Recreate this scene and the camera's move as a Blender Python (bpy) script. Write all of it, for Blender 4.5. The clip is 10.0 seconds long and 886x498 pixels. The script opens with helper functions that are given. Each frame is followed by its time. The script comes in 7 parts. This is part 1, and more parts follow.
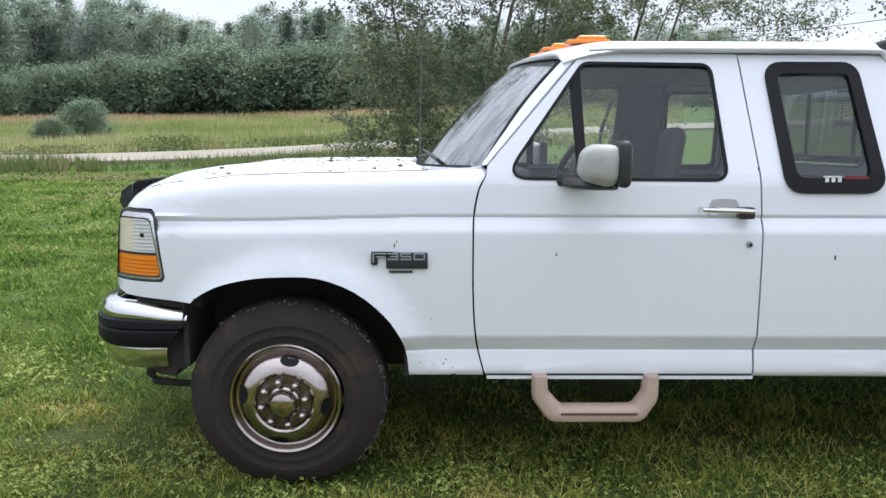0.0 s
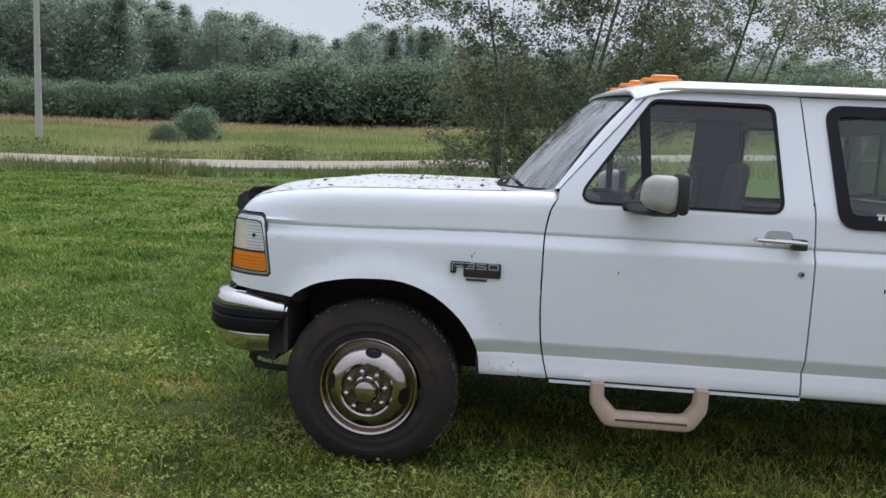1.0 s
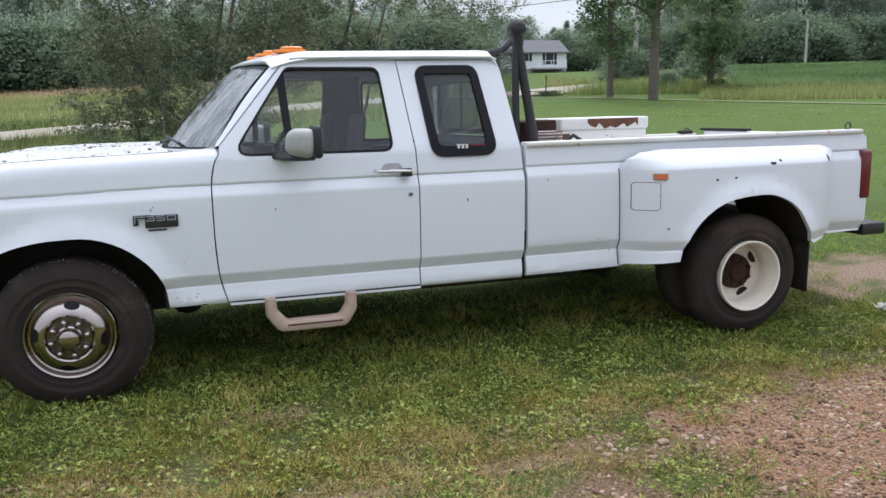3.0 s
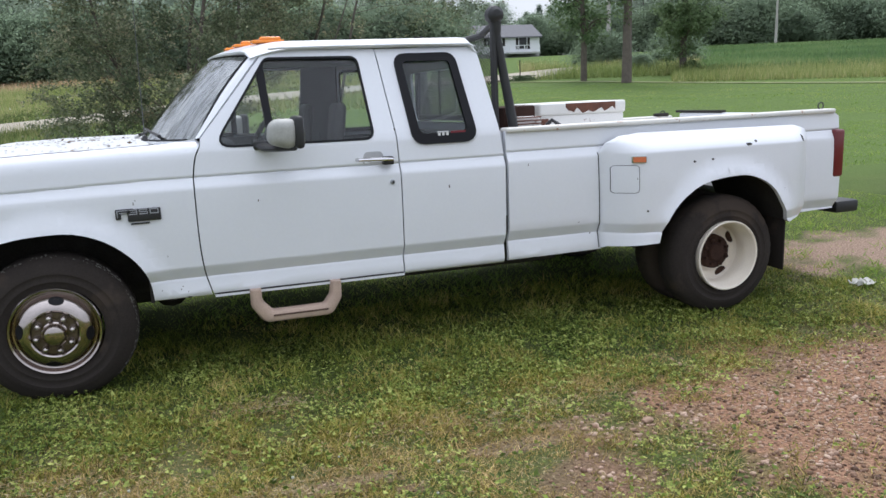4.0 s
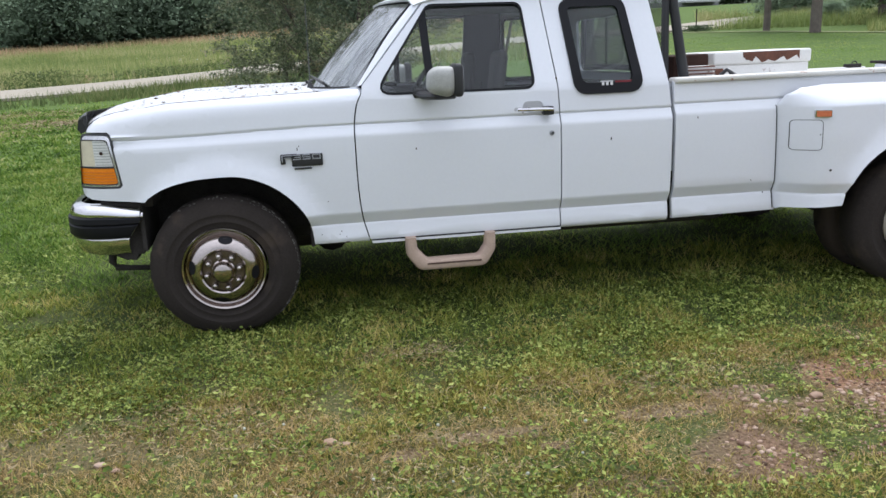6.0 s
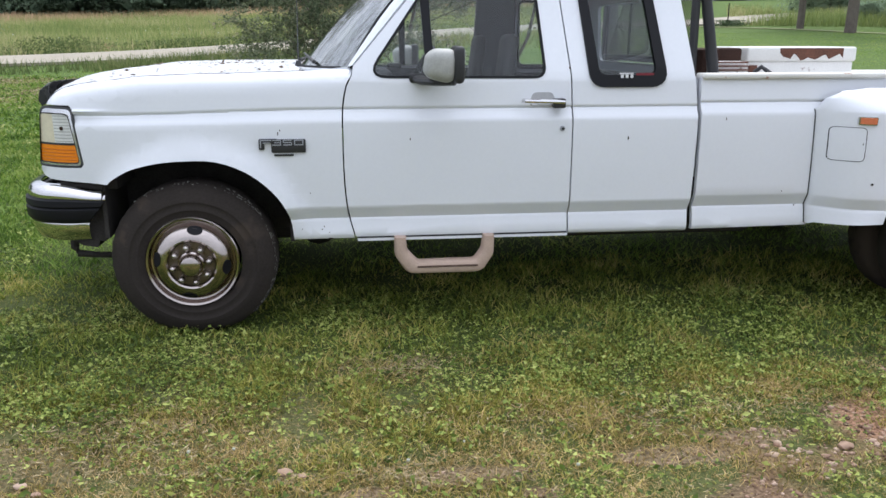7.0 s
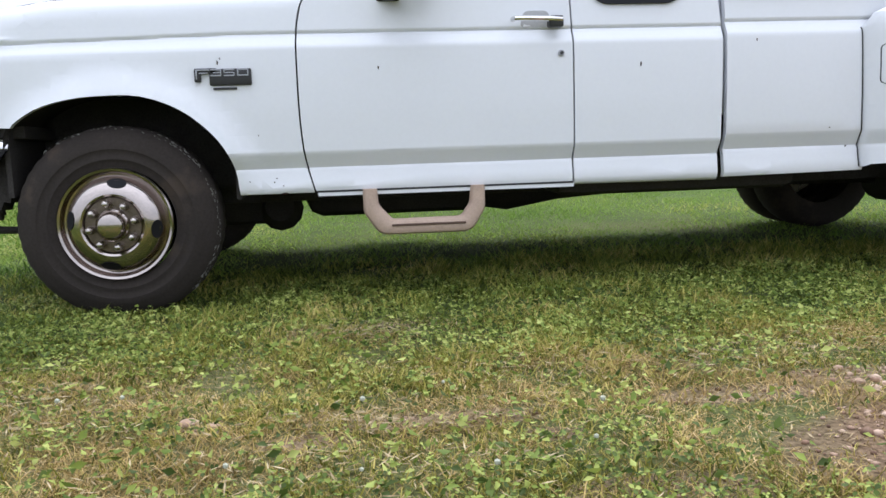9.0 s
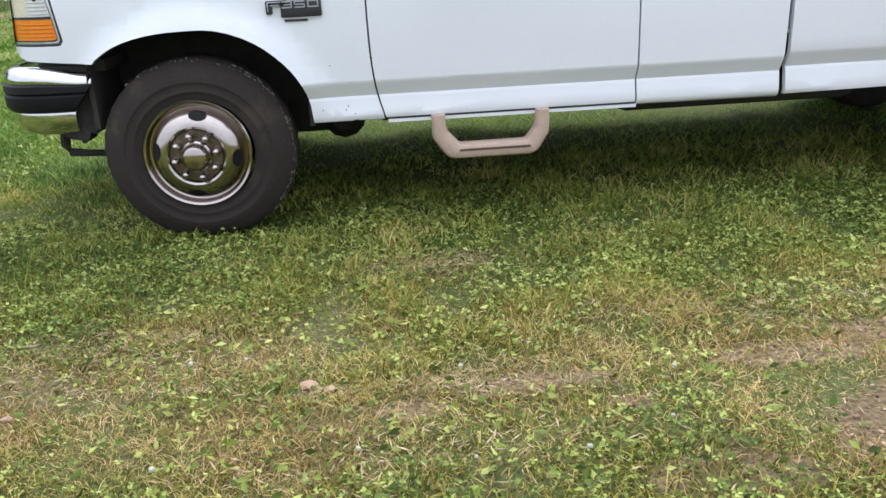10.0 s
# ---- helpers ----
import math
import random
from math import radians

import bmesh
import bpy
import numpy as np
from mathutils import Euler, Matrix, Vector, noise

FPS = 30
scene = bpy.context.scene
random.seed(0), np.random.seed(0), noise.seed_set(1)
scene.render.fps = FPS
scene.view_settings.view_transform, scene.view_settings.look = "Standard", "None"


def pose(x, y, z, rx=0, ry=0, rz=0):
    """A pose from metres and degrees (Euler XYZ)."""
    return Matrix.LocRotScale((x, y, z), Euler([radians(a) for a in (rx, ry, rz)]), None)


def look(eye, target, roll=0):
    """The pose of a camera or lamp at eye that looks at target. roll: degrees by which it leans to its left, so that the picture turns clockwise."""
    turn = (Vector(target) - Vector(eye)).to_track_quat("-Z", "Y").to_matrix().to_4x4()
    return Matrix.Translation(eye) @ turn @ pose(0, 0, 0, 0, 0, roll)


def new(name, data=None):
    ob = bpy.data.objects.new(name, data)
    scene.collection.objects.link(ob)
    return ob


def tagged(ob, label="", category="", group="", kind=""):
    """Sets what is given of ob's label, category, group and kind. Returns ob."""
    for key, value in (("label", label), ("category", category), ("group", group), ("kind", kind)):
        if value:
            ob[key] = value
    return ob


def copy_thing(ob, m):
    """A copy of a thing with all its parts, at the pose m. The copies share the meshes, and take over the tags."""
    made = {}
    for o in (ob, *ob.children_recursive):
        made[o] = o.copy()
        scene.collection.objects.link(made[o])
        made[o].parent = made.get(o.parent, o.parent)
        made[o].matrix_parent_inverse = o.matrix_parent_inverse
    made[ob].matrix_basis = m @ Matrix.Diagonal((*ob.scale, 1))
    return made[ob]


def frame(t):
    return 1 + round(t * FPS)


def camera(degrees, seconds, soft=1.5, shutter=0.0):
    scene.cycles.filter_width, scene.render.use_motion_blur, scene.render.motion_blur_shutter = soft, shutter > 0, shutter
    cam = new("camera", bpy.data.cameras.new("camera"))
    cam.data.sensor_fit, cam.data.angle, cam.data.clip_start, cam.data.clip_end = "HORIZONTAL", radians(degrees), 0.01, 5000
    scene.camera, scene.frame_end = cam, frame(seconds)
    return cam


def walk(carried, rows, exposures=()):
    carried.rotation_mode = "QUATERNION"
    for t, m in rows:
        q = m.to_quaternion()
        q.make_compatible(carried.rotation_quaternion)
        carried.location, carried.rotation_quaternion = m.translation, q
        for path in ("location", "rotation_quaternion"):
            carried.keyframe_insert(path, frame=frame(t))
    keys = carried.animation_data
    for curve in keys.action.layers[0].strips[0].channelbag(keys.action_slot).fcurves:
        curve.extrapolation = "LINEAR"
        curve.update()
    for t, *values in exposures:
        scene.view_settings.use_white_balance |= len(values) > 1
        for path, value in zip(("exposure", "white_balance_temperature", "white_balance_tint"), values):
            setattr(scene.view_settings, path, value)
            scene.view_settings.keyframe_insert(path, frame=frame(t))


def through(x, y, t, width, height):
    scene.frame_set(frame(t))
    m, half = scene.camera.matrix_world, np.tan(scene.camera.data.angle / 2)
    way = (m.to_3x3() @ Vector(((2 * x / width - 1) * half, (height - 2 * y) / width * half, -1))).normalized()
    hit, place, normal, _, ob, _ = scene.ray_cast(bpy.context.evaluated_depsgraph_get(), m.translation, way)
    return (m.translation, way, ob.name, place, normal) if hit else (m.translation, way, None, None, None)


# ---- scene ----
cam = camera(55.4, 10.0, 1.5)
PATH = [
    (0, (0.592, -3.188, 1.486), (0.607, -1.214, 1.168), 0.2),
    (0.3, (0.547, -3.214, 1.499), (0.325, -1.238, 1.282), 1.1),
    (0.5, (0.551, -3.270, 1.511), (0.197, -1.311, 1.317), 2.2),
    (1, (0.670, -3.566, 1.515), (0.468, -1.596, 1.236), 2.6),
    (1.5, (0.728, -3.883, 1.523), (0.828, -1.915, 1.178), -1.8),
    (2, (0.797, -4.105, 1.564), (1.041, -2.153, 1.203), -0.4),
    (2.5, (0.645, -4.309, 1.572), (1.043, -2.389, 1.177), -1.1),
    (2.7, (0.591, -4.404, 1.574), (1.077, -2.503, 1.189), -1.0),
    (3.8, (0.506, -4.499, 1.592), (1.236, -2.681, 1.19), -1.5),
    (4, (0.5, -4.486, 1.587), (1.147, -2.64, 1.174), -2.0),
    (4.1, (0.488, -4.471, 1.585), (1.088, -2.609, 1.165), -2.1),
    (4.5, (0.467, -4.455, 1.585), (0.847, -2.54, 1.151), -2.4),
    (5, (0.465, -4.466, 1.58), (0.711, -2.534, 1.124), -2.3),
    (5.5, (0.482, -4.476, 1.575), (0.749, -2.551, 1.103), -2.4),
    (5.7, (0.494, -4.468, 1.57), (0.771, -2.548, 1.083), -2.7),
    (6.8, (0.72, -4.122, 1.543), (0.952, -2.209, 1.006), -0.1),
    (7, (0.73, -4.001, 1.535), (0.959, -2.089, 0.994), 0.2),
    (7.5, (0.768, -3.669, 1.429), (1.061, -1.767, 0.882), 0.3),
    (8, (0.875, -3.462, 1.087), (1.089, -1.527, 0.626), -1.4),
    (8.5, (0.905, -3.409, 0.772), (1.094, -1.439, 0.48), -2.2),
    (9, (0.911, -3.41, 0.7), (1.127, -1.442, 0.421), -1.8),
    (9.5, (0.875, -3.427, 0.815), (1.087, -1.487, 0.379), -0.6),
    (10, (0.745, -3.477, 1.162), (0.877, -1.605, 0.471), -2.8),
]
walk(cam, [(t, look(eye, target, roll)) for t, eye, target, roll in PATH], [(0, 0.8, 6330, 10), (0.5, 0.42, 6330, 10), (1, 0.24, 6330, 10), (1.5, 0.45, 6330, 10), (2.5, 0.5, 6330, 10), (5.5, 0.6, 6330, 10), (7, 0.7, 6330, 10), (8.5, 0.95, 6330, 10), (9, 0.92, 6330, 10), (9.5, 0.83, 6330, 10), (10, 1.06, 6330, 10)])

# ---- light ----
SUN_ELEV, SUN_AZ = radians(58), radians(24)
world = bpy.data.worlds.new("overcast_sky")
scene.world = world
world.use_nodes = True
wn, wl = world.node_tree.nodes, world.node_tree.links
wn.clear()
w_out, w_bg = wn.new("ShaderNodeOutputWorld"), wn.new("ShaderNodeBackground")
w_sky = wn.new("ShaderNodeTexSky")
w_sky.sky_type, w_sky.sun_disc = "NISHITA", False
w_sky.sun_elevation, w_sky.sun_rotation = SUN_ELEV, SUN_AZ
w_tc, w_map, w_no = wn.new("ShaderNodeTexCoord"), wn.new("ShaderNodeMapping"), wn.new("ShaderNodeTexNoise")
w_map.inputs["Scale"].default_value = (1.6, 1.6, 5.0)
w_no.inputs["Scale"].default_value, w_no.inputs["Detail"].default_value = 1.7, 6.0
w_ramp, w_mix = wn.new("ShaderNodeValToRGB"), wn.new("ShaderNodeMixRGB")
w_ramp.color_ramp.elements[0].position, w_ramp.color_ramp.elements[0].color = 0.3, (5.6, 5.95, 6.8, 1)
w_ramp.color_ramp.elements[1].position, w_ramp.color_ramp.elements[1].color = 0.75, (7.4, 7.7, 8.5, 1)
w_mix.inputs[0].default_value = 0.88
wl.new(w_tc.outputs["Generated"], w_map.inputs["Vector"])
wl.new(w_map.outputs[0], w_no.inputs["Vector"])
wl.new(w_no.outputs["Fac"], w_ramp.inputs[0])
wl.new(w_sky.outputs[0], w_mix.inputs[1])
wl.new(w_ramp.outputs[0], w_mix.inputs[2])
# an overcast sky is brighter overhead than near the horizon
w_sep, w_up, w_mul = wn.new("ShaderNodeSeparateXYZ"), wn.new("ShaderNodeMapRange"), wn.new("ShaderNodeMixRGB")
w_up.inputs["From Min"].default_value, w_up.inputs["From Max"].default_value = 0.15, 0.95
w_up.inputs["To Min"].default_value, w_up.inputs["To Max"].default_value = 0.85, 1.9
w_mul.blend_type, w_mul.inputs[0].default_value = "MULTIPLY", 1.0
wl.new(w_tc.outputs["Generated"], w_sep.inputs[0])
wl.new(w_sep.outputs["Z"], w_up.inputs["Value"])
wl.new(w_mix.outputs[0], w_mul.inputs[1])
wl.new(w_up.outputs[0], w_mul.inputs[2])
wl.new(w_mul.outputs[0], w_bg.inputs["Color"])
w_bg.inputs["Strength"].default_value = 0.1
wl.new(w_bg.outputs[0], w_out.inputs["Surface"])

sun = new("sun", bpy.data.lights.new("sun", "SUN"))
sun.data.energy, sun.data.angle, sun.data.color = 1.5, radians(28), (1.0, 0.97, 0.93)
sun.matrix_world = look((math.sin(SUN_AZ) * math.cos(SUN_ELEV) * 50, math.cos(SUN_AZ) * math.cos(SUN_ELEV) * 50, 50 * math.sin(SUN_ELEV)), (0, 0, 0))


# ---- materials ----
def mat(name, color, rough=0.6, metal=0.0, vary=0.12, scale=8.0, fine=120.0, bump=0.1, coat=0.0, island=0.0, stain=None, stain_amount=0.0, stain_scale=3.0, gloss_vary=0.08):
    """A surface with a coarse and a fine variation of its colour, relief, and stains or rust of their own shape."""
    m = bpy.data.materials.new(name)
    m.use_nodes = True
    n, l = m.node_tree.nodes, m.node_tree.links
    b = n["Principled BSDF"]
    b.inputs["Metallic"].default_value = metal
    b.inputs["Coat Weight"].default_value = coat
    b.inputs["Coat Roughness"].default_value = 0.12
    tc = n.new("ShaderNodeTexCoord")
    big, small = n.new("ShaderNodeTexNoise"), n.new("ShaderNodeTexNoise")
    big.inputs["Scale"].default_value, small.inputs["Scale"].default_value = scale, fine
    big.inputs["Detail"].default_value, small.inputs["Detail"].default_value = 4.0, 3.0
    for o in (big, small):
        l.new(tc.outputs["Object"], o.inputs["Vector"])
    add = n.new("ShaderNodeMath")
    add.operation = "ADD"
    l.new(big.outputs["Fac"], add.inputs[0])
    l.new(small.outputs["Fac"], add.inputs[1])
    last = add
    if island:
        geo, mul, add2 = n.new("ShaderNodeNewGeometry"), n.new("ShaderNodeMath"), n.new("ShaderNodeMath")
        mul.operation, add2.operation = "MULTIPLY_ADD", "ADD"
        mul.inputs[1].default_value, mul.inputs[2].default_value = 2 * island, -island
        l.new(geo.outputs["Random Per Island"], mul.inputs[0])
        l.new(add.outputs[0], add2.inputs[0])
        l.new(mul.outputs[0], add2.inputs[1])
        last = add2
    rng = n.new("ShaderNodeMapRange")
    rng.inputs["From Min"].default_value, rng.inputs["From Max"].default_value = 0.6, 1.4
    rng.inputs["To Min"].default_value, rng.inputs["To Max"].default_value = 1 - vary, 1 + vary
    rng.clamp = False
    l.new(last.outputs[0], rng.inputs["Value"])
    mulc = n.new("ShaderNodeMixRGB")
    mulc.blend_type = "MULTIPLY"
    mulc.inputs[0].default_value = 1.0
    mulc.inputs[1].default_value = (*color, 1)
    l.new(rng.outputs[0], mulc.inputs[2])
    col = mulc.outputs[0]
    if stain:
        sn, sr, sm = n.new("ShaderNodeTexNoise"), n.new("ShaderNodeValToRGB"), n.new("ShaderNodeMixRGB")
        sn.inputs["Scale"].default_value, sn.inputs["Detail"].default_value, sn.inputs["Roughness"].default_value = stain_scale, 8.0, 0.65
        l.new(tc.outputs["Object"], sn.inputs["Vector"])
        sr.color_ramp.elements[0].position, sr.color_ramp.elements[1].position = 0.66 - stain_amount, 0.72 - stain_amount
        l.new(sn.outputs["Fac"], sr.inputs[0])
        l.new(sr.outputs[0], sm.inputs[0])
        l.new(col, sm.inputs[1])
        sm.inputs[2].default_value = (*stain, 1)
        col = sm.outputs[0]
    l.new(col, b.inputs["Base Color"])
    rr = n.new("ShaderNodeMapRange")
    rr.inputs["To Min"].default_value, rr.inputs["To Max"].default_value = max(rough - gloss_vary, 0.02), min(rough + gloss_vary, 1)
    l.new(big.outputs["Fac"], rr.inputs["Value"])
    l.new(rr.outputs[0], b.inputs["Roughness"])
    if bump:
        bp = n.new("ShaderNodeBump")
        bp.inputs["Strength"].default_value, bp.inputs["Distance"].default_value = bump, 0.01
        l.new(small.outputs["Fac"], bp.inputs["Height"])
        l.new(bp.outputs[0], b.inputs["Normal"])
    return m


def glass(name, tint, rough=0.02, fall=4.0):
    """Thin window glass: clear through, glossier at a glancing angle."""
    m = bpy.data.materials.new(name)
    m.use_nodes = True
    n, l = m.node_tree.nodes, m.node_tree.links
    n.remove(n["Principled BSDF"])
    clear, gloss, mx = n.new("ShaderNodeBsdfTransparent"), n.new("ShaderNodeBsdfGlossy"), n.new("ShaderNodeMixShader")
    clear.inputs["Color"].default_value = (*tint, 1)
    gloss.inputs["Roughness"].default_value = rough
    lw, pw, sc = n.new("ShaderNodeLayerWeight"), n.new("ShaderNodeMath"), n.new("ShaderNodeMath")
    pw.operation, pw.inputs[1].default_value = "POWER", fall
    sc.operation, sc.inputs[1].default_value, sc.inputs[2].default_value = "MULTIPLY_ADD", 0.9, 0.05
    l.new(lw.outputs["Facing"], pw.inputs[0])
    l.new(pw.outputs[0], sc.inputs[0])
    l.new(sc.outputs[0], mx.inputs[0])
    l.new(clear.outputs[0], mx.inputs[1])
    l.new(gloss.outputs[0], mx.inputs[2])
    l.new(mx.outputs[0], n["Material Output"].inputs["Surface"])
    return m


def mottled(m, color, amount, scale):
    """Paints dark streaks over a glass, in place of branches mirrored in it."""
    n, l = m.node_tree.nodes, m.node_tree.links
    out = n["Material Output"]
    src = out.inputs["Surface"].links[0].from_socket
    tc, mp, no, rp = n.new("ShaderNodeTexCoord"), n.new("ShaderNodeMapping"), n.new("ShaderNodeTexNoise"), n.new("ShaderNodeMapRange")
    mp.vector_type = "TEXTURE"
    mp.inputs["Rotation"].default_value = (0.0, radians(-53), 0.0)
    mp.inputs["Scale"].default_value = (6.0 / scale, 1.0 / scale, 1.0 / scale)
    no.inputs["Scale"].default_value, no.inputs["Detail"].default_value, no.inputs["Roughness"].default_value = 1.0, 7.0, 0.7
    rp.inputs["From Min"].default_value, rp.inputs["From Max"].default_value, rp.inputs["To Max"].default_value = 0.47, 0.68, amount
    df, mx = n.new("ShaderNodeBsdfDiffuse"), n.new("ShaderNodeMixShader")
    df.inputs["Color"].default_value = (*color, 1)
    l.new(tc.outputs["Object"], mp.inputs["Vector"])
    l.new(mp.outputs[0], no.inputs["Vector"])
    l.new(no.outputs["Fac"], rp.inputs["Value"])
    l.new(rp.outputs[0], mx.inputs[0])
    l.new(src, mx.inputs[1])
    l.new(df.outputs[0], mx.inputs[2])
    l.new(mx.outputs[0], out.inputs["Surface"])
    return m


M = dict(
    paint=mat("white_paint", (0.735, 0.748, 0.785), 0.3, vary=0.02, scale=2.5, fine=60, bump=0.004, coat=0.3, gloss_vary=0.02),
    # hood white is greyed against strong top light; its stains are weathering
    hood_paint=mat("weathered_white_paint", (0.6, 0.61, 0.625), 0.45, vary=0.05, scale=3, fine=60, bump=0.01, coat=0.1, stain=(0.45, 0.42, 0.36), stain_amount=0.02, stain_scale=9),
    rail=mat("chipped_white_rail_paint", (0.66, 0.64, 0.6), 0.5, vary=0.08, bump=0.03, stain=(0.35, 0.16, 0.09), stain_amount=0.05, stain_scale=14),
    chrome=mat("chrome", (0.66, 0.645, 0.65), 0.12, 1.0, vary=0.05, bump=0.0),
    steel_dark=mat("grimy_steel", (0.16, 0.13, 0.11), 0.3, 0.9, vary=0.3, scale=30, bump=0.02),
    steel=mat("polished_steel", (0.43, 0.38, 0.355), 0.15, 1.0, vary=0.1, scale=14, bump=0.004, stain=(0.4, 0.33, 0.26), stain_amount=-0.02, stain_scale=18),
    steel_nut=mat("grimy_nut_steel", (0.45, 0.41, 0.38), 0.28, 1.0, vary=0.2, scale=60, bump=0.0),
    rubber=mat("tyre_rubber", (0.034, 0.028, 0.025), 0.9, vary=0.25, scale=5, fine=90, bump=0.12, stain=(0.056, 0.043, 0.035), stain_amount=0.14, stain_scale=2.5),
    scuff=mat("pale_rubber_scuff", (0.15, 0.145, 0.135), 0.9),
    cup=mat("grey_handle_cup", (0.42, 0.42, 0.43), 0.5, bump=0.02),
    black=mat("black_plastic", (0.024, 0.024, 0.026), 0.5, vary=0.2, bump=0.05),
    smoked=mat("smoked_plastic", (0.03, 0.03, 0.033), 0.28, vary=0.2, bump=0.02),
    under=mat("dirty_underbody", (0.04, 0.036, 0.034), 0.85, vary=0.4, scale=9, bump=0.3),
    amber=mat("amber_lens", (0.85, 0.25, 0.02), 0.22, vary=0.1, scale=30, bump=0.0, coat=0.3),
    bezel=mat("lamp_bezel_chrome", (0.6, 0.6, 0.61), 0.2, 0.85, vary=0.1, scale=20, bump=0.0),
    amber_dark=mat("amber_lens_rib", (0.5, 0.12, 0.01), 0.3, vary=0.1, bump=0.0),
    rib=mat("lens_rib_shade", (0.4, 0.4, 0.39), 0.3, vary=0.1, bump=0.0),
    rust_dark=mat("dark_rusty_hub", (0.045, 0.024, 0.018), 0.9, vary=0.4, scale=14, bump=0.3),
    marker=mat("faded_marker_lens", (0.62, 0.17, 0.07), 0.4, vary=0.1, bump=0.0),
    clear=mat("ribbed_clear_lens", (0.78, 0.78, 0.76), 0.22, vary=0.12, scale=20, bump=0.0, coat=0.4),
    yellowed=mat("yellowed_lens", (0.7, 0.63, 0.48), 0.35, vary=0.12, scale=15, bump=0.0, coat=0.3),
    red=mat("red_lens", (0.13, 0.008, 0.012), 0.3, vary=0.1, bump=0.0, coat=0.3),
    mirror_grey=mat("grey_mirror_shell", (0.38, 0.38, 0.36), 0.55, vary=0.14, scale=20, bump=0.05),
    mirror_glass=mat("mirror_glass", (0.85, 0.86, 0.88), 0.03, 1.0, vary=0.0, bump=0.0),
    step=mat("tan_step_plastic", (0.46, 0.34, 0.27), 0.7, vary=0.14, scale=18, bump=0.12),
    step_dark=mat("dark_step_groove", (0.09, 0.055, 0.04), 0.8, bump=0.1),
    wheel_white=mat("white_wheel_paint", (0.75, 0.68, 0.58), 0.5, vary=0.08, scale=8, bump=0.03, stain=(0.28, 0.17, 0.11), stain_amount=-0.03, stain_scale=9),
    rust=mat("rusty_steel", (0.13, 0.055, 0.035), 0.9, vary=0.4, scale=12, bump=0.3),
    cabin=mat("grey_cabin_trim", (0.11, 0.113, 0.12), 0.8, vary=0.12, bump=0.1),
    seat=mat("grey_seat_cloth", (0.06, 0.058, 0.062), 0.95, vary=0.15, fine=300, bump=0.2),
    glass=glass("side_glass", (0.88, 0.91, 0.91)),
    # branch reflections are drawn on the windshield as dark streaks
    shield=mottled(glass("windshield_glass", (0.9, 0.93, 0.92), 0.02, 2.2), (0.06, 0.065, 0.058), 0.6, 26),
    dark_glass=glass("tinted_glass", (0.74, 0.8, 0.83)),
    seal=mat("window_rubber", (0.008, 0.008, 0.010), 0.55, vary=0.15, bump=0.04),
    badge_light=mat("badge_silver", (0.36, 0.37, 0.4), 0.35, 0.3, bump=0.0),
    groove=mat("crease_shadow_gap", (0.03, 0.03, 0.032), 0.9, bump=0.0),
    decal_white=mat("white_decal", (0.75, 0.75, 0.75), 0.5, bump=0.0),
    decal_red=mat("faded_red_decal", (0.2, 0.02, 0.03), 0.5, bump=0.0),
    leaf_litter=mat("wet_dead_leaf", (0.11, 0.075, 0.05), 0.8, vary=0.3, island=0.4),
    bark=mat("bark", (0.12, 0.1, 0.085), 0.95, vary=0.3, scale=6, fine=40, bump=0.5),
    box_white=mat("rusty_white_box_paint", (0.72, 0.71, 0.68), 0.5, vary=0.08, bump=0.05, stain=(0.15, 0.055, 0.035), stain_amount=0.02, stain_scale=7),
)

for dull in ("seal", "rubber", "under", "rust_dark"):
    M[dull].node_tree.nodes["Principled BSDF"].inputs["Specular IOR Level"].default_value = 0.2


# ---- small builders ----
ORIGIN = {}


def thing(name, loc, label, category, group="", kind=""):
    ob = new(name)
    ob.empty_display_size = 0.2
    ob.location = loc
    ORIGIN[ob] = Vector(loc)
    return tagged(ob, label, category, group, kind)


def part(name, bm, material, parent=None, label="", sharp=35, lean=0.0):
    """Links a bmesh, made in world coordinates, as one mesh object under a thing or a part."""
    me = bpy.data.meshes.new(name)
    if lean:
        for v in bm.verts:
            v.co.z -= lean * v.co.y
    bmesh.ops.recalc_face_normals(bm, faces=bm.faces)
    lim = radians(sharp)
    for f in bm.faces:
        f.smooth = True
    for e in bm.edges:
        if len(e.link_faces) == 2 and e.calc_face_angle(0) > lim:
            e.smooth = False
    bm.to_mesh(me)
    bm.free()
    me.materials.append(material)
    ob = new(name, me)
    if parent:
        ob.parent = parent
        ob.matrix_parent_inverse = Matrix.Translation(-ORIGIN.get(parent, Vector((0, 0, 0))))
    if label:
        tagged(ob, label)
    return ob


def box(bm, c, s, bevel=0.0, rot=None, seg=2):
    m = Matrix.Translation(c) @ (rot if rot else Matrix()) @ Matrix.Diagonal((*s, 1))
    r = bmesh.ops.create_cube(bm, size=1, matrix=m)
    if bevel:
        es = list({e for v in r["verts"] for e in v.link_edges})
        bmesh.ops.bevel(bm, geom=es, offset=bevel, segments=seg, affect="EDGES", profile=0.5)
    return bm


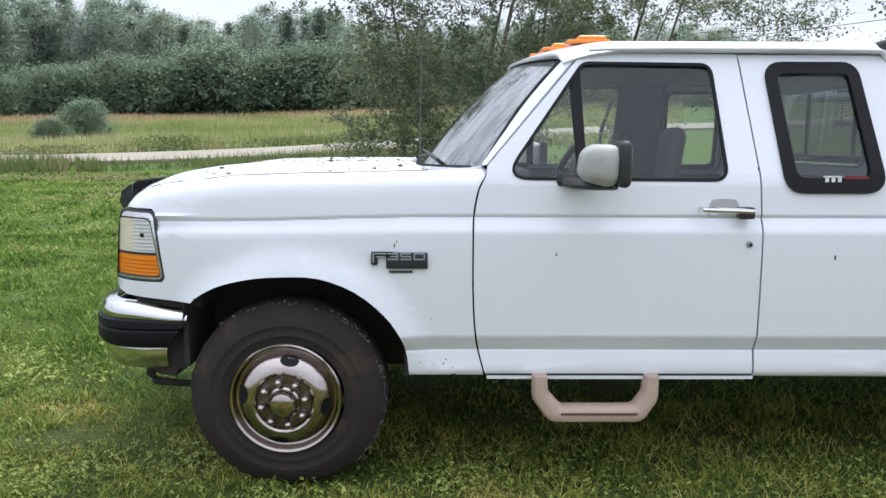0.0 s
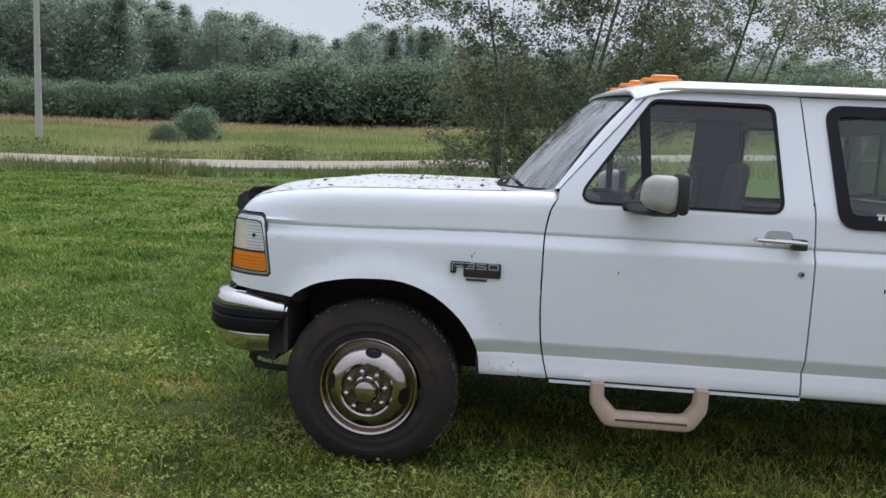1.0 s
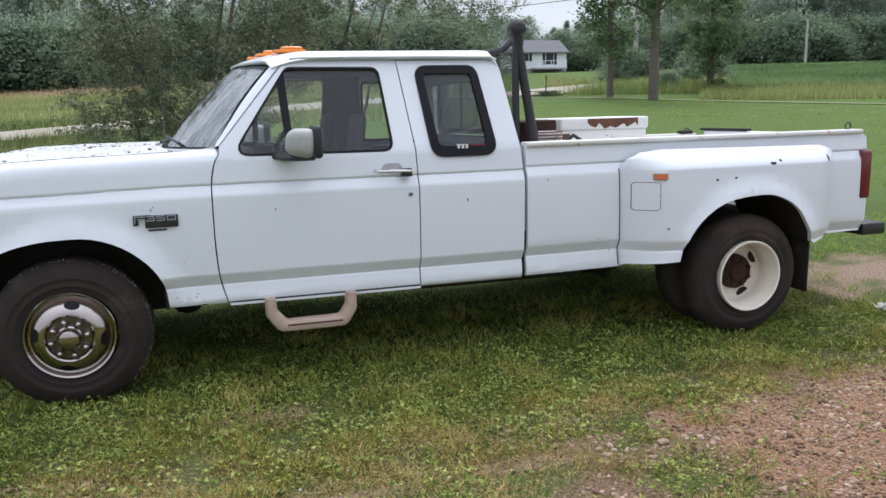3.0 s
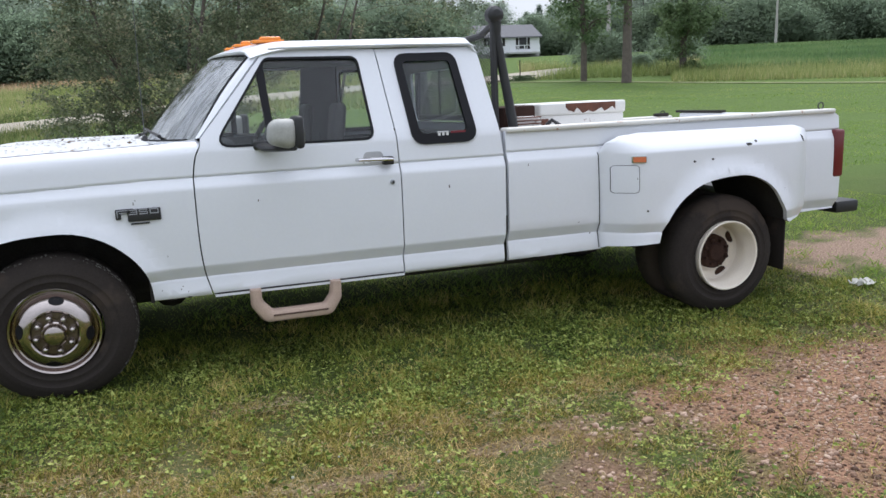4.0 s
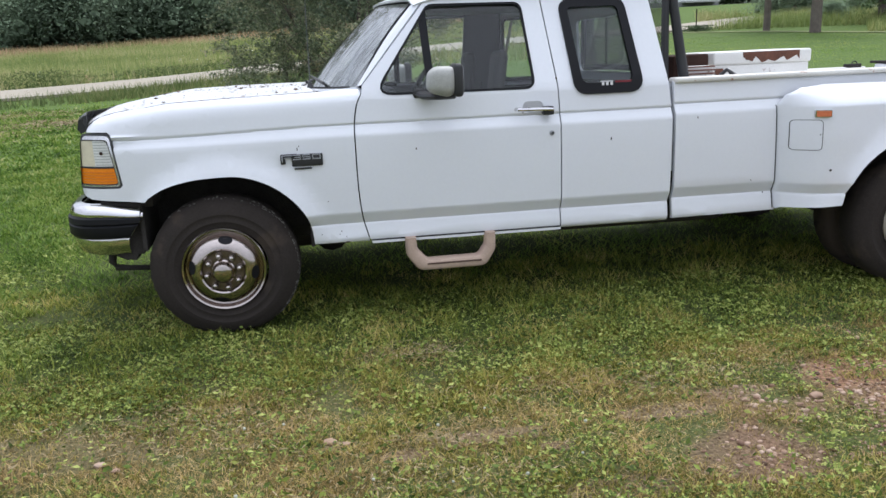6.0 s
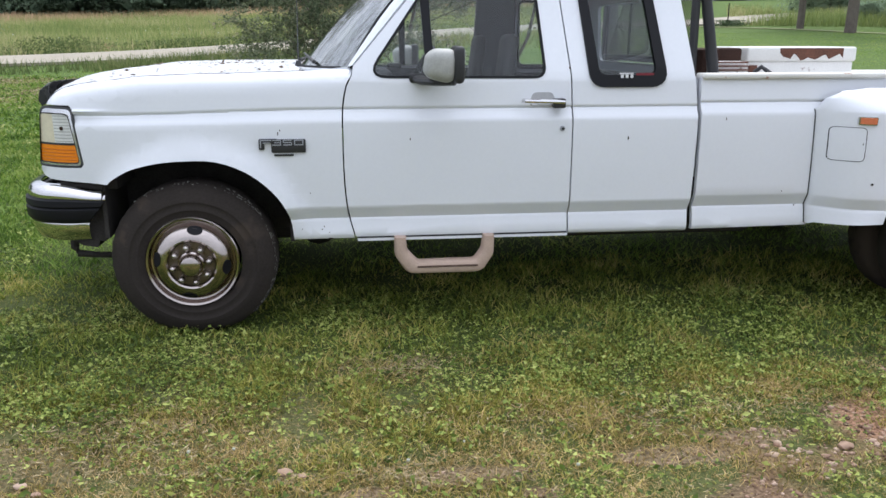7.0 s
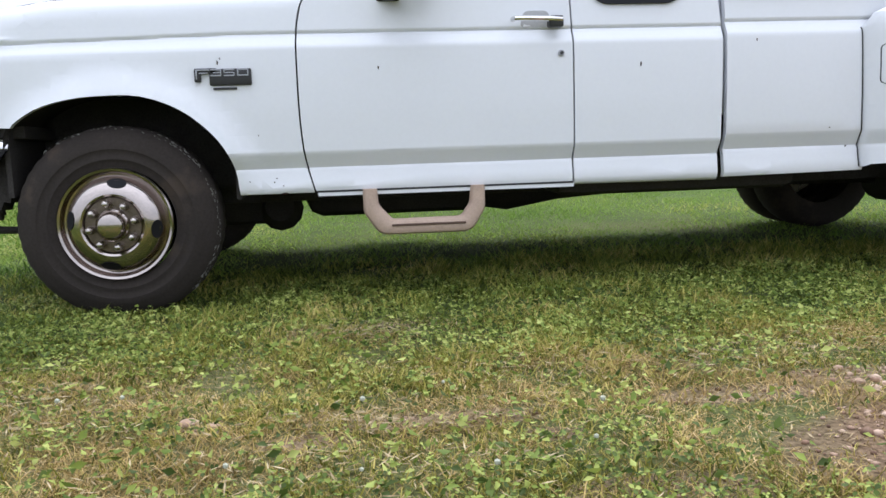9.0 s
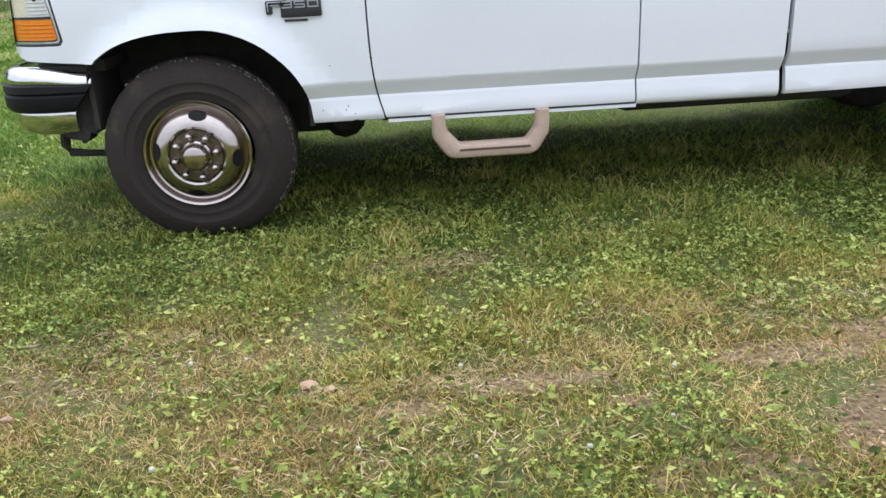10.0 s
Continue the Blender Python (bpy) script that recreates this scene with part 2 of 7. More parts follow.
def tube(bm, pts, radii, seg=10, cap=True, squash=(1, 1), up=(0, 0, 1)):
    """A round or oval pipe along points."""
    rings = []
    pts = [Vector(p) for p in pts]
    for i, p in enumerate(pts):
        d = (pts[min(i + 1, len(pts) - 1)] - pts[max(i - 1, 0)]).normalized()
        u = Vector(up)
        if abs(d.dot(u)) > 0.95:
            u = Vector((0, 1, 0)) if abs(d.y) < 0.9 else Vector((1, 0, 0))
        a = d.cross(u).normalized()
        b = a.cross(d).normalized()
        r = radii[i] if hasattr(radii, "__len__") else radii
        rings.append([bm.verts.new(p + a * (math.cos(t) * r * squash[0]) + b * (math.sin(t) * r * squash[1])) for t in [2 * math.pi * k / seg for k in range(seg)]])
    for r0, r1 in zip(rings, rings[1:]):
        for k in range(seg):
            bm.faces.new((r0[k], r0[(k + 1) % seg], r1[(k + 1) % seg], r1[k]))
    if cap:
        bm.faces.new(rings[0][::-1])
        bm.faces.new(rings[-1])
    return bm


def spin(bm, profile, seg=48, centre=(0, 0, 0), side=1):
    """A body of revolution about an axis along y. profile: (radius, y) from the axis out."""
    rings = []
    for r, y in profile:
        if r < 1e-5:
            rings.append([bm.verts.new((centre[0], centre[1] + side * y, centre[2]))] * seg)
        else:
            rings.append([bm.verts.new((centre[0] + r * math.cos(2 * math.pi * k / seg), centre[1] + side * y, centre[2] + r * math.sin(2 * math.pi * k / seg))) for k in range(seg)])
    for a, b in zip(rings, rings[1:]):
        for k in range(seg):
            vs = [a[k], a[(k + 1) % seg], b[(k + 1) % seg], b[k]]
            vs = [v for i, v in enumerate(vs) if v not in vs[:i]]
            if len(vs) > 2:
                bm.faces.new(vs)
    return bm


def rounded(pts, seg=5):
    """A closed outline in x and z from corners (x, z, radius)."""
    out = []
    n = len(pts)
    for i, (x, z, r) in enumerate(pts):
        p = Vector((x, z))
        a, b = Vector(pts[i - 1][:2]) - p, Vector(pts[(i + 1) % n][:2]) - p
        if r <= 0:
            out.append(p)
            continue
        half = a.angle(b) / 2
        d = min(r / math.tan(half), a.length * 0.49, b.length * 0.49)
        p0, p1 = p + a.normalized() * d, p + b.normalized() * d
        for k in range(seg + 1):
            t = k / seg
            out.append(p0 * (1 - t) ** 2 + p * 2 * t * (1 - t) + p1 * t * t)
    return [(v.x, v.y) for v in out]


def smooth_line(pts, per=4):
    """Points on a soft curve through the given ones."""
    pts = [Vector(p) for p in pts]
    out = []
    for i in range(len(pts) - 1):
        p0, p1, p2, p3 = pts[max(i - 1, 0)], pts[i], pts[i + 1], pts[min(i + 2, len(pts) - 1)]
        for k in range(per):
            t = k / per
            out.append(0.5 * (2 * p1 + (p2 - p0) * t + (2 * p0 - 5 * p1 + 4 * p2 - p3) * t * t + (3 * p1 - p0 - 3 * p2 + p3) * t ** 3))
    out.append(pts[-1])
    return [tuple(p) for p in out]


def panel(outline, holes, ymap, xstep=0.08, zcuts=(), depth=0.03, far=False, lip=0.0):
    """A pressed sheet: an outline in x and z with holes, laid on the surface y = ymap(x, z), with turned-in edges."""
    bm = bmesh.new()
    es = []
    for loop in [outline] + list(holes):
        vs = [bm.verts.new((x, 0, z)) for x, z in loop]
        es += [bm.edges.new((vs[i], vs[(i + 1) % len(vs)])) for i in range(len(vs))]
    bmesh.ops.triangle_fill(bm, edges=es, use_beauty=True, normal=(0, -1, 0))
    xs, zs = [p[0] for p in outline], [p[1] for p in outline]
    cuts = [((x, 0, 0), (1, 0, 0)) for x in np.arange(min(xs) + xstep, max(xs), xstep)]
    cuts += [((0, 0, z), (0, 0, 1)) for z in zcuts if min(zs) < z < max(zs)]
    for co, no in cuts:
        bmesh.ops.bisect_plane(bm, geom=bm.verts[:] + bm.edges[:] + bm.faces[:], dist=1e-5, plane_co=co, plane_no=no)
    slant = [e for e in bm.edges if len(e.link_faces) == 2 and abs(e.verts[0].co.x - e.verts[1].co.x) > 1e-4 and abs(e.verts[0].co.z - e.verts[1].co.z) > 1e-4]
    bmesh.ops.dissolve_edges(bm, edges=slant, use_verts=False)
    for v in bm.verts:
        v.co.y = ymap(v.co.x, v.co.z)
    if depth:
        rim = [e for e in bm.edges if e.is_boundary]
        r = bmesh.ops.extrude_edge_only(bm, edges=rim)
        for v in r["geom"]:
            if isinstance(v, bmesh.types.BMVert):
                v.co.y += depth
    if far:
        for v in bm.verts:
            v.co.y = 2 - v.co.y
        bmesh.ops.reverse_faces(bm, faces=bm.faces)
    return bm


def grid(nu, nv, f):
    bm = bmesh.new()
    vs = [[bm.verts.new(f(i / nu, j / nv)) for j in range(nv + 1)] for i in range(nu + 1)]
    for i in range(nu):
        for j in range(nv):
            bm.faces.new((vs[i][j], vs[i + 1][j], vs[i + 1][j + 1], vs[i][j + 1]))
    return bm


def thick(bm, d):
    bmesh.ops.recalc_face_normals(bm, faces=bm.faces)
    bmesh.ops.solidify(bm, geom=bm.faces[:], thickness=d)
    return bm


def soft(a, b, x):
    t = min(max((x - a) / (b - a), 0), 1)
    return t * t * (3 - 2 * t)


# ---- terrain ----
EYE_X, EYE_Y = 0.5, -4.0


def ground_z(x, y):
    dx, dy = x - EYE_X, y - EYE_Y
    d, az = math.hypot(dx, dy), math.degrees(math.atan2(dx, dy))
    if abs(az) > 90:
        return 0.0
    w = 0.1 + 0.9 * soft(-28, 16, az)
    back = soft(-90, -75, az) * (1 - soft(75, 90, az))
    over = max(d - 20, 0)
    rise = 0.035 * w * over * (1 - 0.5 * soft(90, 200, d)) + (1 - w) * 0.022 * max(d - 55, 0)
    dip = 1 - 0.04 * math.exp(-((az - 24) / 4.5) ** 2) * soft(60, 110, d)
    return rise * dip * back * soft(20, 30, d)


def spot(az, d, lift=0.0):
    """A place on the ground at a bearing and distance from where the camera stands."""
    x, y = EYE_X + d * math.sin(radians(az)), EYE_Y + d * math.cos(radians(az))
    return Vector((x, y, ground_z(x, y) + lift))

# ---- ground ----
def ground_material():
    m = bpy.data.materials.new("lawn_soil")
    m.use_nodes = True
    n, l = m.node_tree.nodes, m.node_tree.links
    b = n["Principled BSDF"]
    b.inputs["Roughness"].default_value = 0.95
    b.inputs["Specular IOR Level"].default_value = 0.15
    tc = n.new("ShaderNodeTexCoord")

    def noise_tex(s, d=4):
        o = n.new("ShaderNodeTexNoise")
        o.inputs["Scale"].default_value, o.inputs["Detail"].default_value = s, d
        l.new(tc.outputs["Object"], o.inputs["Vector"])
        return o

    def ramp(src, p0, p1, c0=(0, 0, 0, 1), c1=(1, 1, 1, 1)):
        r = n.new("ShaderNodeValToRGB")
        r.color_ramp.elements[0].position, r.color_ramp.elements[1].position = p0, p1
        r.color_ramp.elements[0].color, r.color_ramp.elements[1].color = c0, c1
        l.new(src, r.inputs[0])
        return r

    def mix(fac, a, c):
        o = n.new("ShaderNodeMixRGB")
        l.new(fac, o.inputs[0])
        for i, v in ((1, a), (2, c)):
            if isinstance(v, tuple):
                o.inputs[i].default_value = v
            else:
                l.new(v, o.inputs[i])
        return o.outputs[0]

    # dense green turf away from the truck, thin lawn on dark soil beside it
    sep, turf = n.new("ShaderNodeSeparateXYZ"), n.new("ShaderNodeMapRange")
    l.new(tc.outputs["Object"], sep.inputs[0])
    turf.inputs["From Min"].default_value, turf.inputs["From Max"].default_value = 1.5, 6.0
    l.new(sep.outputs["Y"], turf.inputs["Value"])
    coarse, mid, tiny = noise_tex(0.35, 3), noise_tex(2.2, 6), noise_tex(60, 5)
    green = ramp(mid.outputs["Fac"], 0.3, 0.7, (0.05, 0.07, 0.02, 1), (0.085, 0.11, 0.03, 1))
    straw = ramp(coarse.outputs["Fac"], 0.52, 0.68)
    base = mix(straw.outputs[0], green.outputs[0], (0.13, 0.125, 0.055, 1))
    base = mix(turf.outputs[0], base, (0.105, 0.16, 0.042, 1))
    speck = ramp(tiny.outputs["Fac"], 0.35, 0.7, (0.6, 0.6, 0.6, 1), (1.25, 1.25, 1.25, 1))
    mul = n.new("ShaderNodeMixRGB")
    mul.blend_type = "MULTIPLY"
    mul.inputs[0].default_value = 1.0
    l.new(base, mul.inputs[1])
    l.new(speck.outputs[0], mul.inputs[2])
    # bare gravelly soil, with ragged edges, at the worn places
    col = mul.outputs[0]
    for cx, cy, rx, ry, c, wk in WORN:
        mp, gr = n.new("ShaderNodeMapping"), n.new("ShaderNodeVectorMath")
        mp.vector_type = "POINT"
        mp.inputs["Location"].default_value = (-cx / rx, -cy / ry, 0)
        mp.inputs["Scale"].default_value = (1 / rx, 1 / ry, 0)
        l.new(tc.outputs["Object"], mp.inputs["Vector"])
        gr.operation = "LENGTH"
        l.new(mp.outputs[0], gr.inputs[0])
        ad = n.new("ShaderNodeMath")
        ad.operation = "MULTIPLY_ADD"
        l.new(mid.outputs["Fac"], ad.inputs[0])
        ad.inputs[1].default_value = 2.0
        l.new(gr.outputs["Value"], ad.inputs[2])
        r = ramp(ad.outputs[0], 1.45, 1.75, (1, 1, 1, 1), (0, 0, 0, 1))
        r.color_ramp.elements[0].position, r.color_ramp.elements[1].position = 0.0, 1.0
        mr = n.new("ShaderNodeMapRange")
        mr.inputs["From Min"].default_value, mr.inputs["From Max"].default_value = 1.72, 2.12
        mr.inputs["To Min"].default_value, mr.inputs["To Max"].default_value = wk, 0.0
        l.new(ad.outputs[0], mr.inputs["Value"])
        soil = ramp(tiny.outputs["Fac"], 0.35, 0.65, (c[0] * 0.4, c[1] * 0.36, c[2] * 0.35, 1), (c[0] * 1.1, c[1] * 1.1, c[2] * 1.1, 1))
        col = mix(mr.outputs[0], col, soil.outputs[0])
    l.new(col, b.inputs["Base Color"])
    bp = n.new("ShaderNodeBump")
    bp.inputs["Strength"].default_value, bp.inputs["Distance"].default_value = 0.6, 0.03
    l.new(tiny.outputs["Fac"], bp.inputs["Height"])
    l.new(bp.outputs[0], b.inputs["Normal"])
    return m


# worn places: centre, half sizes, soil colour
WORN = (
    (4.15, -1.64, 1.85, 0.9, (0.34, 0.2, 0.13), 1.0),
    (2.05, -1.8, 0.36, 0.22, (0.22, 0.145, 0.1), 0.7),
    (1.88, -1.4, 0.24, 0.08, (0.3, 0.215, 0.15), 0.7),
    (2.28, -1.28, 0.2, 0.07, (0.3, 0.215, 0.15), 0.65),
    (0.78, -1.53, 0.12, 0.05, (0.29, 0.2, 0.14), 0.7),
    (1.5, -1.92, 0.24, 0.08, (0.29, 0.2, 0.14), 0.6),
    (1.36, -1.58, 0.08, 0.045, (0.22, 0.14, 0.1), 0.7),
    (6.8, 0.75, 1.9, 0.8, (0.33, 0.24, 0.18), 1.0),
    (6.7, -1.6, 1.7, 0.95, (0.34, 0.205, 0.135), 1.0),
    (1.13, -1.44, 0.22, 0.06, (0.28, 0.2, 0.135), 0.65),
    (-0.6, -1.22, 0.5, 0.25, (0.27, 0.19, 0.12), 0.4),
    (0.54, -1.4, 0.09, 0.04, (0.4, 0.33, 0.24), 0.8),
    (0.04, -0.95, 0.16, 0.06, (0.31, 0.23, 0.16), 0.55),
)


def worn(x, y):
    """How bare the ground is, from 0 to 1 (arrays)."""
    out = np.zeros_like(x)
    for cx, cy, rx, ry, c, k in WORN:
        r = np.hypot((x - cx) / rx, (y - cy) / ry)
        r = r + 0.24 * np.sin(7 * x + 3 * np.sin(5 * y)) * np.cos(8 * y + 2 * np.sin(6 * x))
        out = np.maximum(out, k * np.clip((1.22 - r) / 0.5, 0, 1))
    return out


radii = [0, 1.5, 3, 5, 7, 9, 11, 13, 15, 17, 19, 21, 23, 26, 29, 33, 37, 42, 47, 53, 60, 68, 77, 88, 100, 115, 135, 160, 200, 260, 350, 500, 800, 1500, 3000]
SEG = 120
gb = bmesh.new()
rows_v = []
for r in radii:
    row = []
    for k in range(SEG):
        a = 2 * math.pi * k / SEG
        x, y = EYE_X + r * math.sin(a), EYE_Y + r * math.cos(a)
        row.append((x, y, min(ground_z(x, y), 6) if r < 400 else min(ground_z(x, y), 6)))
    rows_v.append([gb.verts.new(row[0])] * SEG if r == 0 else [gb.verts.new(p) for p in row])
for a, b in zip(rows_v, rows_v[1:]):
    for k in range(SEG):
        vs = [a[k], a[(k + 1) % SEG], b[(k + 1) % SEG], b[k]]
        vs = [v for i, v in enumerate(vs) if v not in vs[:i]]
        gb.faces.new(vs)
ground = part("ground", gb, ground_material())
tagged(ground, "mown green lawn with clover, straw and bare patches", "ground", kind="structure")


def raw_mesh(name, verts, faces_flat, per, material, label, category, kind="stuff", up=False):
    """A large mesh from arrays: all faces with the same number of corners."""
    me = bpy.data.meshes.new(name)
    nf = len(faces_flat) // per
    me.vertices.add(len(verts))
    me.vertices.foreach_set("co", np.asarray(verts, np.float32).ravel())
    me.loops.add(len(faces_flat))
    me.loops.foreach_set("vertex_index", np.asarray(faces_flat, np.int32))
    me.polygons.add(nf)
    me.polygons.foreach_set("loop_start", np.arange(0, nf * per, per, dtype=np.int32))
    me.update(calc_edges=True)
    me.materials.append(material)
    if up:
        # a mown sward is lit from above as one surface
        g_ = np.random.default_rng(3).normal(size=(len(verts), 3)) * 0.25 + (0, 0, 1)
        me.polygons.foreach_set("use_smooth", np.ones(nf, dtype=bool))
        me.normals_split_custom_set_from_vertices((g_ / np.linalg.norm(g_, axis=1)[:, None]).tolist())
    ob = new(name, me)
    return tagged(ob, label, category, kind=kind) if label else ob


RNG = np.random.default_rng(7)


def blade_arrays(x, y, z, h, w, lean=0.5, plain=False):
    """Bent grass blades: per blade a tapering strip of two triangles and a tip."""
    n = len(x)
    a = RNG.uniform(0, 2 * math.pi, n)
    la = RNG.uniform(0, 2 * math.pi, n)
    le = RNG.uniform(0.1, 1, n) * lean * h
    sx, sy = np.cos(a) * w / 2, np.sin(a) * w / 2
    lx, ly = np.cos(la) * le, np.sin(la) * le
    if plain:
        v = np.stack([np.stack([x - sx, y - sy, z], 1), np.stack([x + sx, y + sy, z], 1), np.stack([x + lx, y + ly, z + h], 1)], 1)
        return v.reshape(-1, 3), np.arange(n * 3)
    v = np.empty((n, 5, 3))
    v[:, 0] = np.stack([x - sx, y - sy, z], 1)
    v[:, 1] = np.stack([x + sx, y + sy, z], 1)
    v[:, 2] = np.stack([x + sx * 0.7 + lx * 0.5, y + sy * 0.7 + ly * 0.5, z + h * 0.6], 1)
    v[:, 3] = np.stack([x - sx * 0.7 + lx * 0.5, y - sy * 0.7 + ly * 0.5, z + h * 0.6], 1)
    v[:, 4] = np.stack([x + lx, y + ly, z + h * (1 - 0.25 * (le / h))], 1)
    base = (np.arange(n) * 5)[:, None]
    f = np.concatenate([base + [0, 1, 2], base + [0, 2, 3], base + [3, 2, 4]], 1)
    return v.reshape(-1, 3), f.ravel()


def leaf_arrays(p, size, flat=0.0, aspect=0.6, fold=0.15, out=None):
    """Small folded leaves, two triangles each, at the points p."""
    n = len(p)
    d = RNG.normal(size=(n, 3))
    d[:, 2] *= 1 - flat
    d /= np.linalg.norm(d, axis=1)[:, None]
    e = RNG.normal(size=(n, 3))
    e[:, 2] *= 1 - flat
    e -= (e * d).sum(1)[:, None] * d
    e /= np.linalg.norm(e, axis=1)[:, None]
    if out is not None:
        e *= np.where((np.cross(e, d) * out).sum(1) < 0, -1.0, 1.0)[:, None]
    c = np.cross(d, e)
    s = size[:, None]
    v = np.empty((n, 4, 3))
    v[:, 0] = p - d * s / 2
    v[:, 1] = p + e * s * aspect / 2 + c * s * fold
    v[:, 2] = p + d * s / 2
    v[:, 3] = p - e * s * aspect / 2 + c * s * fold
    base = (np.arange(n) * 4)[:, None]
    return v.reshape(-1, 3), np.concatenate([base + [0, 1, 2], base + [0, 2, 3]], 1).ravel()


def grass_material(name, stops, scale=0.9, spread=0.5, through=0.0, gloss=0.18, patch=1.6):
    """Blade colour by patches of the lawn and by blade."""
    m = bpy.data.materials.new(name)
    m.use_nodes = True
    n, l = m.node_tree.nodes, m.node_tree.links
    b = n["Principled BSDF"]
    b.inputs["Roughness"].default_value, b.inputs["Specular IOR Level"].default_value = 0.55, gloss
    tc, no, geo = n.new("ShaderNodeTexCoord"), n.new("ShaderNodeTexNoise"), n.new("ShaderNodeNewGeometry")
    no.inputs["Scale"].default_value, no.inputs["Detail"].default_value = scale, 5
    l.new(tc.outputs["Object"], no.inputs["Vector"])
    ma = n.new("ShaderNodeMath")
    ma.operation = "MULTIPLY_ADD"
    l.new(geo.outputs["Random Per Island"], ma.inputs[0])
    ma.inputs[1].default_value = spread
    sb = n.new("ShaderNodeMath")
    sb.operation = "MULTIPLY_ADD"
    l.new(no.outputs["Fac"], sb.inputs[0])
    sb.inputs[1].default_value, sb.inputs[2].default_value = patch, 0.5 - patch / 2 - spread / 2
    l.new(sb.outputs[0], ma.inputs[2])
    r = n.new("ShaderNodeValToRGB")
    while len(r.color_ramp.elements) < len(stops):
        r.color_ramp.elements.new(0.5)
    for e, (p, c) in zip(r.color_ramp.elements, stops):
        e.position, e.color = p, (*c, 1)
    l.new(ma.outputs[0], r.inputs[0])
    l.new(r.outputs[0], b.inputs["Base Color"])
    if through:
        tr, mx = n.new("ShaderNodeBsdfTranslucent"), n.new("ShaderNodeMixShader")
        mx.inputs[0].default_value = through
        l.new(r.outputs[0], tr.inputs["Color"])
        l.new(b.outputs[0], mx.inputs[1])
        l.new(tr.outputs[0], mx.inputs[2])
        l.new(mx.outputs[0], n["Material Output"].inputs["Surface"])
    return m


LAWN = grass_material("lawn_grass", ((0.06, (0.064, 0.076, 0.013)), (0.3, (0.150, 0.160, 0.025)), (0.52, (0.261, 0.254, 0.043)), (0.74, (0.398, 0.352, 0.082)), (0.95, (0.582, 0.480, 0.153))), 1.7, 0.95, 0.3, patch=1.5)
LAWN_GREEN = grass_material("shaded_green_grass", ((0.08, (0.069, 0.092, 0.018)), (0.34, (0.163, 0.217, 0.035)), (0.56, (0.287, 0.323, 0.060)), (0.78, (0.457, 0.414, 0.106)), (0.97, (0.654, 0.520, 0.206))), 1.8, 0.65, 0.3, patch=1.8)
LAWN_FAR = grass_material("green_lawn_grass", ((0.1, (0.124, 0.208, 0.043)), (0.36, (0.186, 0.298, 0.056)), (0.62, (0.266, 0.371, 0.074)), (0.82, (0.390, 0.425, 0.116)), (0.97, (0.639, 0.561, 0.217))), 0.5, 0.45, 0.5)
LAWN_SIDE = grass_material("bright_mown_grass", ((0.06, (0.046, 0.091, 0.013)), (0.3, (0.097, 0.178, 0.025)), (0.55, (0.166, 0.264, 0.044)), (0.78, (0.267, 0.345, 0.081)), (0.96, (0.432, 0.427, 0.162))), 1.1, 0.7, 0.35, patch=1.8)
CLOVER = grass_material("clover_leaf", ((0.1, (0.054, 0.082, 0.017)), (0.4, (0.143, 0.203, 0.039)), (0.66, (0.269, 0.331, 0.069)), (0.95, (0.455, 0.496, 0.148))), 2.4, 0.95, 0.3, patch=1.7)
STRAW = grass_material("dry_straw", ((0.15, (0.17, 0.115, 0.06)), (0.5, (0.31, 0.235, 0.13)), (0.9, (0.45, 0.365, 0.225))), 3.0, 0.75)
DRY = grass_material("dry_lawn_grass", ((0.1, (0.180, 0.127, 0.045)), (0.4, (0.342, 0.242, 0.087)), (0.7, (0.508, 0.365, 0.152)), (0.95, (0.663, 0.483, 0.252))), 2.2, 0.85, 0.25, patch=1.4)
MEADOW = grass_material("tall_meadow_grass", ((0.2, (0.1658, 0.2272, 0.0702)), (0.42, (0.2762, 0.3349, 0.1111)), (0.6, (0.3978, 0.4066, 0.1755)), (0.9, (0.5525, 0.4664, 0.2808))), 0.1, 0.45, 0.5)
RUSTY = grass_material("rusty_seed_grass", ((0.2, (0.240, 0.229, 0.103)), (0.5, (0.480, 0.344, 0.206)), (0.9, (0.672, 0.436, 0.315))), 0.1, 0.45, 0.5)


def sown(n, x0, x1, y0, y1, bare=0.9):
    x, y = RNG.uniform(x0, x1, n), RNG.uniform(y0, y1, n)
    keep = RNG.uniform(size=n) > worn(x, y) * bare
    return x[keep], y[keep]


def patchy(x, y, size, seed):
    """Smooth uneven patches of about that size in metres, from 0 to 1 (arrays)."""
    tab = np.random.default_rng(seed).uniform(size=(64, 64))
    out, amp, tot = np.zeros(len(x)), 1.0, 0.0
    for o in range(3):
        u, v = x / size * 2 ** o + 17.3, y / size * 2 ** o + 31.7
        i, j = np.floor(u).astype(int), np.floor(v).astype(int)
        a, b = u - i, v - j
        a, b = a * a * (3 - 2 * a), b * b * (3 - 2 * b)
        i, j = i % 64, j % 64
        i1, j1 = (i + 1) % 64, (j + 1) % 64
        out += amp * ((tab[i, j] * (1 - a) + tab[i1, j] * a) * (1 - b) + (tab[i, j1] * (1 - a) + tab[i1, j1] * a) * b)
        tot += amp
        amp *= 0.55
    return np.clip((out / tot - 0.5) * 1.7 + 0.5, 0, 1)


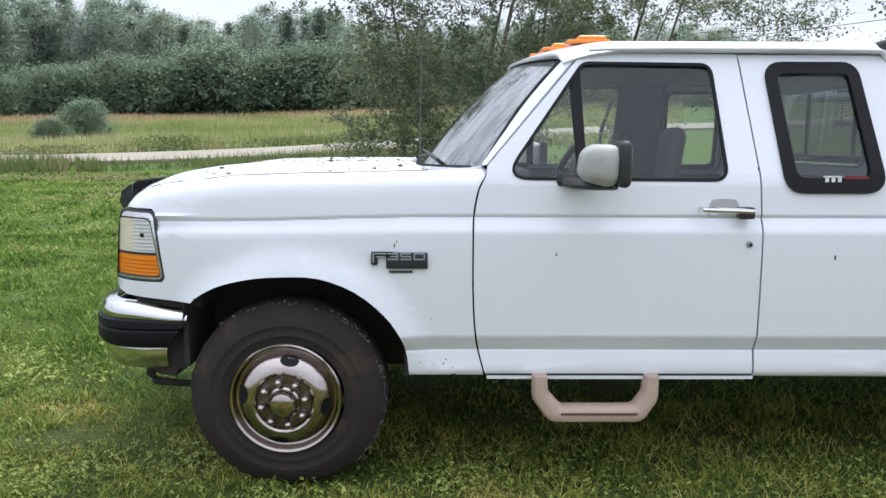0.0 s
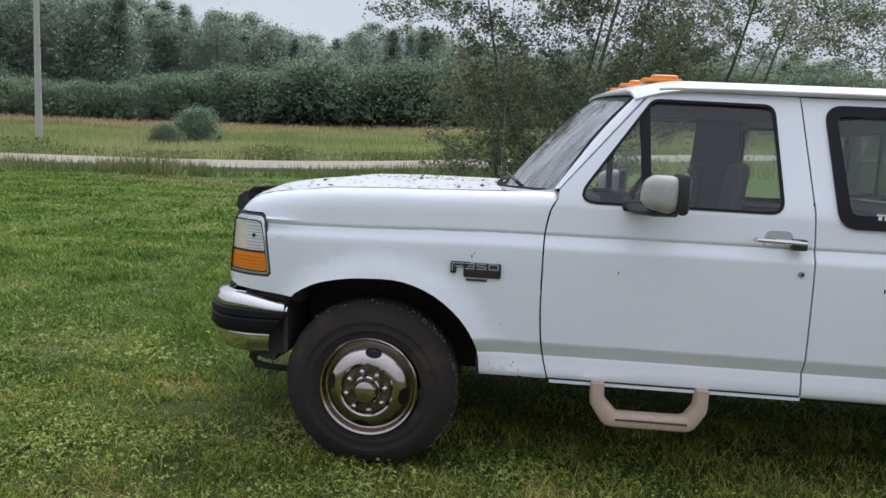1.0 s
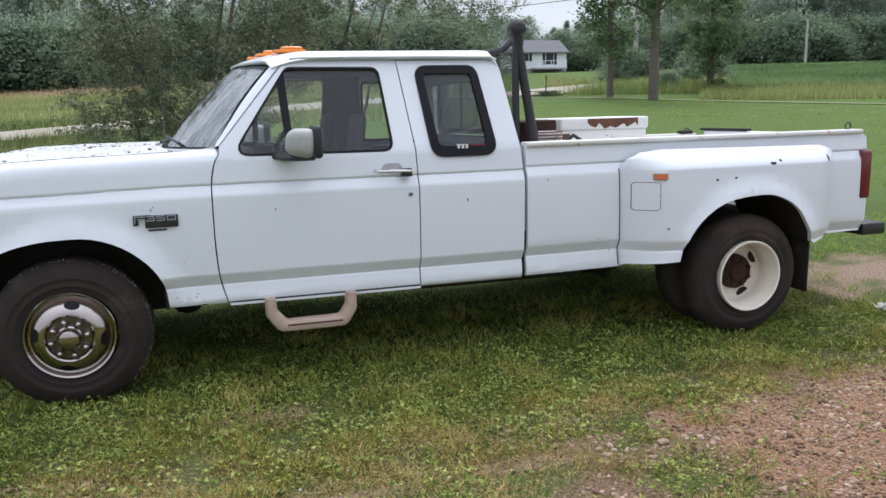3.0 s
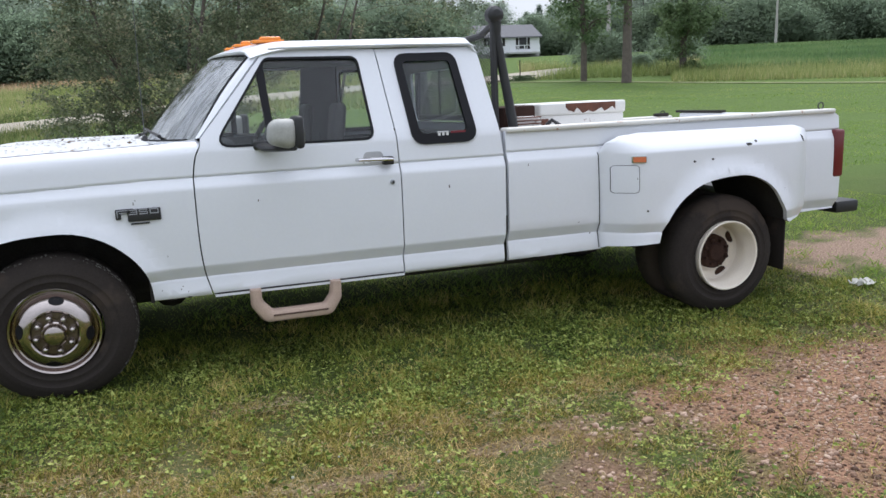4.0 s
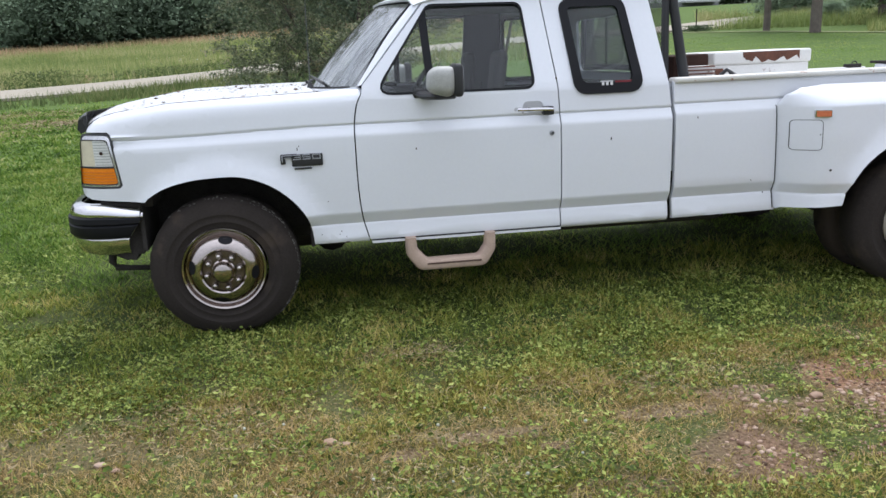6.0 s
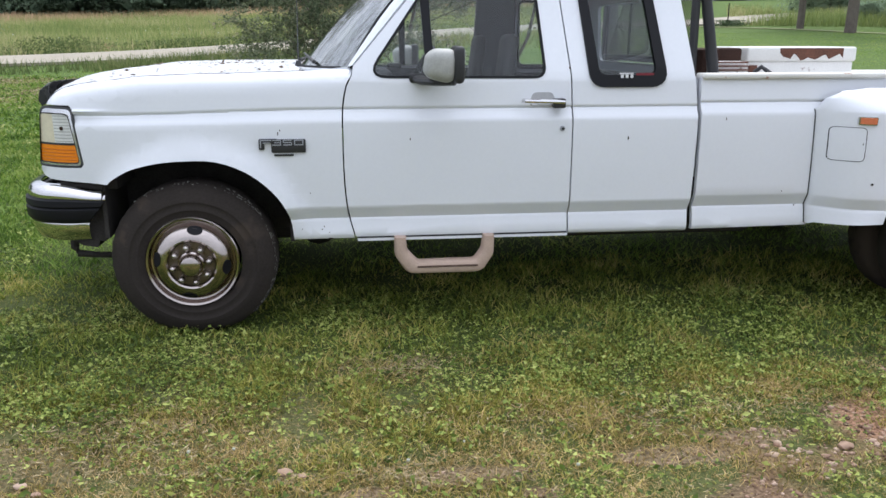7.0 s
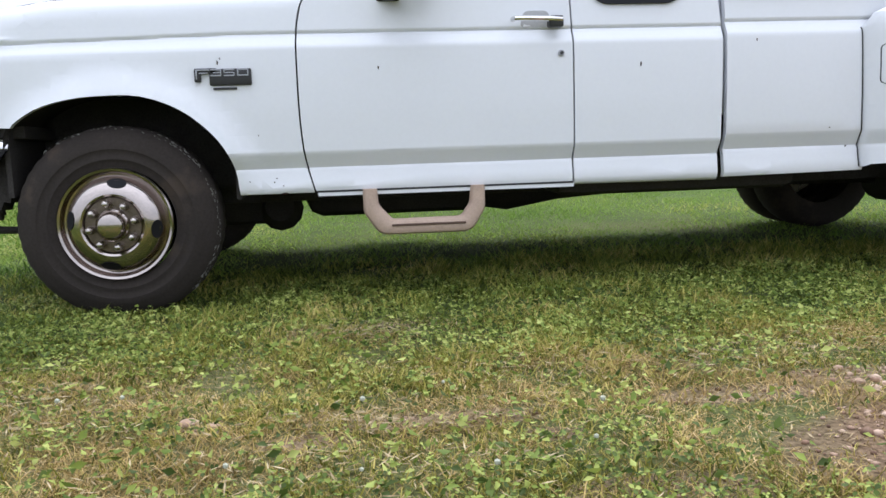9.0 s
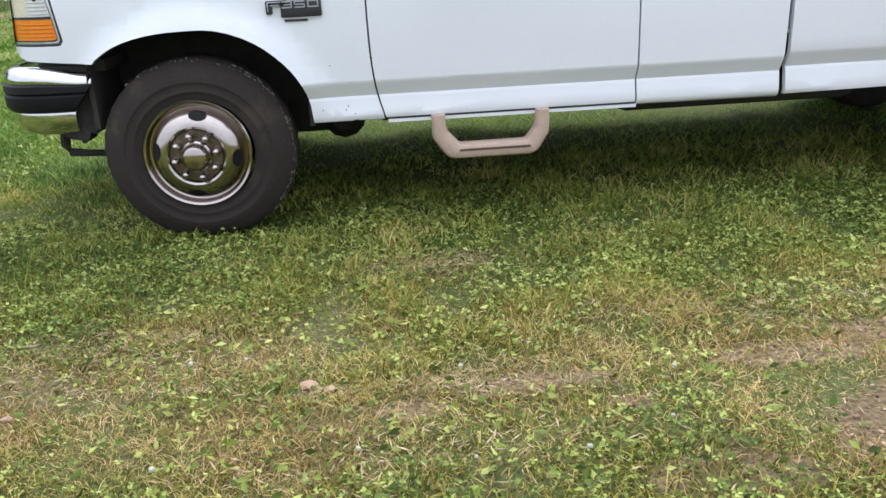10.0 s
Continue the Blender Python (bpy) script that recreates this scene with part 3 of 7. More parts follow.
# dry places of the lawn: centre, half sizes, how dry
DRY_SPOTS = ((0.98, -0.52, 0.45, 0.16, 0.6), (0.1, -1.15, 0.6, 0.3, 0.85), (-0.5, -1.3, 0.7, 0.35, 0.9), (0.45, -1.6, 0.5, 0.25, 0.8), (1.13, -1.42, 0.34, 0.12, 0.9), (2.35, -0.95, 0.5, 0.22, 0.75), (1.7, -1.1, 0.4, 0.2, 0.6), (3.3, -0.75, 0.9, 0.2, 0.6), (1.95, -1.5, 0.6, 0.4, 0.7), (-1.1, -0.55, 0.4, 0.2, 0.5))


def dryness(x, y):
    """How dry the sward is, from 0 to 1: straw-coloured out on the drive's side, green along the truck."""
    base = 0.1 + 0.3 * np.clip((-0.55 - y) / 1.1, 0, 1)
    spot_d = np.zeros(len(x))
    for cx, cy, rx, ry, k in DRY_SPOTS:
        r = np.hypot((x - cx) / rx, (y - cy) / ry)
        spot_d = np.maximum(spot_d, k * np.clip(1.35 - r, 0, 1))
    p = patchy(x, y, 0.5, 5)
    side = np.clip((x + 1.9) / 1.0, 0.15, 1)
    return np.clip((base * (0.35 + 1.3 * p) + spot_d * (0.6 + 0.7 * patchy(x, y, 0.16, 8)) * 0.95) * side, 0, 0.95)


def lawn(name, n, x0, x1, y0, y1, h, w, label, material, fade=(0, 0, 0, 0), lean=1.1, fine=False, dry=0):
    """Grass blades over a stretch of ground; fade: widths over which it thins out at its left, right, near and far edge; dry 1: only where it is dry, -1: only where it is green."""
    x, y = sown(n, x0, x1, y0, y1, 0.97)
    thin = np.ones(len(x))
    for d, f_ in zip((x - x0, x1 - x, y - y0, y1 - y), fade):
        if f_:
            thin *= np.clip(d / f_ + 0.35 * np.sin(x * 3.1 + 2 * np.sin(y * 2.3)) * np.sin(y * 2.7), 0, 1)
    if dry:
        dr = dryness(x, y)
        thin *= dr if dry > 0 else 1 - 0.85 * dr
        thin *= 0.3 + 0.7 * np.clip(patchy(x, y, 0.13, 21 + dry) * 2.2 - 0.45, 0, 1)
    keep = RNG.uniform(size=len(x)) < thin
    x, y = x[keep], y[keep]
    tuft = 0.3 + 1.4 * patchy(x, y, 0.2 if fine or dry else 0.6, 12)
    zz = np.array([ground_z(a, b) for a, b in zip(x, y)]) if y1 > 10 else np.zeros(len(x))
    far = w > 0.0075 and not fine
    lean = 2.3 if far else lean
    v, f = blade_arrays(x, y, zz - 0.004, RNG.uniform(0.45, 1.25, len(x)) * h * tuft, w * RNG.uniform(0.6, 1.4, len(x)), lean, far)
    return raw_mesh(name, v, f, 3, material, label, "grass")


lawn("lawn_grass", 330000, -2.2, 5.6, -2.5, -0.3, 0.038, 0.0036, "short tangled green grass blades in the lawn", LAWN, (1.2, 0.6, 0.5, 0.5), 1.9, dry=-1)
lawn("dry_grass", 330000, -2.2, 5.6, -2.5, -0.2, 0.033, 0.0029, "flattened straw-coloured grass stems in the lawn", DRY, (1.2, 0.6, 0.5, 0.3), 2.6, dry=1)
lawn("lawn_grass", 120000, -2.8, 5.6, -1.2, 1.2, 0.048, 0.005, "deep green grass blades along the truck", LAWN_GREEN, (1.2, 0.3, 0.6, 0.3), 1.7, dry=-1)
lawn("lawn_grass", 130000, -6.0, -0.7, -2.6, 2.6, 0.05, 0.0085, "thick bright green mown grass beside the truck", LAWN_SIDE, (0.8, 1.0, 0.5, 0.6), 1.6, True)
lawn("lawn_grass", 90000, -13, -3.6, -3.2, 4.5, 0.055, 0.014, "bright green mown grass out on the lawn", LAWN_SIDE, (0.8, 1.0, 0.5, 0.6), 1.6, True)
lawn("lawn_grass", 70000, -8, -0.2, 2.0, 7.5, 0.05, 0.014, "bright green mown grass beyond the hood", LAWN_SIDE, (0.8, 1.0, 0.6, 1.0), 1.6, True)
lawn("lawn_grass", 120000, -17, 3.0, 5.0, 18.0, 0.05, 0.03, "bright green mown grass before the road", LAWN_SIDE, (0.8, 2.0, 1.5, 2.0), 1.7, True)
lawn("lawn_grass", 60000, -2.5, 8.5, 0.6, 5.5, 0.035, 0.009, "short green mown grass behind the truck", LAWN_FAR, (0, 0, 0.4, 0))
lawn("lawn_grass", 45000, 5.0, 9.5, -3.5, 1.2, 0.045, 0.009, "short green grass beside bare soil", LAWN_FAR, (0.6, 0, 0.4, 0.3))
lawn("lawn_grass", 80000, -7, 10, -9, -2.0, 0.045, 0.011, "mown green lawn in front of the truck", LAWN, (0, 0, 0, 0.8))
lawn("lawn_grass", 90000, -20, 24, 5.2, 15, 0.03, 0.018, "mown green lawn reaching to the road", LAWN_FAR)
lawn("lawn_grass", 40000, -24, 6, 13, 20, 0.03, 0.025, "mown green lawn along the road verge", LAWN_FAR)
lawn("lawn_grass", 60000, 5, 40, 15, 32, 0.02, 0.03, "mown green lawn rising beyond the truck", LAWN_FAR)
lawn("lawn_grass", 60000, -16, -5.2, -3, 6, 0.028, 0.012, "mown green lawn to the side of the truck", LAWN_FAR)


def clover_arrays(x, y, size, seed):
    """Clover leaves on short stalks: three broad leaflets each."""
    g = np.random.default_rng(seed)
    n = len(x)
    z = g.uniform(0.012, 0.05, n)
    a0 = g.uniform(0, 2 * math.pi, n)
    up = g.normal(size=(n, 3)) * 0.42 + (0, 0, 1)
    up /= np.linalg.norm(up, axis=1)[:, None]
    s = size * g.uniform(0.55, 1.35, n)
    c = np.stack([x, y, z], 1)
    e1 = np.cross(up, np.stack([np.cos(a0), np.sin(a0), np.zeros(n)], 1))
    e1 /= np.linalg.norm(e1, axis=1)[:, None]
    e2 = np.cross(up, e1)
    v = np.empty((n, 3, 5, 3))
    for k in range(3):
        a = 2 * math.pi * k / 3
        d = e1 * math.cos(a) + e2 * math.sin(a)
        t = -e1 * math.sin(a) + e2 * math.cos(a)
        q = s[:, None]
        v[:, k, 0] = c
        v[:, k, 1] = c + (d * 0.55 - t * 0.42 + up * 0.16) * q
        v[:, k, 2] = c + (d * 0.98 - t * 0.24 + up * 0.1) * q
        v[:, k, 3] = c + (d * 0.98 + t * 0.24 + up * 0.1) * q
        v[:, k, 4] = c + (d * 0.55 + t * 0.42 + up * 0.16) * q
    base = (np.arange(n * 3) * 5)[:, None]
    return v.reshape(-1, 3), np.concatenate([base + [0, 1, 2], base + [0, 2, 3], base + [0, 3, 4]], 1).ravel()


def clover(n, x0, x1, y0, y1, size, label, seed):
    x, y = sown(n, x0, x1, y0, y1, 0.98)
    keep = RNG.uniform(size=len(x)) < np.clip(patchy(x, y, 0.42, 33) * 1.9 - 0.4, 0.2, 1) * (1 - 0.95 * dryness(x, y))
    x, y = x[keep], y[keep]
    v, f = clover_arrays(x, y, size, seed)
    return raw_mesh("clover", v, f, 3, CLOVER, label, "clover")


clover(95000, -2.0, 5.3, -2.5, 0.4, 0.0105, "low clover leaves in the lawn beside the truck", 41)
clover(26000, -5.5, -1.2, -2.6, 2.4, 0.016, "low clover leaves in the lawn before the truck", 42)
# straw: on bare soil, and matted in dry spots of the lawn
x = RNG.uniform(-1.6, 5.2, 40000)
y = RNG.uniform(-2.7, -0.4, 40000)
k = worn(x, y) * 0.75 > RNG.uniform(0.1, 1.0, 40000)
px_, py_ = [x[k]], [y[k]]
for cx, cy, rx, ry, m_ in ((1.08, -1.46, 0.26, 0.08, 900), (0.98, -0.52, 0.26, 0.12, 500), (-0.06, -1.0, 0.4, 0.2, 500), (0.2, -1.3, 0.5, 0.2, 500), (1.45, -1.1, 0.5, 0.2, 400), (2.3, -1.1, 0.45, 0.2, 500), (0.8, -1.75, 0.6, 0.2, 500)):
    px_.append(cx + RNG.normal(0, rx * 0.6, m_))
    py_.append(cy + RNG.normal(0, ry * 0.6, m_))
x, y = np.concatenate(px_), np.concatenate(py_)
p = np.stack([x, y, np.where(worn(x, y) > 0.5, RNG.uniform(0.004, 0.014, len(x)), RNG.uniform(0.012, 0.045, len(x)))], 1)
v, f = leaf_arrays(p, np.where(worn(x, y) > 0.5, RNG.uniform(0.01, 0.035, len(p)), RNG.uniform(0.018, 0.05, len(p))), 0.9, 0.09, 0.02)
raw_mesh("dry_straw", v, f, 3, STRAW, "dry straw and dead clippings on bare soil", "straw")
# raked-up dry clippings out on the lawn
px_, py_ = [], []
for cx, cy, rx, ry, m_ in ((-6.6, 16.0, 1.9, 0.8, 2000), (-4.7, 13.6, 1.0, 0.9, 1500), (-5.2, 11.6, 1.0, 0.9, 350), (-8.6, 16.4, 1.6, 1.0, 800), (-3.2, 12.8, 1.0, 0.8, 500)):
    px_.append(cx + RNG.normal(0, rx * 0.6, m_))
    py_.append(cy + RNG.normal(0, ry * 0.6, m_))
x, y = np.concatenate(px_), np.concatenate(py_)
p = np.stack([x, y, RNG.uniform(0.008, 0.035, len(x))], 1)
v, f = leaf_arrays(p, RNG.uniform(0.04, 0.12, len(p)), 0.8, 0.2, 0.06)
raw_mesh("dry_clippings", v, f, 3, STRAW, "tan dry grass clippings lying on the mown lawn", "straw")
# broad weeds in the lawn
x, y = sown(9000, -1.9, 5.0, -2.5, 0.0, 0.85)
p = np.stack([x, y, RNG.uniform(0.02, 0.05, len(x))], 1)
v, f = leaf_arrays(p, RNG.uniform(0.014, 0.036, len(x)), 0.6, 0.55, 0.12)
raw_mesh("broad_weeds", v, f, 3, CLOVER, "broad plantain and dandelion leaves in the lawn", "weeds")
# road
ROAD = [(-60, 6), (-30, 15.2), (-16, 20.4), (-9.5, 22.6), (-4.5, 25.3), (0, 29), (7, 35), (14, 38.5), (19.7, 40), (23, 42.5), (27, 45.5), (31, 48), (40, 51), (60, 54), (90, 58)]
line = smooth_line([(x, y, 0) for x, y in ROAD], 8)
half = 2.0


def road_strip(off0, off1, lift, line=line):
    bm = bmesh.new()
    prev = None
    for i, p in enumerate(line):
        d = (Vector(line[min(i + 1, len(line) - 1)]) - Vector(line[max(i - 1, 0)])).normalized()
        nrm = Vector((-d.y, d.x, 0))
        row = []
        for k in range(5):
            q = Vector(p) + nrm * (off0 + (off1 - off0) * k / 4)
            row.append(bm.verts.new((q.x, q.y, ground_z(q.x, q.y) + lift)))
        if prev:
            for k in range(4):
                bm.faces.new((prev[k], row[k], row[k + 1], prev[k + 1]))
        prev = row
    return bm


gravel_road = mat("pale_gravel", (0.31, 0.275, 0.215), 0.9, vary=0.15, scale=0.6, fine=14, bump=0.4)
tagged(part("road", thick(road_strip(-half, half, 0.1), 0.08), gravel_road), "pale gravel country road between grass verges", "road", kind="structure")

track = smooth_line([(17.5, 37.6, 0), (21, 34.2, 0), (22.9, 30, 0), (24.5, 26.2, 0), (27.5, 20, 0)], 8)
tagged(part("path", thick(road_strip(-0.3, 0.3, 0.02, track), 0.012), mat("trodden_track", (0.17, 0.19, 0.075), 0.95, vary=0.3, scale=2, fine=14, bump=0.3)), "narrow trodden track across the mown lawn", "path", kind="structure")

# ---- pickup truck ----
# the body sits a little lower on its far springs
BODY_LEAN = 0.032
plain_part = part


def part(name, bm, material, parent=None, label="", sharp=35, lean=BODY_LEAN):
    return plain_part(name, bm, material, parent, label, sharp, lean)


truck = thing("pickup_truck", (2.1, 1.0, 0), "white extended-cab dually pickup truck parked on the lawn", "pickup truck")
SIDE_Z = (0.44, 0.455, 0.47, 0.49, 0.560, 0.568, 0.620, 0.632, 0.8, 0.95, 1.035, 1.045, 1.082, 1.088, 1.093, 1.098, 1.104, 1.22, 1.26, 1.73, 1.80)
SIDE_Y = (0.05, 0.035, 0.018, 0.012, 0.027, 0.032, 0.002, -0.003, -0.006, -0.004, 0.0, 0.003, 0.024, 0.026, 0.033, 0.028, 0.024, 0.036, 0.05, 0.255, 0.285)
CUTS = (0.584, 0.588, 0.636, 0.648, 1.109, 1.114, 1.12, 1.126, 0.455, 0.47, 0.49, 0.53, 0.552, 0.560, 0.568, 0.576, 0.60, 0.612, 0.620, 0.632, 0.645, 0.7, 0.75, 0.8, 0.85, 0.9, 0.95, 1.0, 1.025, 1.035, 1.045, 1.055, 1.062, 1.067, 1.072, 1.077, 1.082, 1.088, 1.093, 1.098, 1.104, 1.112, 1.13, 1.16, 1.19, 1.21, 1.22, 1.24, 1.26, 1.275, 1.28, 1.284, 1.3, 1.4, 1.5, 1.6, 1.7)
ARCH_F = [(-0.375, 0.754), (-0.265, 0.82), (-0.133, 0.856), (0.0, 0.867), (0.14, 0.861), (0.279, 0.808), (0.390, 0.718), (0.454, 0.626), (0.478, 0.54)]


def side_y(x, z):
    y = float(np.interp(z, SIDE_Z, SIDE_Y))
    if x < -0.1:
        y += 0.33 * (x + 0.1) ** 2
    return y


def bed_y(x, z):
    """The bed's side carries its creases a little higher than the cab does."""
    return side_y(x, z - 0.016 * soft(0.5, 0.56, z) * (1 - soft(1.13, 1.2, z)))


def hood_z(x):
    return float(np.interp(x, (-0.645, -0.63, -0.605, -0.575, -0.54, -0.48, -0.41, -0.3, -0.2, 0.1, 0.8), (1.148, 1.17, 1.188, 1.203, 1.217, 1.236, 1.252, 1.270, 1.282, 1.291, 1.291)))


def edge_drop(x):
    """How far the fender's top edge lies below the hood's crown line."""
    return 0.0165 + 0.02 * float(np.interp(x, (-0.56, -0.35, 0.2, 0.75), (0.0, 1.0, 0.8, 0.0)))


def fender_y(x, z):
    sag = 0.02 * soft(0.7, -0.4, x) * soft(0.99, 1.06, z) * soft(1.19, 1.13, z)
    y = side_y(x, min(z + sag, 1.2))
    top = hood_z(x) - edge_drop(x)
    t = (z - (top - 0.085)) / 0.085
    if t > 0:
        y += 0.08 * (1 - math.sqrt(max(1 - min(t, 1) ** 2, 0)))
    # the crease fades out towards the headlamp
    k = soft(-0.33, -0.42, x)
    if k and 1.03 < z < 1.15:
        flat = float(np.interp(z, (1.0, 1.035, 1.15), (-0.002, 0.0, 0.031)))
        y += k * (flat - float(np.interp(z, SIDE_Z, SIDE_Y)))
    # a soft lip swells round the wheel opening
    d = math.hypot((x - 0.03) / 0.47, (z - 0.40) / 0.47) - 1
    if -0.1 < d < 0.28 and z < 0.98:
        y -= 0.036 * (1 - soft(0.0, 0.24, d)) * soft(0.45, 0.66, z)
    if x < -0.55:
        y += 2.2 * (x + 0.55) ** 2
    return y


def flare_y(x, z):
    t = min(max((x - 3.085) / 0.25, 0), 1)
    out = 0.215 * math.sin(math.pi / 2 * t) ** 0.9 if t < 1 else 0.215
    tr = min(max((4.63 - x) / 0.3, 0), 1)
    out *= math.sin(math.pi / 2 * tr) ** 0.7 if tr < 1 else 1
    base = float(np.interp(z, (0.44, 0.49, 0.575, 0.583, 0.635, 0.647, 0.9, 1.065), (0.02, 0.01, 0.024, 0.03, 0.002, -0.002, -0.004, 0.004)))
    k = (z - 1.065) / 0.115
    if k > 0:
        out *= math.sqrt(max(1 - min(k, 1) ** 1.25, 0))
    d = math.hypot((x - 3.88) / 0.47, (z - 0.42) / 0.48) - 1
    if -0.1 < d < 0.25:
        out += 0.034 * (1 - soft(0, 0.22, d)) * soft(0.45, 0.6, z) * (out / 0.215)
    return base - out + 0.0


FENDER = ([(-0.688, 0.812), (-0.674, 0.79), (-0.64, 0.776), (-0.36, 0.757)] + smooth_line(ARCH_F, 3)[1:] + [(0.485, 0.468), (0.776, 0.468)]
          + smooth_line([(0.772, 0.49), (0.745, 0.6), (0.731, 0.75), (0.728, 0.95), (0.731, 1.1), (0.75, 1.2), (0.775, 1.245)], 3)
          + [(0.79, 1.2868)] + [(x, hood_z(x) - edge_drop(x)) for x in (0.6, 0.4, 0.2, 0.0, -0.2, -0.3, -0.41, -0.48, -0.54, -0.575, -0.605, -0.63)]
          + [(-0.638, 1.12), (-0.516, 1.118), (-0.499, 1.10), (-0.464, 0.85), (-0.478, 0.832), (-0.69, 0.832)])
DOOR = ([(0.785, 0.474), (1.836, 0.474)] + [(1.838, 0.6), (1.838, 1.09), (1.832, 1.25), (1.79, 1.69)] + [(1.787, 1.722), (1.781, 1.731), (1.215, 1.735), (1.18, 1.730), (1.155, 1.712)]
        + [(0.787, 1.288), (0.782, 1.25)] + smooth_line([(0.757, 1.2), (0.738, 1.1), (0.735, 0.95), (0.738, 0.75), (0.752, 0.6), (0.781, 0.48)], 3))
DOOR_WIN = rounded([(0.853, 1.243, 0.05), (1.708, 1.238, 0.05), (1.676, 1.686, 0.045), (1.172, 1.691, 0.05)])
QUARTER = ([(1.844, 0.462), (2.463, 0.458), (2.468, 0.62), (2.475, 1.09), (2.458, 1.25)] + [(2.412, 1.66), (2.402, 1.705), (2.38, 1.722), (2.34, 1.727)]
           + [(1.7895, 1.728), (1.797, 1.69), (1.839, 1.25), (1.845, 1.09), (1.845, 0.6)])
QUARTER_WIN = rounded([(1.955, 1.215, 0.05), (2.29, 1.215, 0.05), (2.235, 1.672, 0.04), (1.915, 1.672, 0.04)])
BED = ([(2.492, 0.468), (3.115, 0.476), (3.115, 0.60), (3.2, 1.0), (4.52, 1.0), (4.52, 0.565), (4.93, 0.575), (4.945, 0.66), (4.945, 1.2)] + [(4.90, 1.232), (2.492, 1.232)])
FLARE_ARCH = [(3.388, 0.516), (3.417, 0.627), (3.508, 0.756), (3.66, 0.856), (3.86, 0.889), (4.025, 0.881), (4.177, 0.806), (4.265, 0.69), (4.33, 0.572)]
FLARE = [(3.102, 0.49), (3.12, 0.500), (3.25, 0.508)] + smooth_line(FLARE_ARCH, 3) + [(4.35, 0.56), (4.63, 0.60), (4.63, 1.06), (4.58, 1.135), (4.48, 1.166), (3.35, 1.178), (3.2, 1.165), (3.125, 1.13), (3.088, 1.07)]


def both(name, outline, holes, ymap, parent, label, depth=0.03, mirrored=None, xstep=0.07, mats="paint", cuts=CUTS):
    near = part(name, panel(outline, holes, ymap, xstep, cuts, depth), M[mats], parent, label, 50)
    away = part(name, panel(outline, holes, ymap, xstep, cuts, depth, True), M[mats], mirrored or parent, "", 50)
    return near, away


fender_near, fender_far = both("front_fender", FENDER, [], fender_y, truck, "white front fender with paint chips", xstep=0.045)
door_near, door_far = both("door", DOOR, [DOOR_WIN], side_y, truck, "white front door with black window seal")
quarter_near, quarter_far = both("rear_cab_side", QUARTER, [QUARTER_WIN], side_y, truck, "white rear cab side with tinted window")
bed_near, bed_far = both("bed_side", BED, [], bed_y, truck, "white cargo bed side")
flare_near, flare_far = both("rear_fender", FLARE, [], flare_y, truck, "bulging white dually rear fender", xstep=0.04)


def glazing(outline, ymap, inset, material, name, near, away, d=0.006):
    for far, owner in ((False, near), (True, away)):
        part(name, panel(outline, [], lambda x, z: ymap(x, z) + inset, 0.2, (1.3, 1.45, 1.6), d, far), material, owner)


def ring_outline(outline, grow):
    c = Vector((sum(p[0] for p in outline) / len(outline), sum(p[1] for p in outline) / len(outline)))
    out = []
    n = len(outline)
    for i in range(n):
        a, b, p = Vector(outline[i - 1]), Vector(outline[(i + 1) % n]), Vector(outline[i])
        t = (b - a).normalized()
        nrm = Vector((t.y, -t.x))
        if nrm.dot(p - c) < 0:
            nrm = -nrm
        out.append(tuple(p + nrm * grow))
    return out


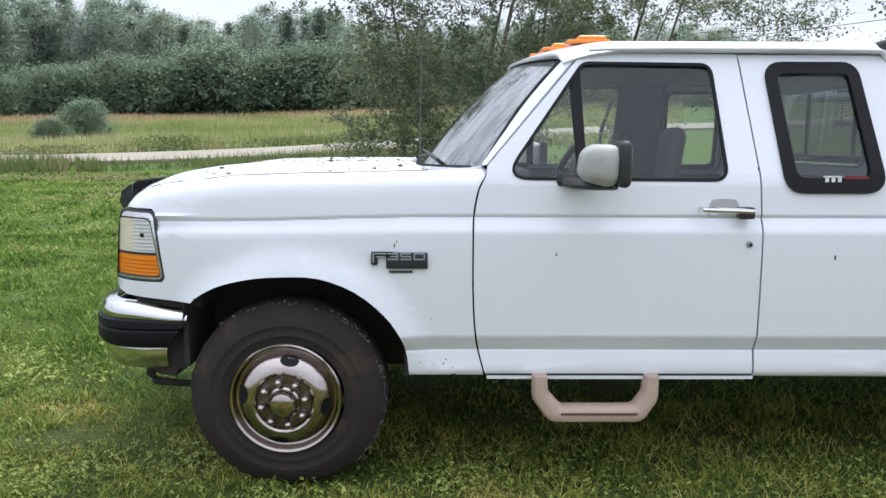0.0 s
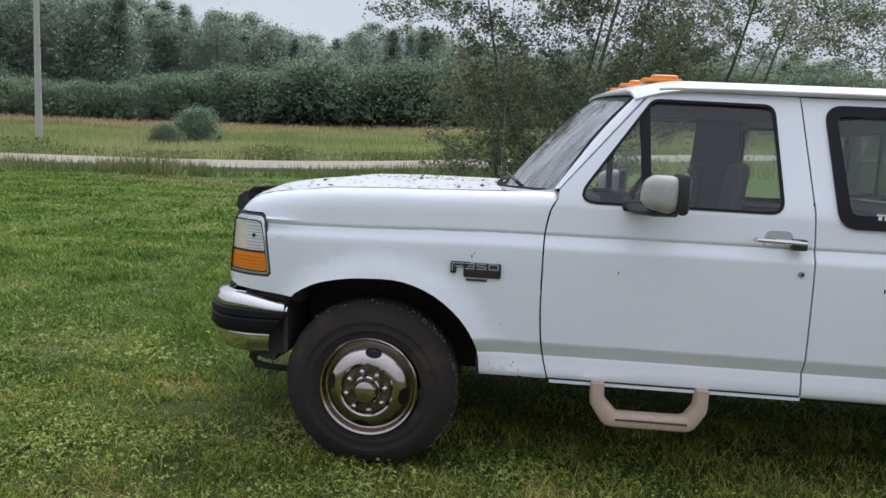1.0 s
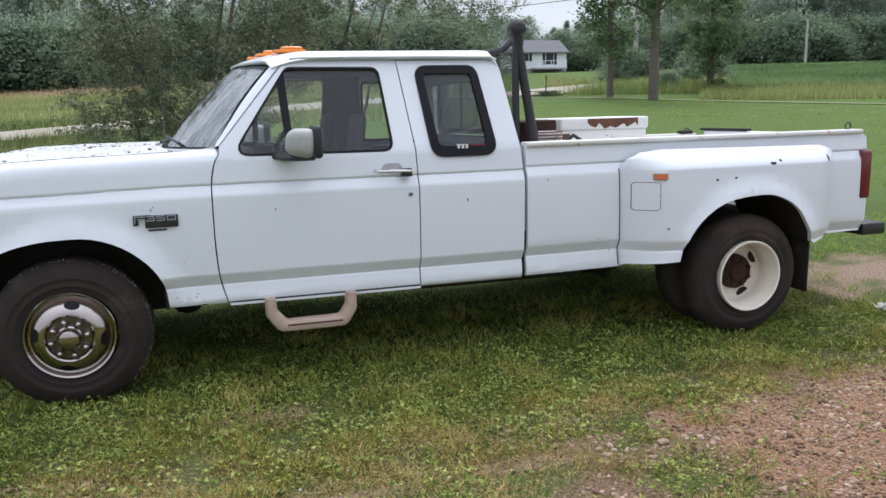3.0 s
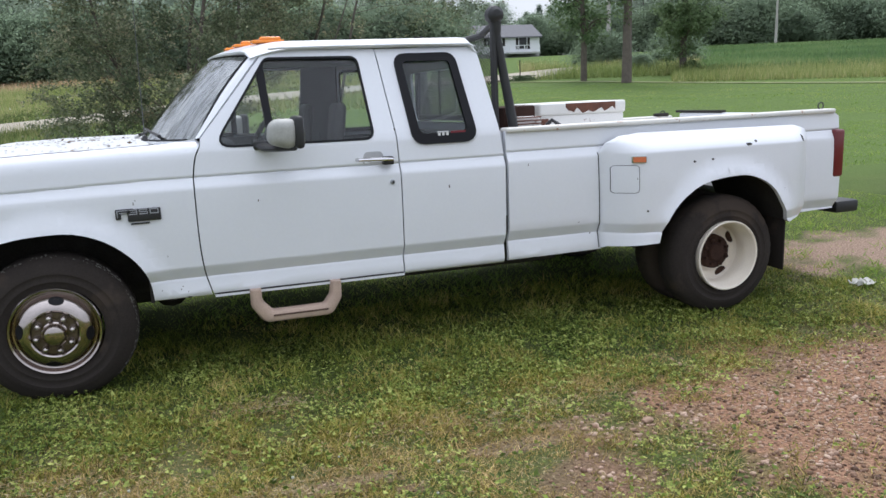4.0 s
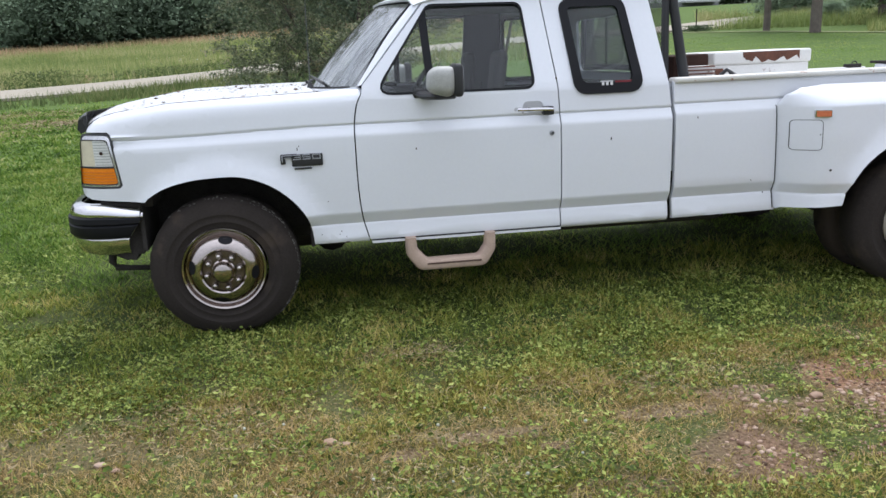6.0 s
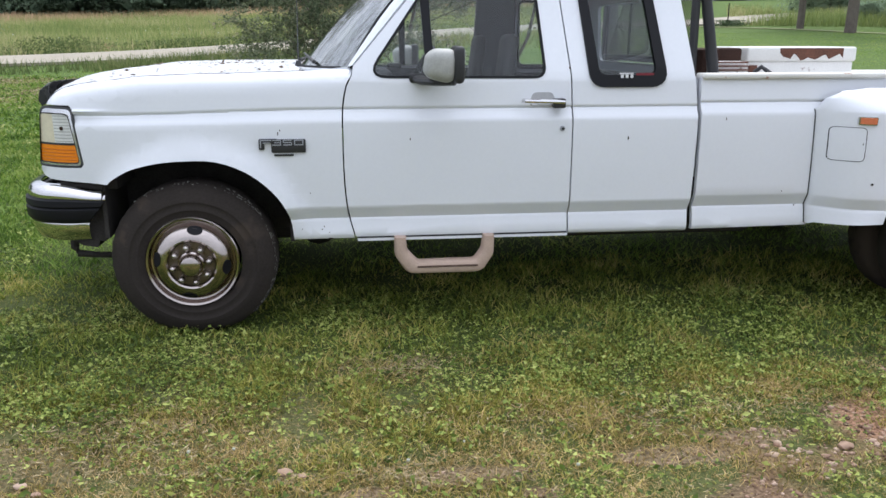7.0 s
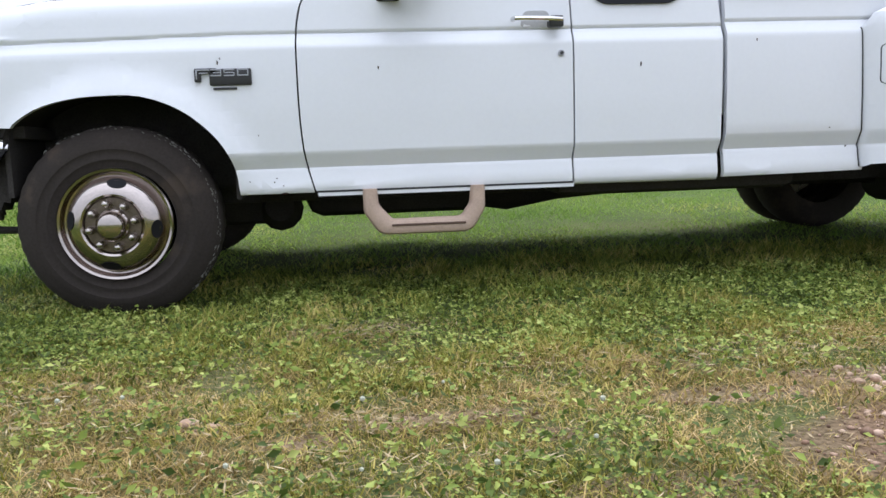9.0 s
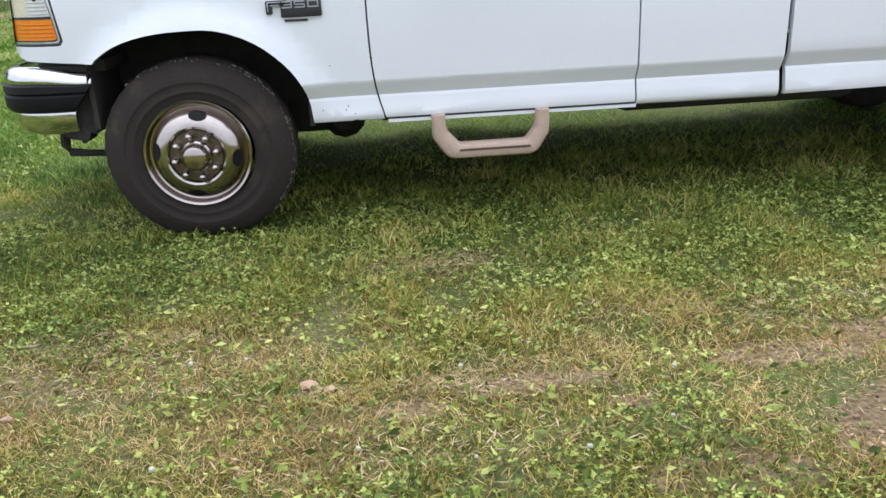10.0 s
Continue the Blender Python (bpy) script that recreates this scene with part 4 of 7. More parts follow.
glazing(ring_outline(DOOR_WIN, 0.004), side_y, 0.012, M["glass"], "window_pane", door_near, door_far)
glazing(ring_outline(QUARTER_WIN, 0.004), side_y, 0.004, M["dark_glass"], "window_pane", quarter_near, quarter_far)
for far, owner_d, owner_q in ((False, door_near, quarter_near), (True, door_far, quarter_far)):
    part("window_seal", panel(ring_outline(DOOR_WIN, 0.008), [ring_outline(DOOR_WIN, -0.004)], lambda x, z: side_y(x, z) - 0.003, 0.2, (1.3, 1.45, 1.6), 0.014, far), M["seal"], owner_d)
    part("window_frame", panel(ring_outline(QUARTER_WIN, 0.028), [rounded([(1.975, 1.246, 0.04), (2.262, 1.246, 0.04), (2.219, 1.654, 0.03), (1.934, 1.654, 0.03)])], lambda x, z: side_y(x, z) - 0.012, 0.2, (1.3, 1.45, 1.6), 0.025, far), M["seal"], owner_q, "black rubber window frame")
    bar = [(1.135, 1.24), (1.172, 1.24), (1.158, 1.67), (1.118, 1.60)]
    part("vent_bar", panel(bar, [], lambda x, z: side_y(x, z) + 0.004, 0.2, (1.3, 1.45, 1.6), 0.03, far), M["seal"], owner_d)
    sy = -1 if not far else 1
    yy = (lambda y: y) if not far else (lambda y: 2 - y)
    # door handle, its cup and the lock
    hb = bmesh.new()
    tube(hb, [(1.592, yy(-0.005), 1.128), (1.60, yy(-0.03), 1.128), (1.64, yy(-0.036), 1.127), (1.74, yy(-0.036), 1.124), (1.79, yy(-0.03), 1.122)], 0.010, 8, squash=(1, 1.1))
    handle = part("door_handle", hb, M["chrome"], owner_d, "chrome pull handle")
    hb = bmesh.new()
    box(hb, (1.765, yy(-0.012), 1.115), (0.06, 0.05, 0.045), 0.008)
    part("handle_end", hb, M["black"], handle)
    cup = rounded([(1.625, 1.098, 0.02), (1.76, 1.098, 0.02), (1.745, 1.166, 0.03), (1.645, 1.166, 0.03)])
    part("handle_cup", panel(cup, [], lambda x, z: side_y(x, z) - 0.003, 0.2, (), 0.008, far), M["cup"], handle)
    kb = bmesh.new()
    spin(kb, [(0, -0.012), (0.006, -0.012), (0.007, -0.006), (0.012, -0.006), (0.014, 0.003)], 16, (1.79, yy(-0.004), 0.993), 1 if not far else -1)
    lock = part("door_lock", kb, M["badge_light"], owner_d)
    kb = bmesh.new()
    spin(kb, [(0, -0.0135), (0.0065, -0.0135), (0.007, -0.0105)], 12, (1.79, yy(-0.004), 0.993), 1 if not far else -1)
    part("keyhole", kb, M["black"], lock)
part("door_gap", panel([(0.79, 0.4665), (1.838, 0.4665), (1.838, 0.4745), (0.79, 0.4745)], [], lambda x, z: 0.0145, 0.3, (), 0.03), M["groove"], door_near)
# sill below the door
rb = rounded([(0.79, 0.452, 0.004), (1.842, 0.452, 0.004), (1.842, 0.469, 0.003), (0.79, 0.469, 0.003)], 2)
both("rocker_panel", rb, [], lambda x, z: 0.016, truck, "white sill below the door", 0.08)

# ---- hood, cowl, roof, windshield ----
HX0, HX1 = -0.632, 0.56


def hood_f(u, v):
    s = abs(2 * v - 1)
    x1 = HX1 - 0.10 * (1 - s * s)
    x0 = HX0 - 0.075 * (1 - s ** 3)
    uu = u ** 1.6
    x = x0 + (x1 - x0) * uu
    xe = HX0 + (HX1 - HX0) * uu
    edge = max(0.118, side_y(xe, 1.2) + 0.084)
    y = edge + (2 - 2 * edge) * v
    bulge = 0.010 * (1 - soft(0.6, 0.72, s)) * soft(0.1, 0.3, u)
    return (x, y, hood_z(xe) - 0.004 - (edge_drop(xe) - 0.0025) * soft(0.7, 1.0, s) - 0.014 * (1 - s) + bulge)


hood = part("hood", thick(grid(26, 30, hood_f), 0.012), M["hood_paint"], truck, "white hood strewn with wet leaves")

for v_ in (0.0, 1.0):
    gb_ = bmesh.new()
    tube(gb_, [tuple(Vector(hood_f(u, v_)) + Vector((0, -0.004 if v_ == 0 else 0.004, 0.001))) for u in np.linspace(0.02, 1, 22)], 0.0028, 5)
    part("hood_gap", gb_, M["groove"], hood)


def cowl_f(u, v):
    y = 0.118 + (2 - 0.236) * v
    s = abs(2 * v - 1)
    x0 = HX1 + 0.006 - 0.10 * (1 - s * s)
    x1 = 0.80 - 0.27 * (1 - s * s)
    return (x0 + (x1 - x0) * u, y, 1.281 - 0.012 * (1 - s) - 0.006 * u)


cowl = part("cowl", thick(grid(4, 24, cowl_f), 0.01), M["paint"], truck)


def glass_edge(v, top):
    s = 2 * v - 1
    if top:
        return Vector((1.108 - 0.15 * (1 - s * s), 1 + s * 0.69, 1.718 + 0.02 * (1 - s * s)))
    return Vector((0.775 - 0.27 * (1 - s * s), 1 + s * 0.885, 1.278 - 0.01 * (1 - s * s)))


def shield_f(u, v):
    p = glass_edge(v, False).lerp(glass_edge(v, True), u)
    return tuple(p + Vector((-0.02, 0, 0.012)) * math.sin(math.pi * u))


shield = part("windshield", thick(grid(8, 20, shield_f), 0.006), M["shield"], truck, "raked windshield reflecting branches")
wb = bmesh.new()
tube(wb, [shield_f(u, 0.0) for u in (0, 0.25, 0.5, 0.75, 1)] + [shield_f(1, v) for v in np.linspace(0.05, 0.95, 12)] + [shield_f(u, 1.0) for u in (1, 0.75, 0.5, 0.25, 0)] + [shield_f(0, v) for v in np.linspace(0.95, 0.05, 12)], 0.012, 6)
part("shield_seal", wb, M["seal"], shield)
for far in (False, True):
    yy = (lambda y: 2 - y) if far else (lambda y: y)
    # windshield pillar between glass and door
    pb = bmesh.new()
    rows_p = []
    for u in np.linspace(0, 1, 9):
        g = Vector(shield_f(u, 0.0))
        dx = 0.787 + (1.165 - 0.787) * u - 0.006
        dz = 1.292 + (1.734 - 1.292) * u
        o = Vector((dx, side_y(dx, dz), dz))
        mid_p = (g + o) / 2 + Vector((-0.015, -0.012, 0.005))
        rows_p.append([pb.verts.new((q.x, yy(q.y), q.z)) for q in (g, g.lerp(mid_p, 0.6), mid_p, mid_p.lerp(o, 0.6), o, o + Vector((0.03, 0.05, 0)))])
    for a, b in zip(rows_p, rows_p[1:]):
        for k in range(5):
            pb.faces.new((a[k], a[k + 1], b[k + 1], b[k]))
    part("windshield_pillar", pb, M["paint"], truck, "", 60)


def roof_f(u, v):
    s = 2 * v - 1
    a = abs(s)
    front = 1.095 - 0.155 * (1 - s * s)
    x = front + (2.405 - front) * u
    edge = math.sqrt(max(1 - max((a - 0.86) / 0.14, 0) ** 2, 0))
    z = 1.742 + 0.042 * edge + 0.02 * (1 - s * s)
    z -= 0.06 * (0.78 + 0.22 * (1 - s * s)) * max(1 - u / 0.2, 0) ** 2 + 0.05 * soft(0.95, 1.0, u) ** 2
    return (x, 1 + s * 0.765, z)


hd_ = grid(2, 24, lambda u, v: tuple((glass_edge(v, True) + Vector((0.012, 0, -0.004))).lerp(Vector(roof_f(0.0, v)) + Vector((0.004, 0, -0.002)), u)))
roof = part("roof", thick(grid(28, 30, roof_f), 0.01), M["paint"], truck, "white cab roof", 60)
part("roof_header", thick(hd_, 0.006), M["paint"], roof)
for far in (False, True):
    yy = 1.775 if far else 0.225
    db = bmesh.new()
    tube(db, [(1.19, yy, 1.741), (1.25, yy, 1.745), (1.5, yy, 1.748), (2.0, yy, 1.748), (2.35, yy, 1.744), (2.385, yy, 1.728)], 0.007, 8)
    part("drip_rail", db, M["paint"], roof)
# amber roof lamps in a row
for i in range(5):
    y = 0.42 + 0.29 * i
    s = (y - 1) / 0.765
    x0 = 1.10 - 0.155 * (1 - s * s) + 0.15
    lb = bmesh.new()
    box(lb, (x0 + 0.035, y, 1.792), (0.18, 0.1, 0.018), 0.008)
    lamp = part("roof_marker_lamp", lb, M["amber"], roof, "amber cab roof marker lamp")
    lb = bmesh.new()
    box(lb, (x0 + 0.05, y, 1.805), (0.12, 0.07, 0.028), 0.012, None, 3)
    part("lens", lb, M["amber"], lamp)

# cab back wall with its window
CAB_BACK = rounded([(0.03, 0.46, 0.02), (1.97, 0.46, 0.02), (1.97, 1.15, 0.1), (1.745, 1.72, 0.08), (0.255, 1.72, 0.08), (0.03, 1.15, 0.1)])
BACK_WIN = rounded([(0.45, 1.28, 0.06), (1.55, 1.28, 0.06), (1.5, 1.62, 0.06), (0.5, 1.62, 0.06)])


def turned(bm):
    for v in bm.verts:
        v.co = Vector((v.co.y, v.co.x, v.co.z))
    return bm


def back_x(y, z):
    return 2.455 - max(z - 1.2, 0) * 0.11


cab_back = part("cab_rear_wall", turned(panel(CAB_BACK, [BACK_WIN], back_x, 0.3, (0.9, 1.2, 1.5), -0.02)), M["paint"], truck)
part("window_pane", turned(panel(ring_outline(BACK_WIN, 0.01), [], lambda y, z: back_x(y, z) - 0.012, 0.4, (1.5,), 0.006)), M["glass"], cab_back)
fb = bmesh.new()
box(fb, (1.5, 1.0, 0.50), (1.95, 1.86, 0.05))
part("cab_floor", fb, M["under"], truck)
fb = bmesh.new()
box(fb, (0.66, 1.0, 0.85), (0.05, 1.8, 0.72))
part("firewall", fb, M["under"], truck)
# B pillars and headliner inside
for far in (False, True):
    x0 = 1.63 if far else 1.73
    pb = panel([(x0, 0.5), (1.93, 0.5), (1.93, 1.2), (1.885, 1.70), (x0, 1.70), (x0, 1.2)], [], lambda x, z: side_y(x, z) + 0.045, 0.3, (1.26, 1.5), 0.04, far)
    part("inner_pillar", pb, M["cabin"], truck)
    if far:
        pb = panel([(2.345, 1.19), (2.40, 1.19), (2.36, 1.70), (2.28, 1.70)], [], lambda x, z: side_y(x, z) + 0.045, 0.3, (1.26, 1.5), 0.04, far)
        part("inner_rear_trim", pb, M["cabin"], truck)
    pb = panel([(0.80, 0.52), (1.80, 0.52), (1.78, 1.225), (0.83, 1.225)], [], lambda x, z: max(side_y(x, z), 0.03) + 0.05, 0.3, (0.8, 1.1), 0.03, far)
    part("door_card", pb, M["cabin"], door_far if far else door_near)
    pb = panel([(1.93, 0.52), (2.40, 0.52), (2.40, 1.19), (1.93, 1.19)], [], lambda x, z: max(side_y(x, z), 0.03) + 0.05, 0.3, (0.8, 1.1), 0.03, far)
    part("inner_side_panel", pb, M["cabin"], quarter_far if far else quarter_near)
hb = bmesh.new()
box(hb, (1.72, 1.0, 1.708), (1.2, 1.44, 0.02), 0.008)
part("headliner", hb, M["cabin"], roof)

# ---- cabin ----
db = bmesh.new()
box(db, (0.80, 1.0, 1.12), (0.32, 1.76, 0.26), 0.06, None, 3)
box(db, (0.92, 0.52, 1.2), (0.14, 0.46, 0.14), 0.04, None, 3)
part("dashboard", db, M["cabin"], truck, "grey padded dashboard")
sb = bmesh.new()
cs, ra = Vector((1.12, 0.50, 1.20)), radians(28)
pts = [cs + Vector((math.sin(ra) * math.sin(t) * 0.19, math.cos(t) * 0.19, math.cos(ra) * math.sin(t) * 0.19)) for t in np.linspace(0, 2 * math.pi, 25)]
tube(sb, pts, 0.016, 8, False)
wheel_s = part("steering_wheel", sb, M["black"], truck, "black steering wheel")
sb = bmesh.new()
tube(sb, [tuple(cs), (0.92, 0.5, 1.10)], [0.035, 0.05], 10)
for t in (0.3, math.pi - 0.3, -math.pi / 2):
    tube(sb, [tuple(cs), tuple(cs + Vector((math.sin(ra) * math.sin(t) * 0.18, math.cos(t) * 0.18, math.cos(ra) * math.sin(t) * 0.18)))], 0.014, 6)
part("steering_column", sb, M["black"], wheel_s)


def seat_unit(x, y, w, top=1.36):
    sb = bmesh.new()
    box(sb, (x, y, 0.80), (0.52, w, 0.2), 0.06, None, 3)
    seat = part("seat", sb, M["seat"], truck, "grey cloth seat")
    sb = bmesh.new()
    box(sb, (x + 0.22, y, 1.115), (0.07, w * 0.55, 0.66), 0.04, Matrix.Rotation(radians(7), 4, "Y"), 3)
    part("backrest", sb, M["seat"], seat)


seat_unit(1.36, 0.5, 0.44)
seat_unit(1.36, 1.5, 0.44)
sb = bmesh.new()
box(sb, (2.2, 1.0, 0.85), (0.36, 1.5, 0.18), 0.05, None, 3)
bench = part("rear_bench", sb, M["seat"], truck)
sb = bmesh.new()
box(sb, (2.37, 1.0, 1.05), (0.1, 1.5, 0.36), 0.04, None, 3)
part("backrest", sb, M["seat"], bench)

# ---- front end ----
gl = bmesh.new()
box(gl, (-0.62, 1.0, 0.98), (0.05, 1.46, 0.28), 0.01)
grille = part("grille", gl, M["black"], truck, "black grille between headlamps")
for k in range(7):
    gl = bmesh.new()
    box(gl, (-0.65, 1.0, 0.875 + 0.035 * k), (0.02, 1.42, 0.01), 0.002)
    part("slat", gl, M["badge_light"], grille)
gl = bmesh.new()
box(gl, (-0.56, 1.0, 0.80), (0.08, 1.72, 0.1), 0.02)
part("front_valance", gl, M["paint"], truck)
for far in (False, True):
    yy = (lambda y: 2 - y) if far else (lambda y: y)

    def lamp_y(x, z):
        return side_y(-0.45, 0.95) + 0.018 + 2.6 * max(-0.52 - x, 0) ** 2 + 0.21 * (-0.45 - x)

    def strip(z0, z1, x0, x1, push=0.0, d=0.03):
        return panel(rounded([(x0, z0, 0.006), (x1, z0, 0.006), (x1, z1, 0.006), (x0, z1, 0.006)], 3), [], lambda x, z: lamp_y(x, z) + push, 0.02, (), d, far)

    bezel = part("headlamp_bezel", panel(rounded([(-0.704, 0.838, 0.012), (-0.470, 0.838, 0.02), (-0.505, 1.106, 0.035), (-0.668, 1.108, 0.03)], 3), [rounded([(-0.701, 0.85, 0.01), (-0.484, 0.85, 0.016), (-0.520, 1.082, 0.03), (-0.672, 1.084, 0.02)], 3)], lambda x, z: lamp_y(x, z) - 0.006 + 0.35 * max(z - 1.06, 0) + 0.03 * (z - 0.97), 0.02, (0.9, 0.97, 1.06, 1.09), 0.04, far), M["bezel"], truck, "chrome headlamp bezel with black edge")
    part("bezel_edge", panel(rounded([(-0.7036, 0.832, 0.014), (-0.463, 0.832, 0.024), (-0.498, 1.112, 0.04), (-0.667, 1.115, 0.03)], 3), [rounded([(-0.703, 0.842, 0.012), (-0.474, 0.842, 0.02), (-0.509, 1.103, 0.035), (-0.6665, 1.106, 0.03)], 3)], lambda x, z: lamp_y(x, z) - 0.011 + 0.35 * max(z - 1.06, 0) + 0.03 * (z - 0.97), 0.02, (0.9, 0.97, 1.06, 1.09), 0.04, far), M["black"], bezel)
    part("corner_lens", panel(rounded([(-0.600, 0.945, 0.004), (-0.498, 0.945, 0.006), (-0.519, 1.084, 0.02), (-0.600, 1.084, 0.004)], 3), [], lamp_y, 0.02, (), 0.03, far), M["clear"], bezel, "clear ribbed corner lens")
    for k in range(9):
        part("lens_rib", strip(0.953 + 0.0145 * k, 0.9565 + 0.0145 * k, -0.598, -0.508 - 0.0018 * k, -0.003, 0.003), M["rib"], bezel)
    part("headlamp_lens", panel(rounded([(-0.6925, 0.945, 0.005), (-0.6005, 0.945, 0.004), (-0.6005, 1.082, 0.004), (-0.673, 1.082, 0.02)], 3), [], lamp_y, 0.02, (), 0.03, far), M["yellowed"], bezel, "yellowed headlamp lens")
    part("marker_bulb", strip(1.005, 1.022, -0.567, -0.55, -0.0035, 0.004), M["rust_dark"], bezel)
    part("turn_lens", strip(0.853, 0.936, -0.698, -0.485), M["amber"], bezel, "amber turn signal lens")
    for k in range(4):
        part("lens_rib", strip(0.866 + 0.0155 * k, 0.869 + 0.0155 * k, -0.694, -0.493 - 0.002 * k, -0.002, 0.003), M["amber_dark"], bezel)
    part("lens_surround", panel(rounded([(-0.6986, 0.849, 0.01), (-0.483, 0.849, 0.016), (-0.519, 1.083, 0.03), (-0.6706, 1.085, 0.02)], 3), [rounded([(-0.698, 0.855, 0.01), (-0.489, 0.855, 0.016), (-0.524, 1.078, 0.03), (-0.670, 1.080, 0.02)], 3)], lambda x, z: lamp_y(x, z) - 0.002, 0.02, (), 0.02, far), M["under"], bezel)
    part("lens_divider", strip(0.936, 0.946, -0.698, -0.482, -0.002, 0.02), M["black"], bezel)
    hb = bmesh.new()
    box(hb, (-0.645, yy(0.33), 0.97), (0.03, 0.22, 0.24), 0.01)
    part("headlamp", hb, M["clear"], bezel)
    hb = bmesh.new()
    box(hb, (-0.56, yy(0.37), 0.97), (0.12, 0.40, 0.28), 0.01)
    part("lamp_housing", hb, M["under"], bezel)


def bumper_path(s):
    """From the end by the wheel round the corner and across the front."""
    pts_b = [(-0.385, 0.035), (-0.50, 0.032), (-0.61, 0.043), (-0.692, 0.08), (-0.757, 0.155), (-0.798, 0.265), (-0.825, 0.5), (-0.845, 0.8), (-0.85, 1.0)]
    full = pts_b + [(x, 2 - y) for x, y in pts_b[-2::-1]]
    return smooth_line([(x, y, 0) for x, y in full], 4)


def sweep(profile, path, closed=False):
    """profile: (outward, z) swept along a level path whose outside lies to its left."""
    bm = bmesh.new()
    prev = None
    for i, p in enumerate(path):
        d = (Vector(path[min(i + 1, len(path) - 1)]) - Vector(path[max(i - 1, 0)])).normalized()
        nrm = Vector((-d.y, d.x, 0))
        row = [bm.verts.new(Vector((p[0], p[1], 0)) - nrm * -o + Vector((0, 0, z))) for o, z in profile]
        if prev:
            for k in range(len(row) - 1):
                bm.faces.new((prev[k], prev[k + 1], row[k + 1], row[k]))
        prev = row
    return bm


bp_path = bumper_path(0)


def bumper_end(bm):
    """The bumper's ends are cut back towards their lower edge."""
    for v in bm.verts:
        if v.co.x > -0.62:
            k = soft(-0.62, -0.4, v.co.x)
            v.co.x -= k * 0.085 * soft(0.70, 0.55, v.co.z)
            v.co.z -= k * 0.025 * soft(0.66, 0.72, v.co.z)
    return bm


# outward is away from the truck's middle
BSIGN = 1
bump = part("front_bumper", thick(bumper_end(sweep([(BSIGN * o, z) for o, z in ((-0.06, 0.752), (-0.032, 0.750), (-0.012, 0.741), (0.0, 0.722), (0.006, 0.703), (0.004, 0.686), (0.0, 0.682), (0.0, 0.575), (0.004, 0.566), (-0.002, 0.535), (-0.018, 0.495), (-0.05, 0.478))], bp_path)), 0.006), M["chrome"], truck, "chrome front bumper with a black rub strip", 60)
part("rub_strip", thick(bumper_end(sweep([(BSIGN * o, z) for o, z in ((0.002, 0.688), (0.016, 0.680), (0.018, 0.652), (0.010, 0.644), (0.018, 0.636), (0.018, 0.592), (0.011, 0.582), (0.002, 0.572))], bp_path)), 0.005), M["seal"], bump)
tb = bmesh.new()
tube(tb, [(-0.625, 0.34, 0.56), (-0.632, 0.335, 0.46), (-0.638, 0.33, 0.385), (-0.615, 0.32, 0.356), (-0.54, 0.31, 0.350), (-0.40, 0.30, 0.345), (-0.2, 0.30, 0.345)], [0.022, 0.022, 0.022, 0.02, 0.016, 0.015, 0.015], 8)
part("tow_hook", tb, M["under"], truck, "dark steel tow hook below the bumper")
for far in (False, True):
    liner = [(-0.60, 0.50), (-0.52, 0.452), (-0.455, 0.44), (-0.44, 0.475), (-0.415, 0.47), (-0.40, 0.54), (-0.385, 0.75), (-0.60, 0.75)]
    part("splash_liner", panel(liner, [], lambda x, z: 0.085, 0.2, (), 0.12, far), M["under"], truck, "dark plastic liner before the front wheel")
tb = bmesh.new()
box(tb, (-0.545, 0.34, 0.48), (0.022, 0.03, 0.18), 0.006, Matrix.Rotation(radians(8), 4, "Y"))
box(tb, (-0.56, 0.34, 0.42), (0.045, 0.035, 0.022), 0.006)
part("bumper_bracket", tb, M["under"], truck)
# dark block added to give the shade between fender and bumper
gp = bmesh.new()
box(gp, (-0.47, 1.0, 0.745), (0.26, 1.80, 0.05), 0.005)
part("bumper_gap_filler", gp, M["under"], truck)

# bug deflector along the hood's front edge
bugs = []
for v in np.linspace(0.02, 0.98, 30):
    x, y, z = hood_f(0.02, v)
    bugs.append((x, y, z))
bd = bmesh.new()
prev = None
for x, y, z in bugs:
    row = [bd.verts.new(q) for q in ((x - 0.01, y, z - 0.03), (x - 0.045, y, z - 0.045), (x - 0.06, y, z - 0.02), (x - 0.05, y, z + 0.024), (x - 0.022, y, z + 0.046), (x - 0.006, y, z + 0.052))]
    if prev:
        for k in range(5):
            bd.faces.new((prev[k], prev[k + 1], row[k + 1], row[k]))
    if prev is None or y == bugs[-1][1]:
        bd.faces.new(row if prev else row[::-1])
    prev = row
part("bug_deflector", thick(bd, 0.005), M["smoked"], hood, "dark plastic bug deflector", 60)

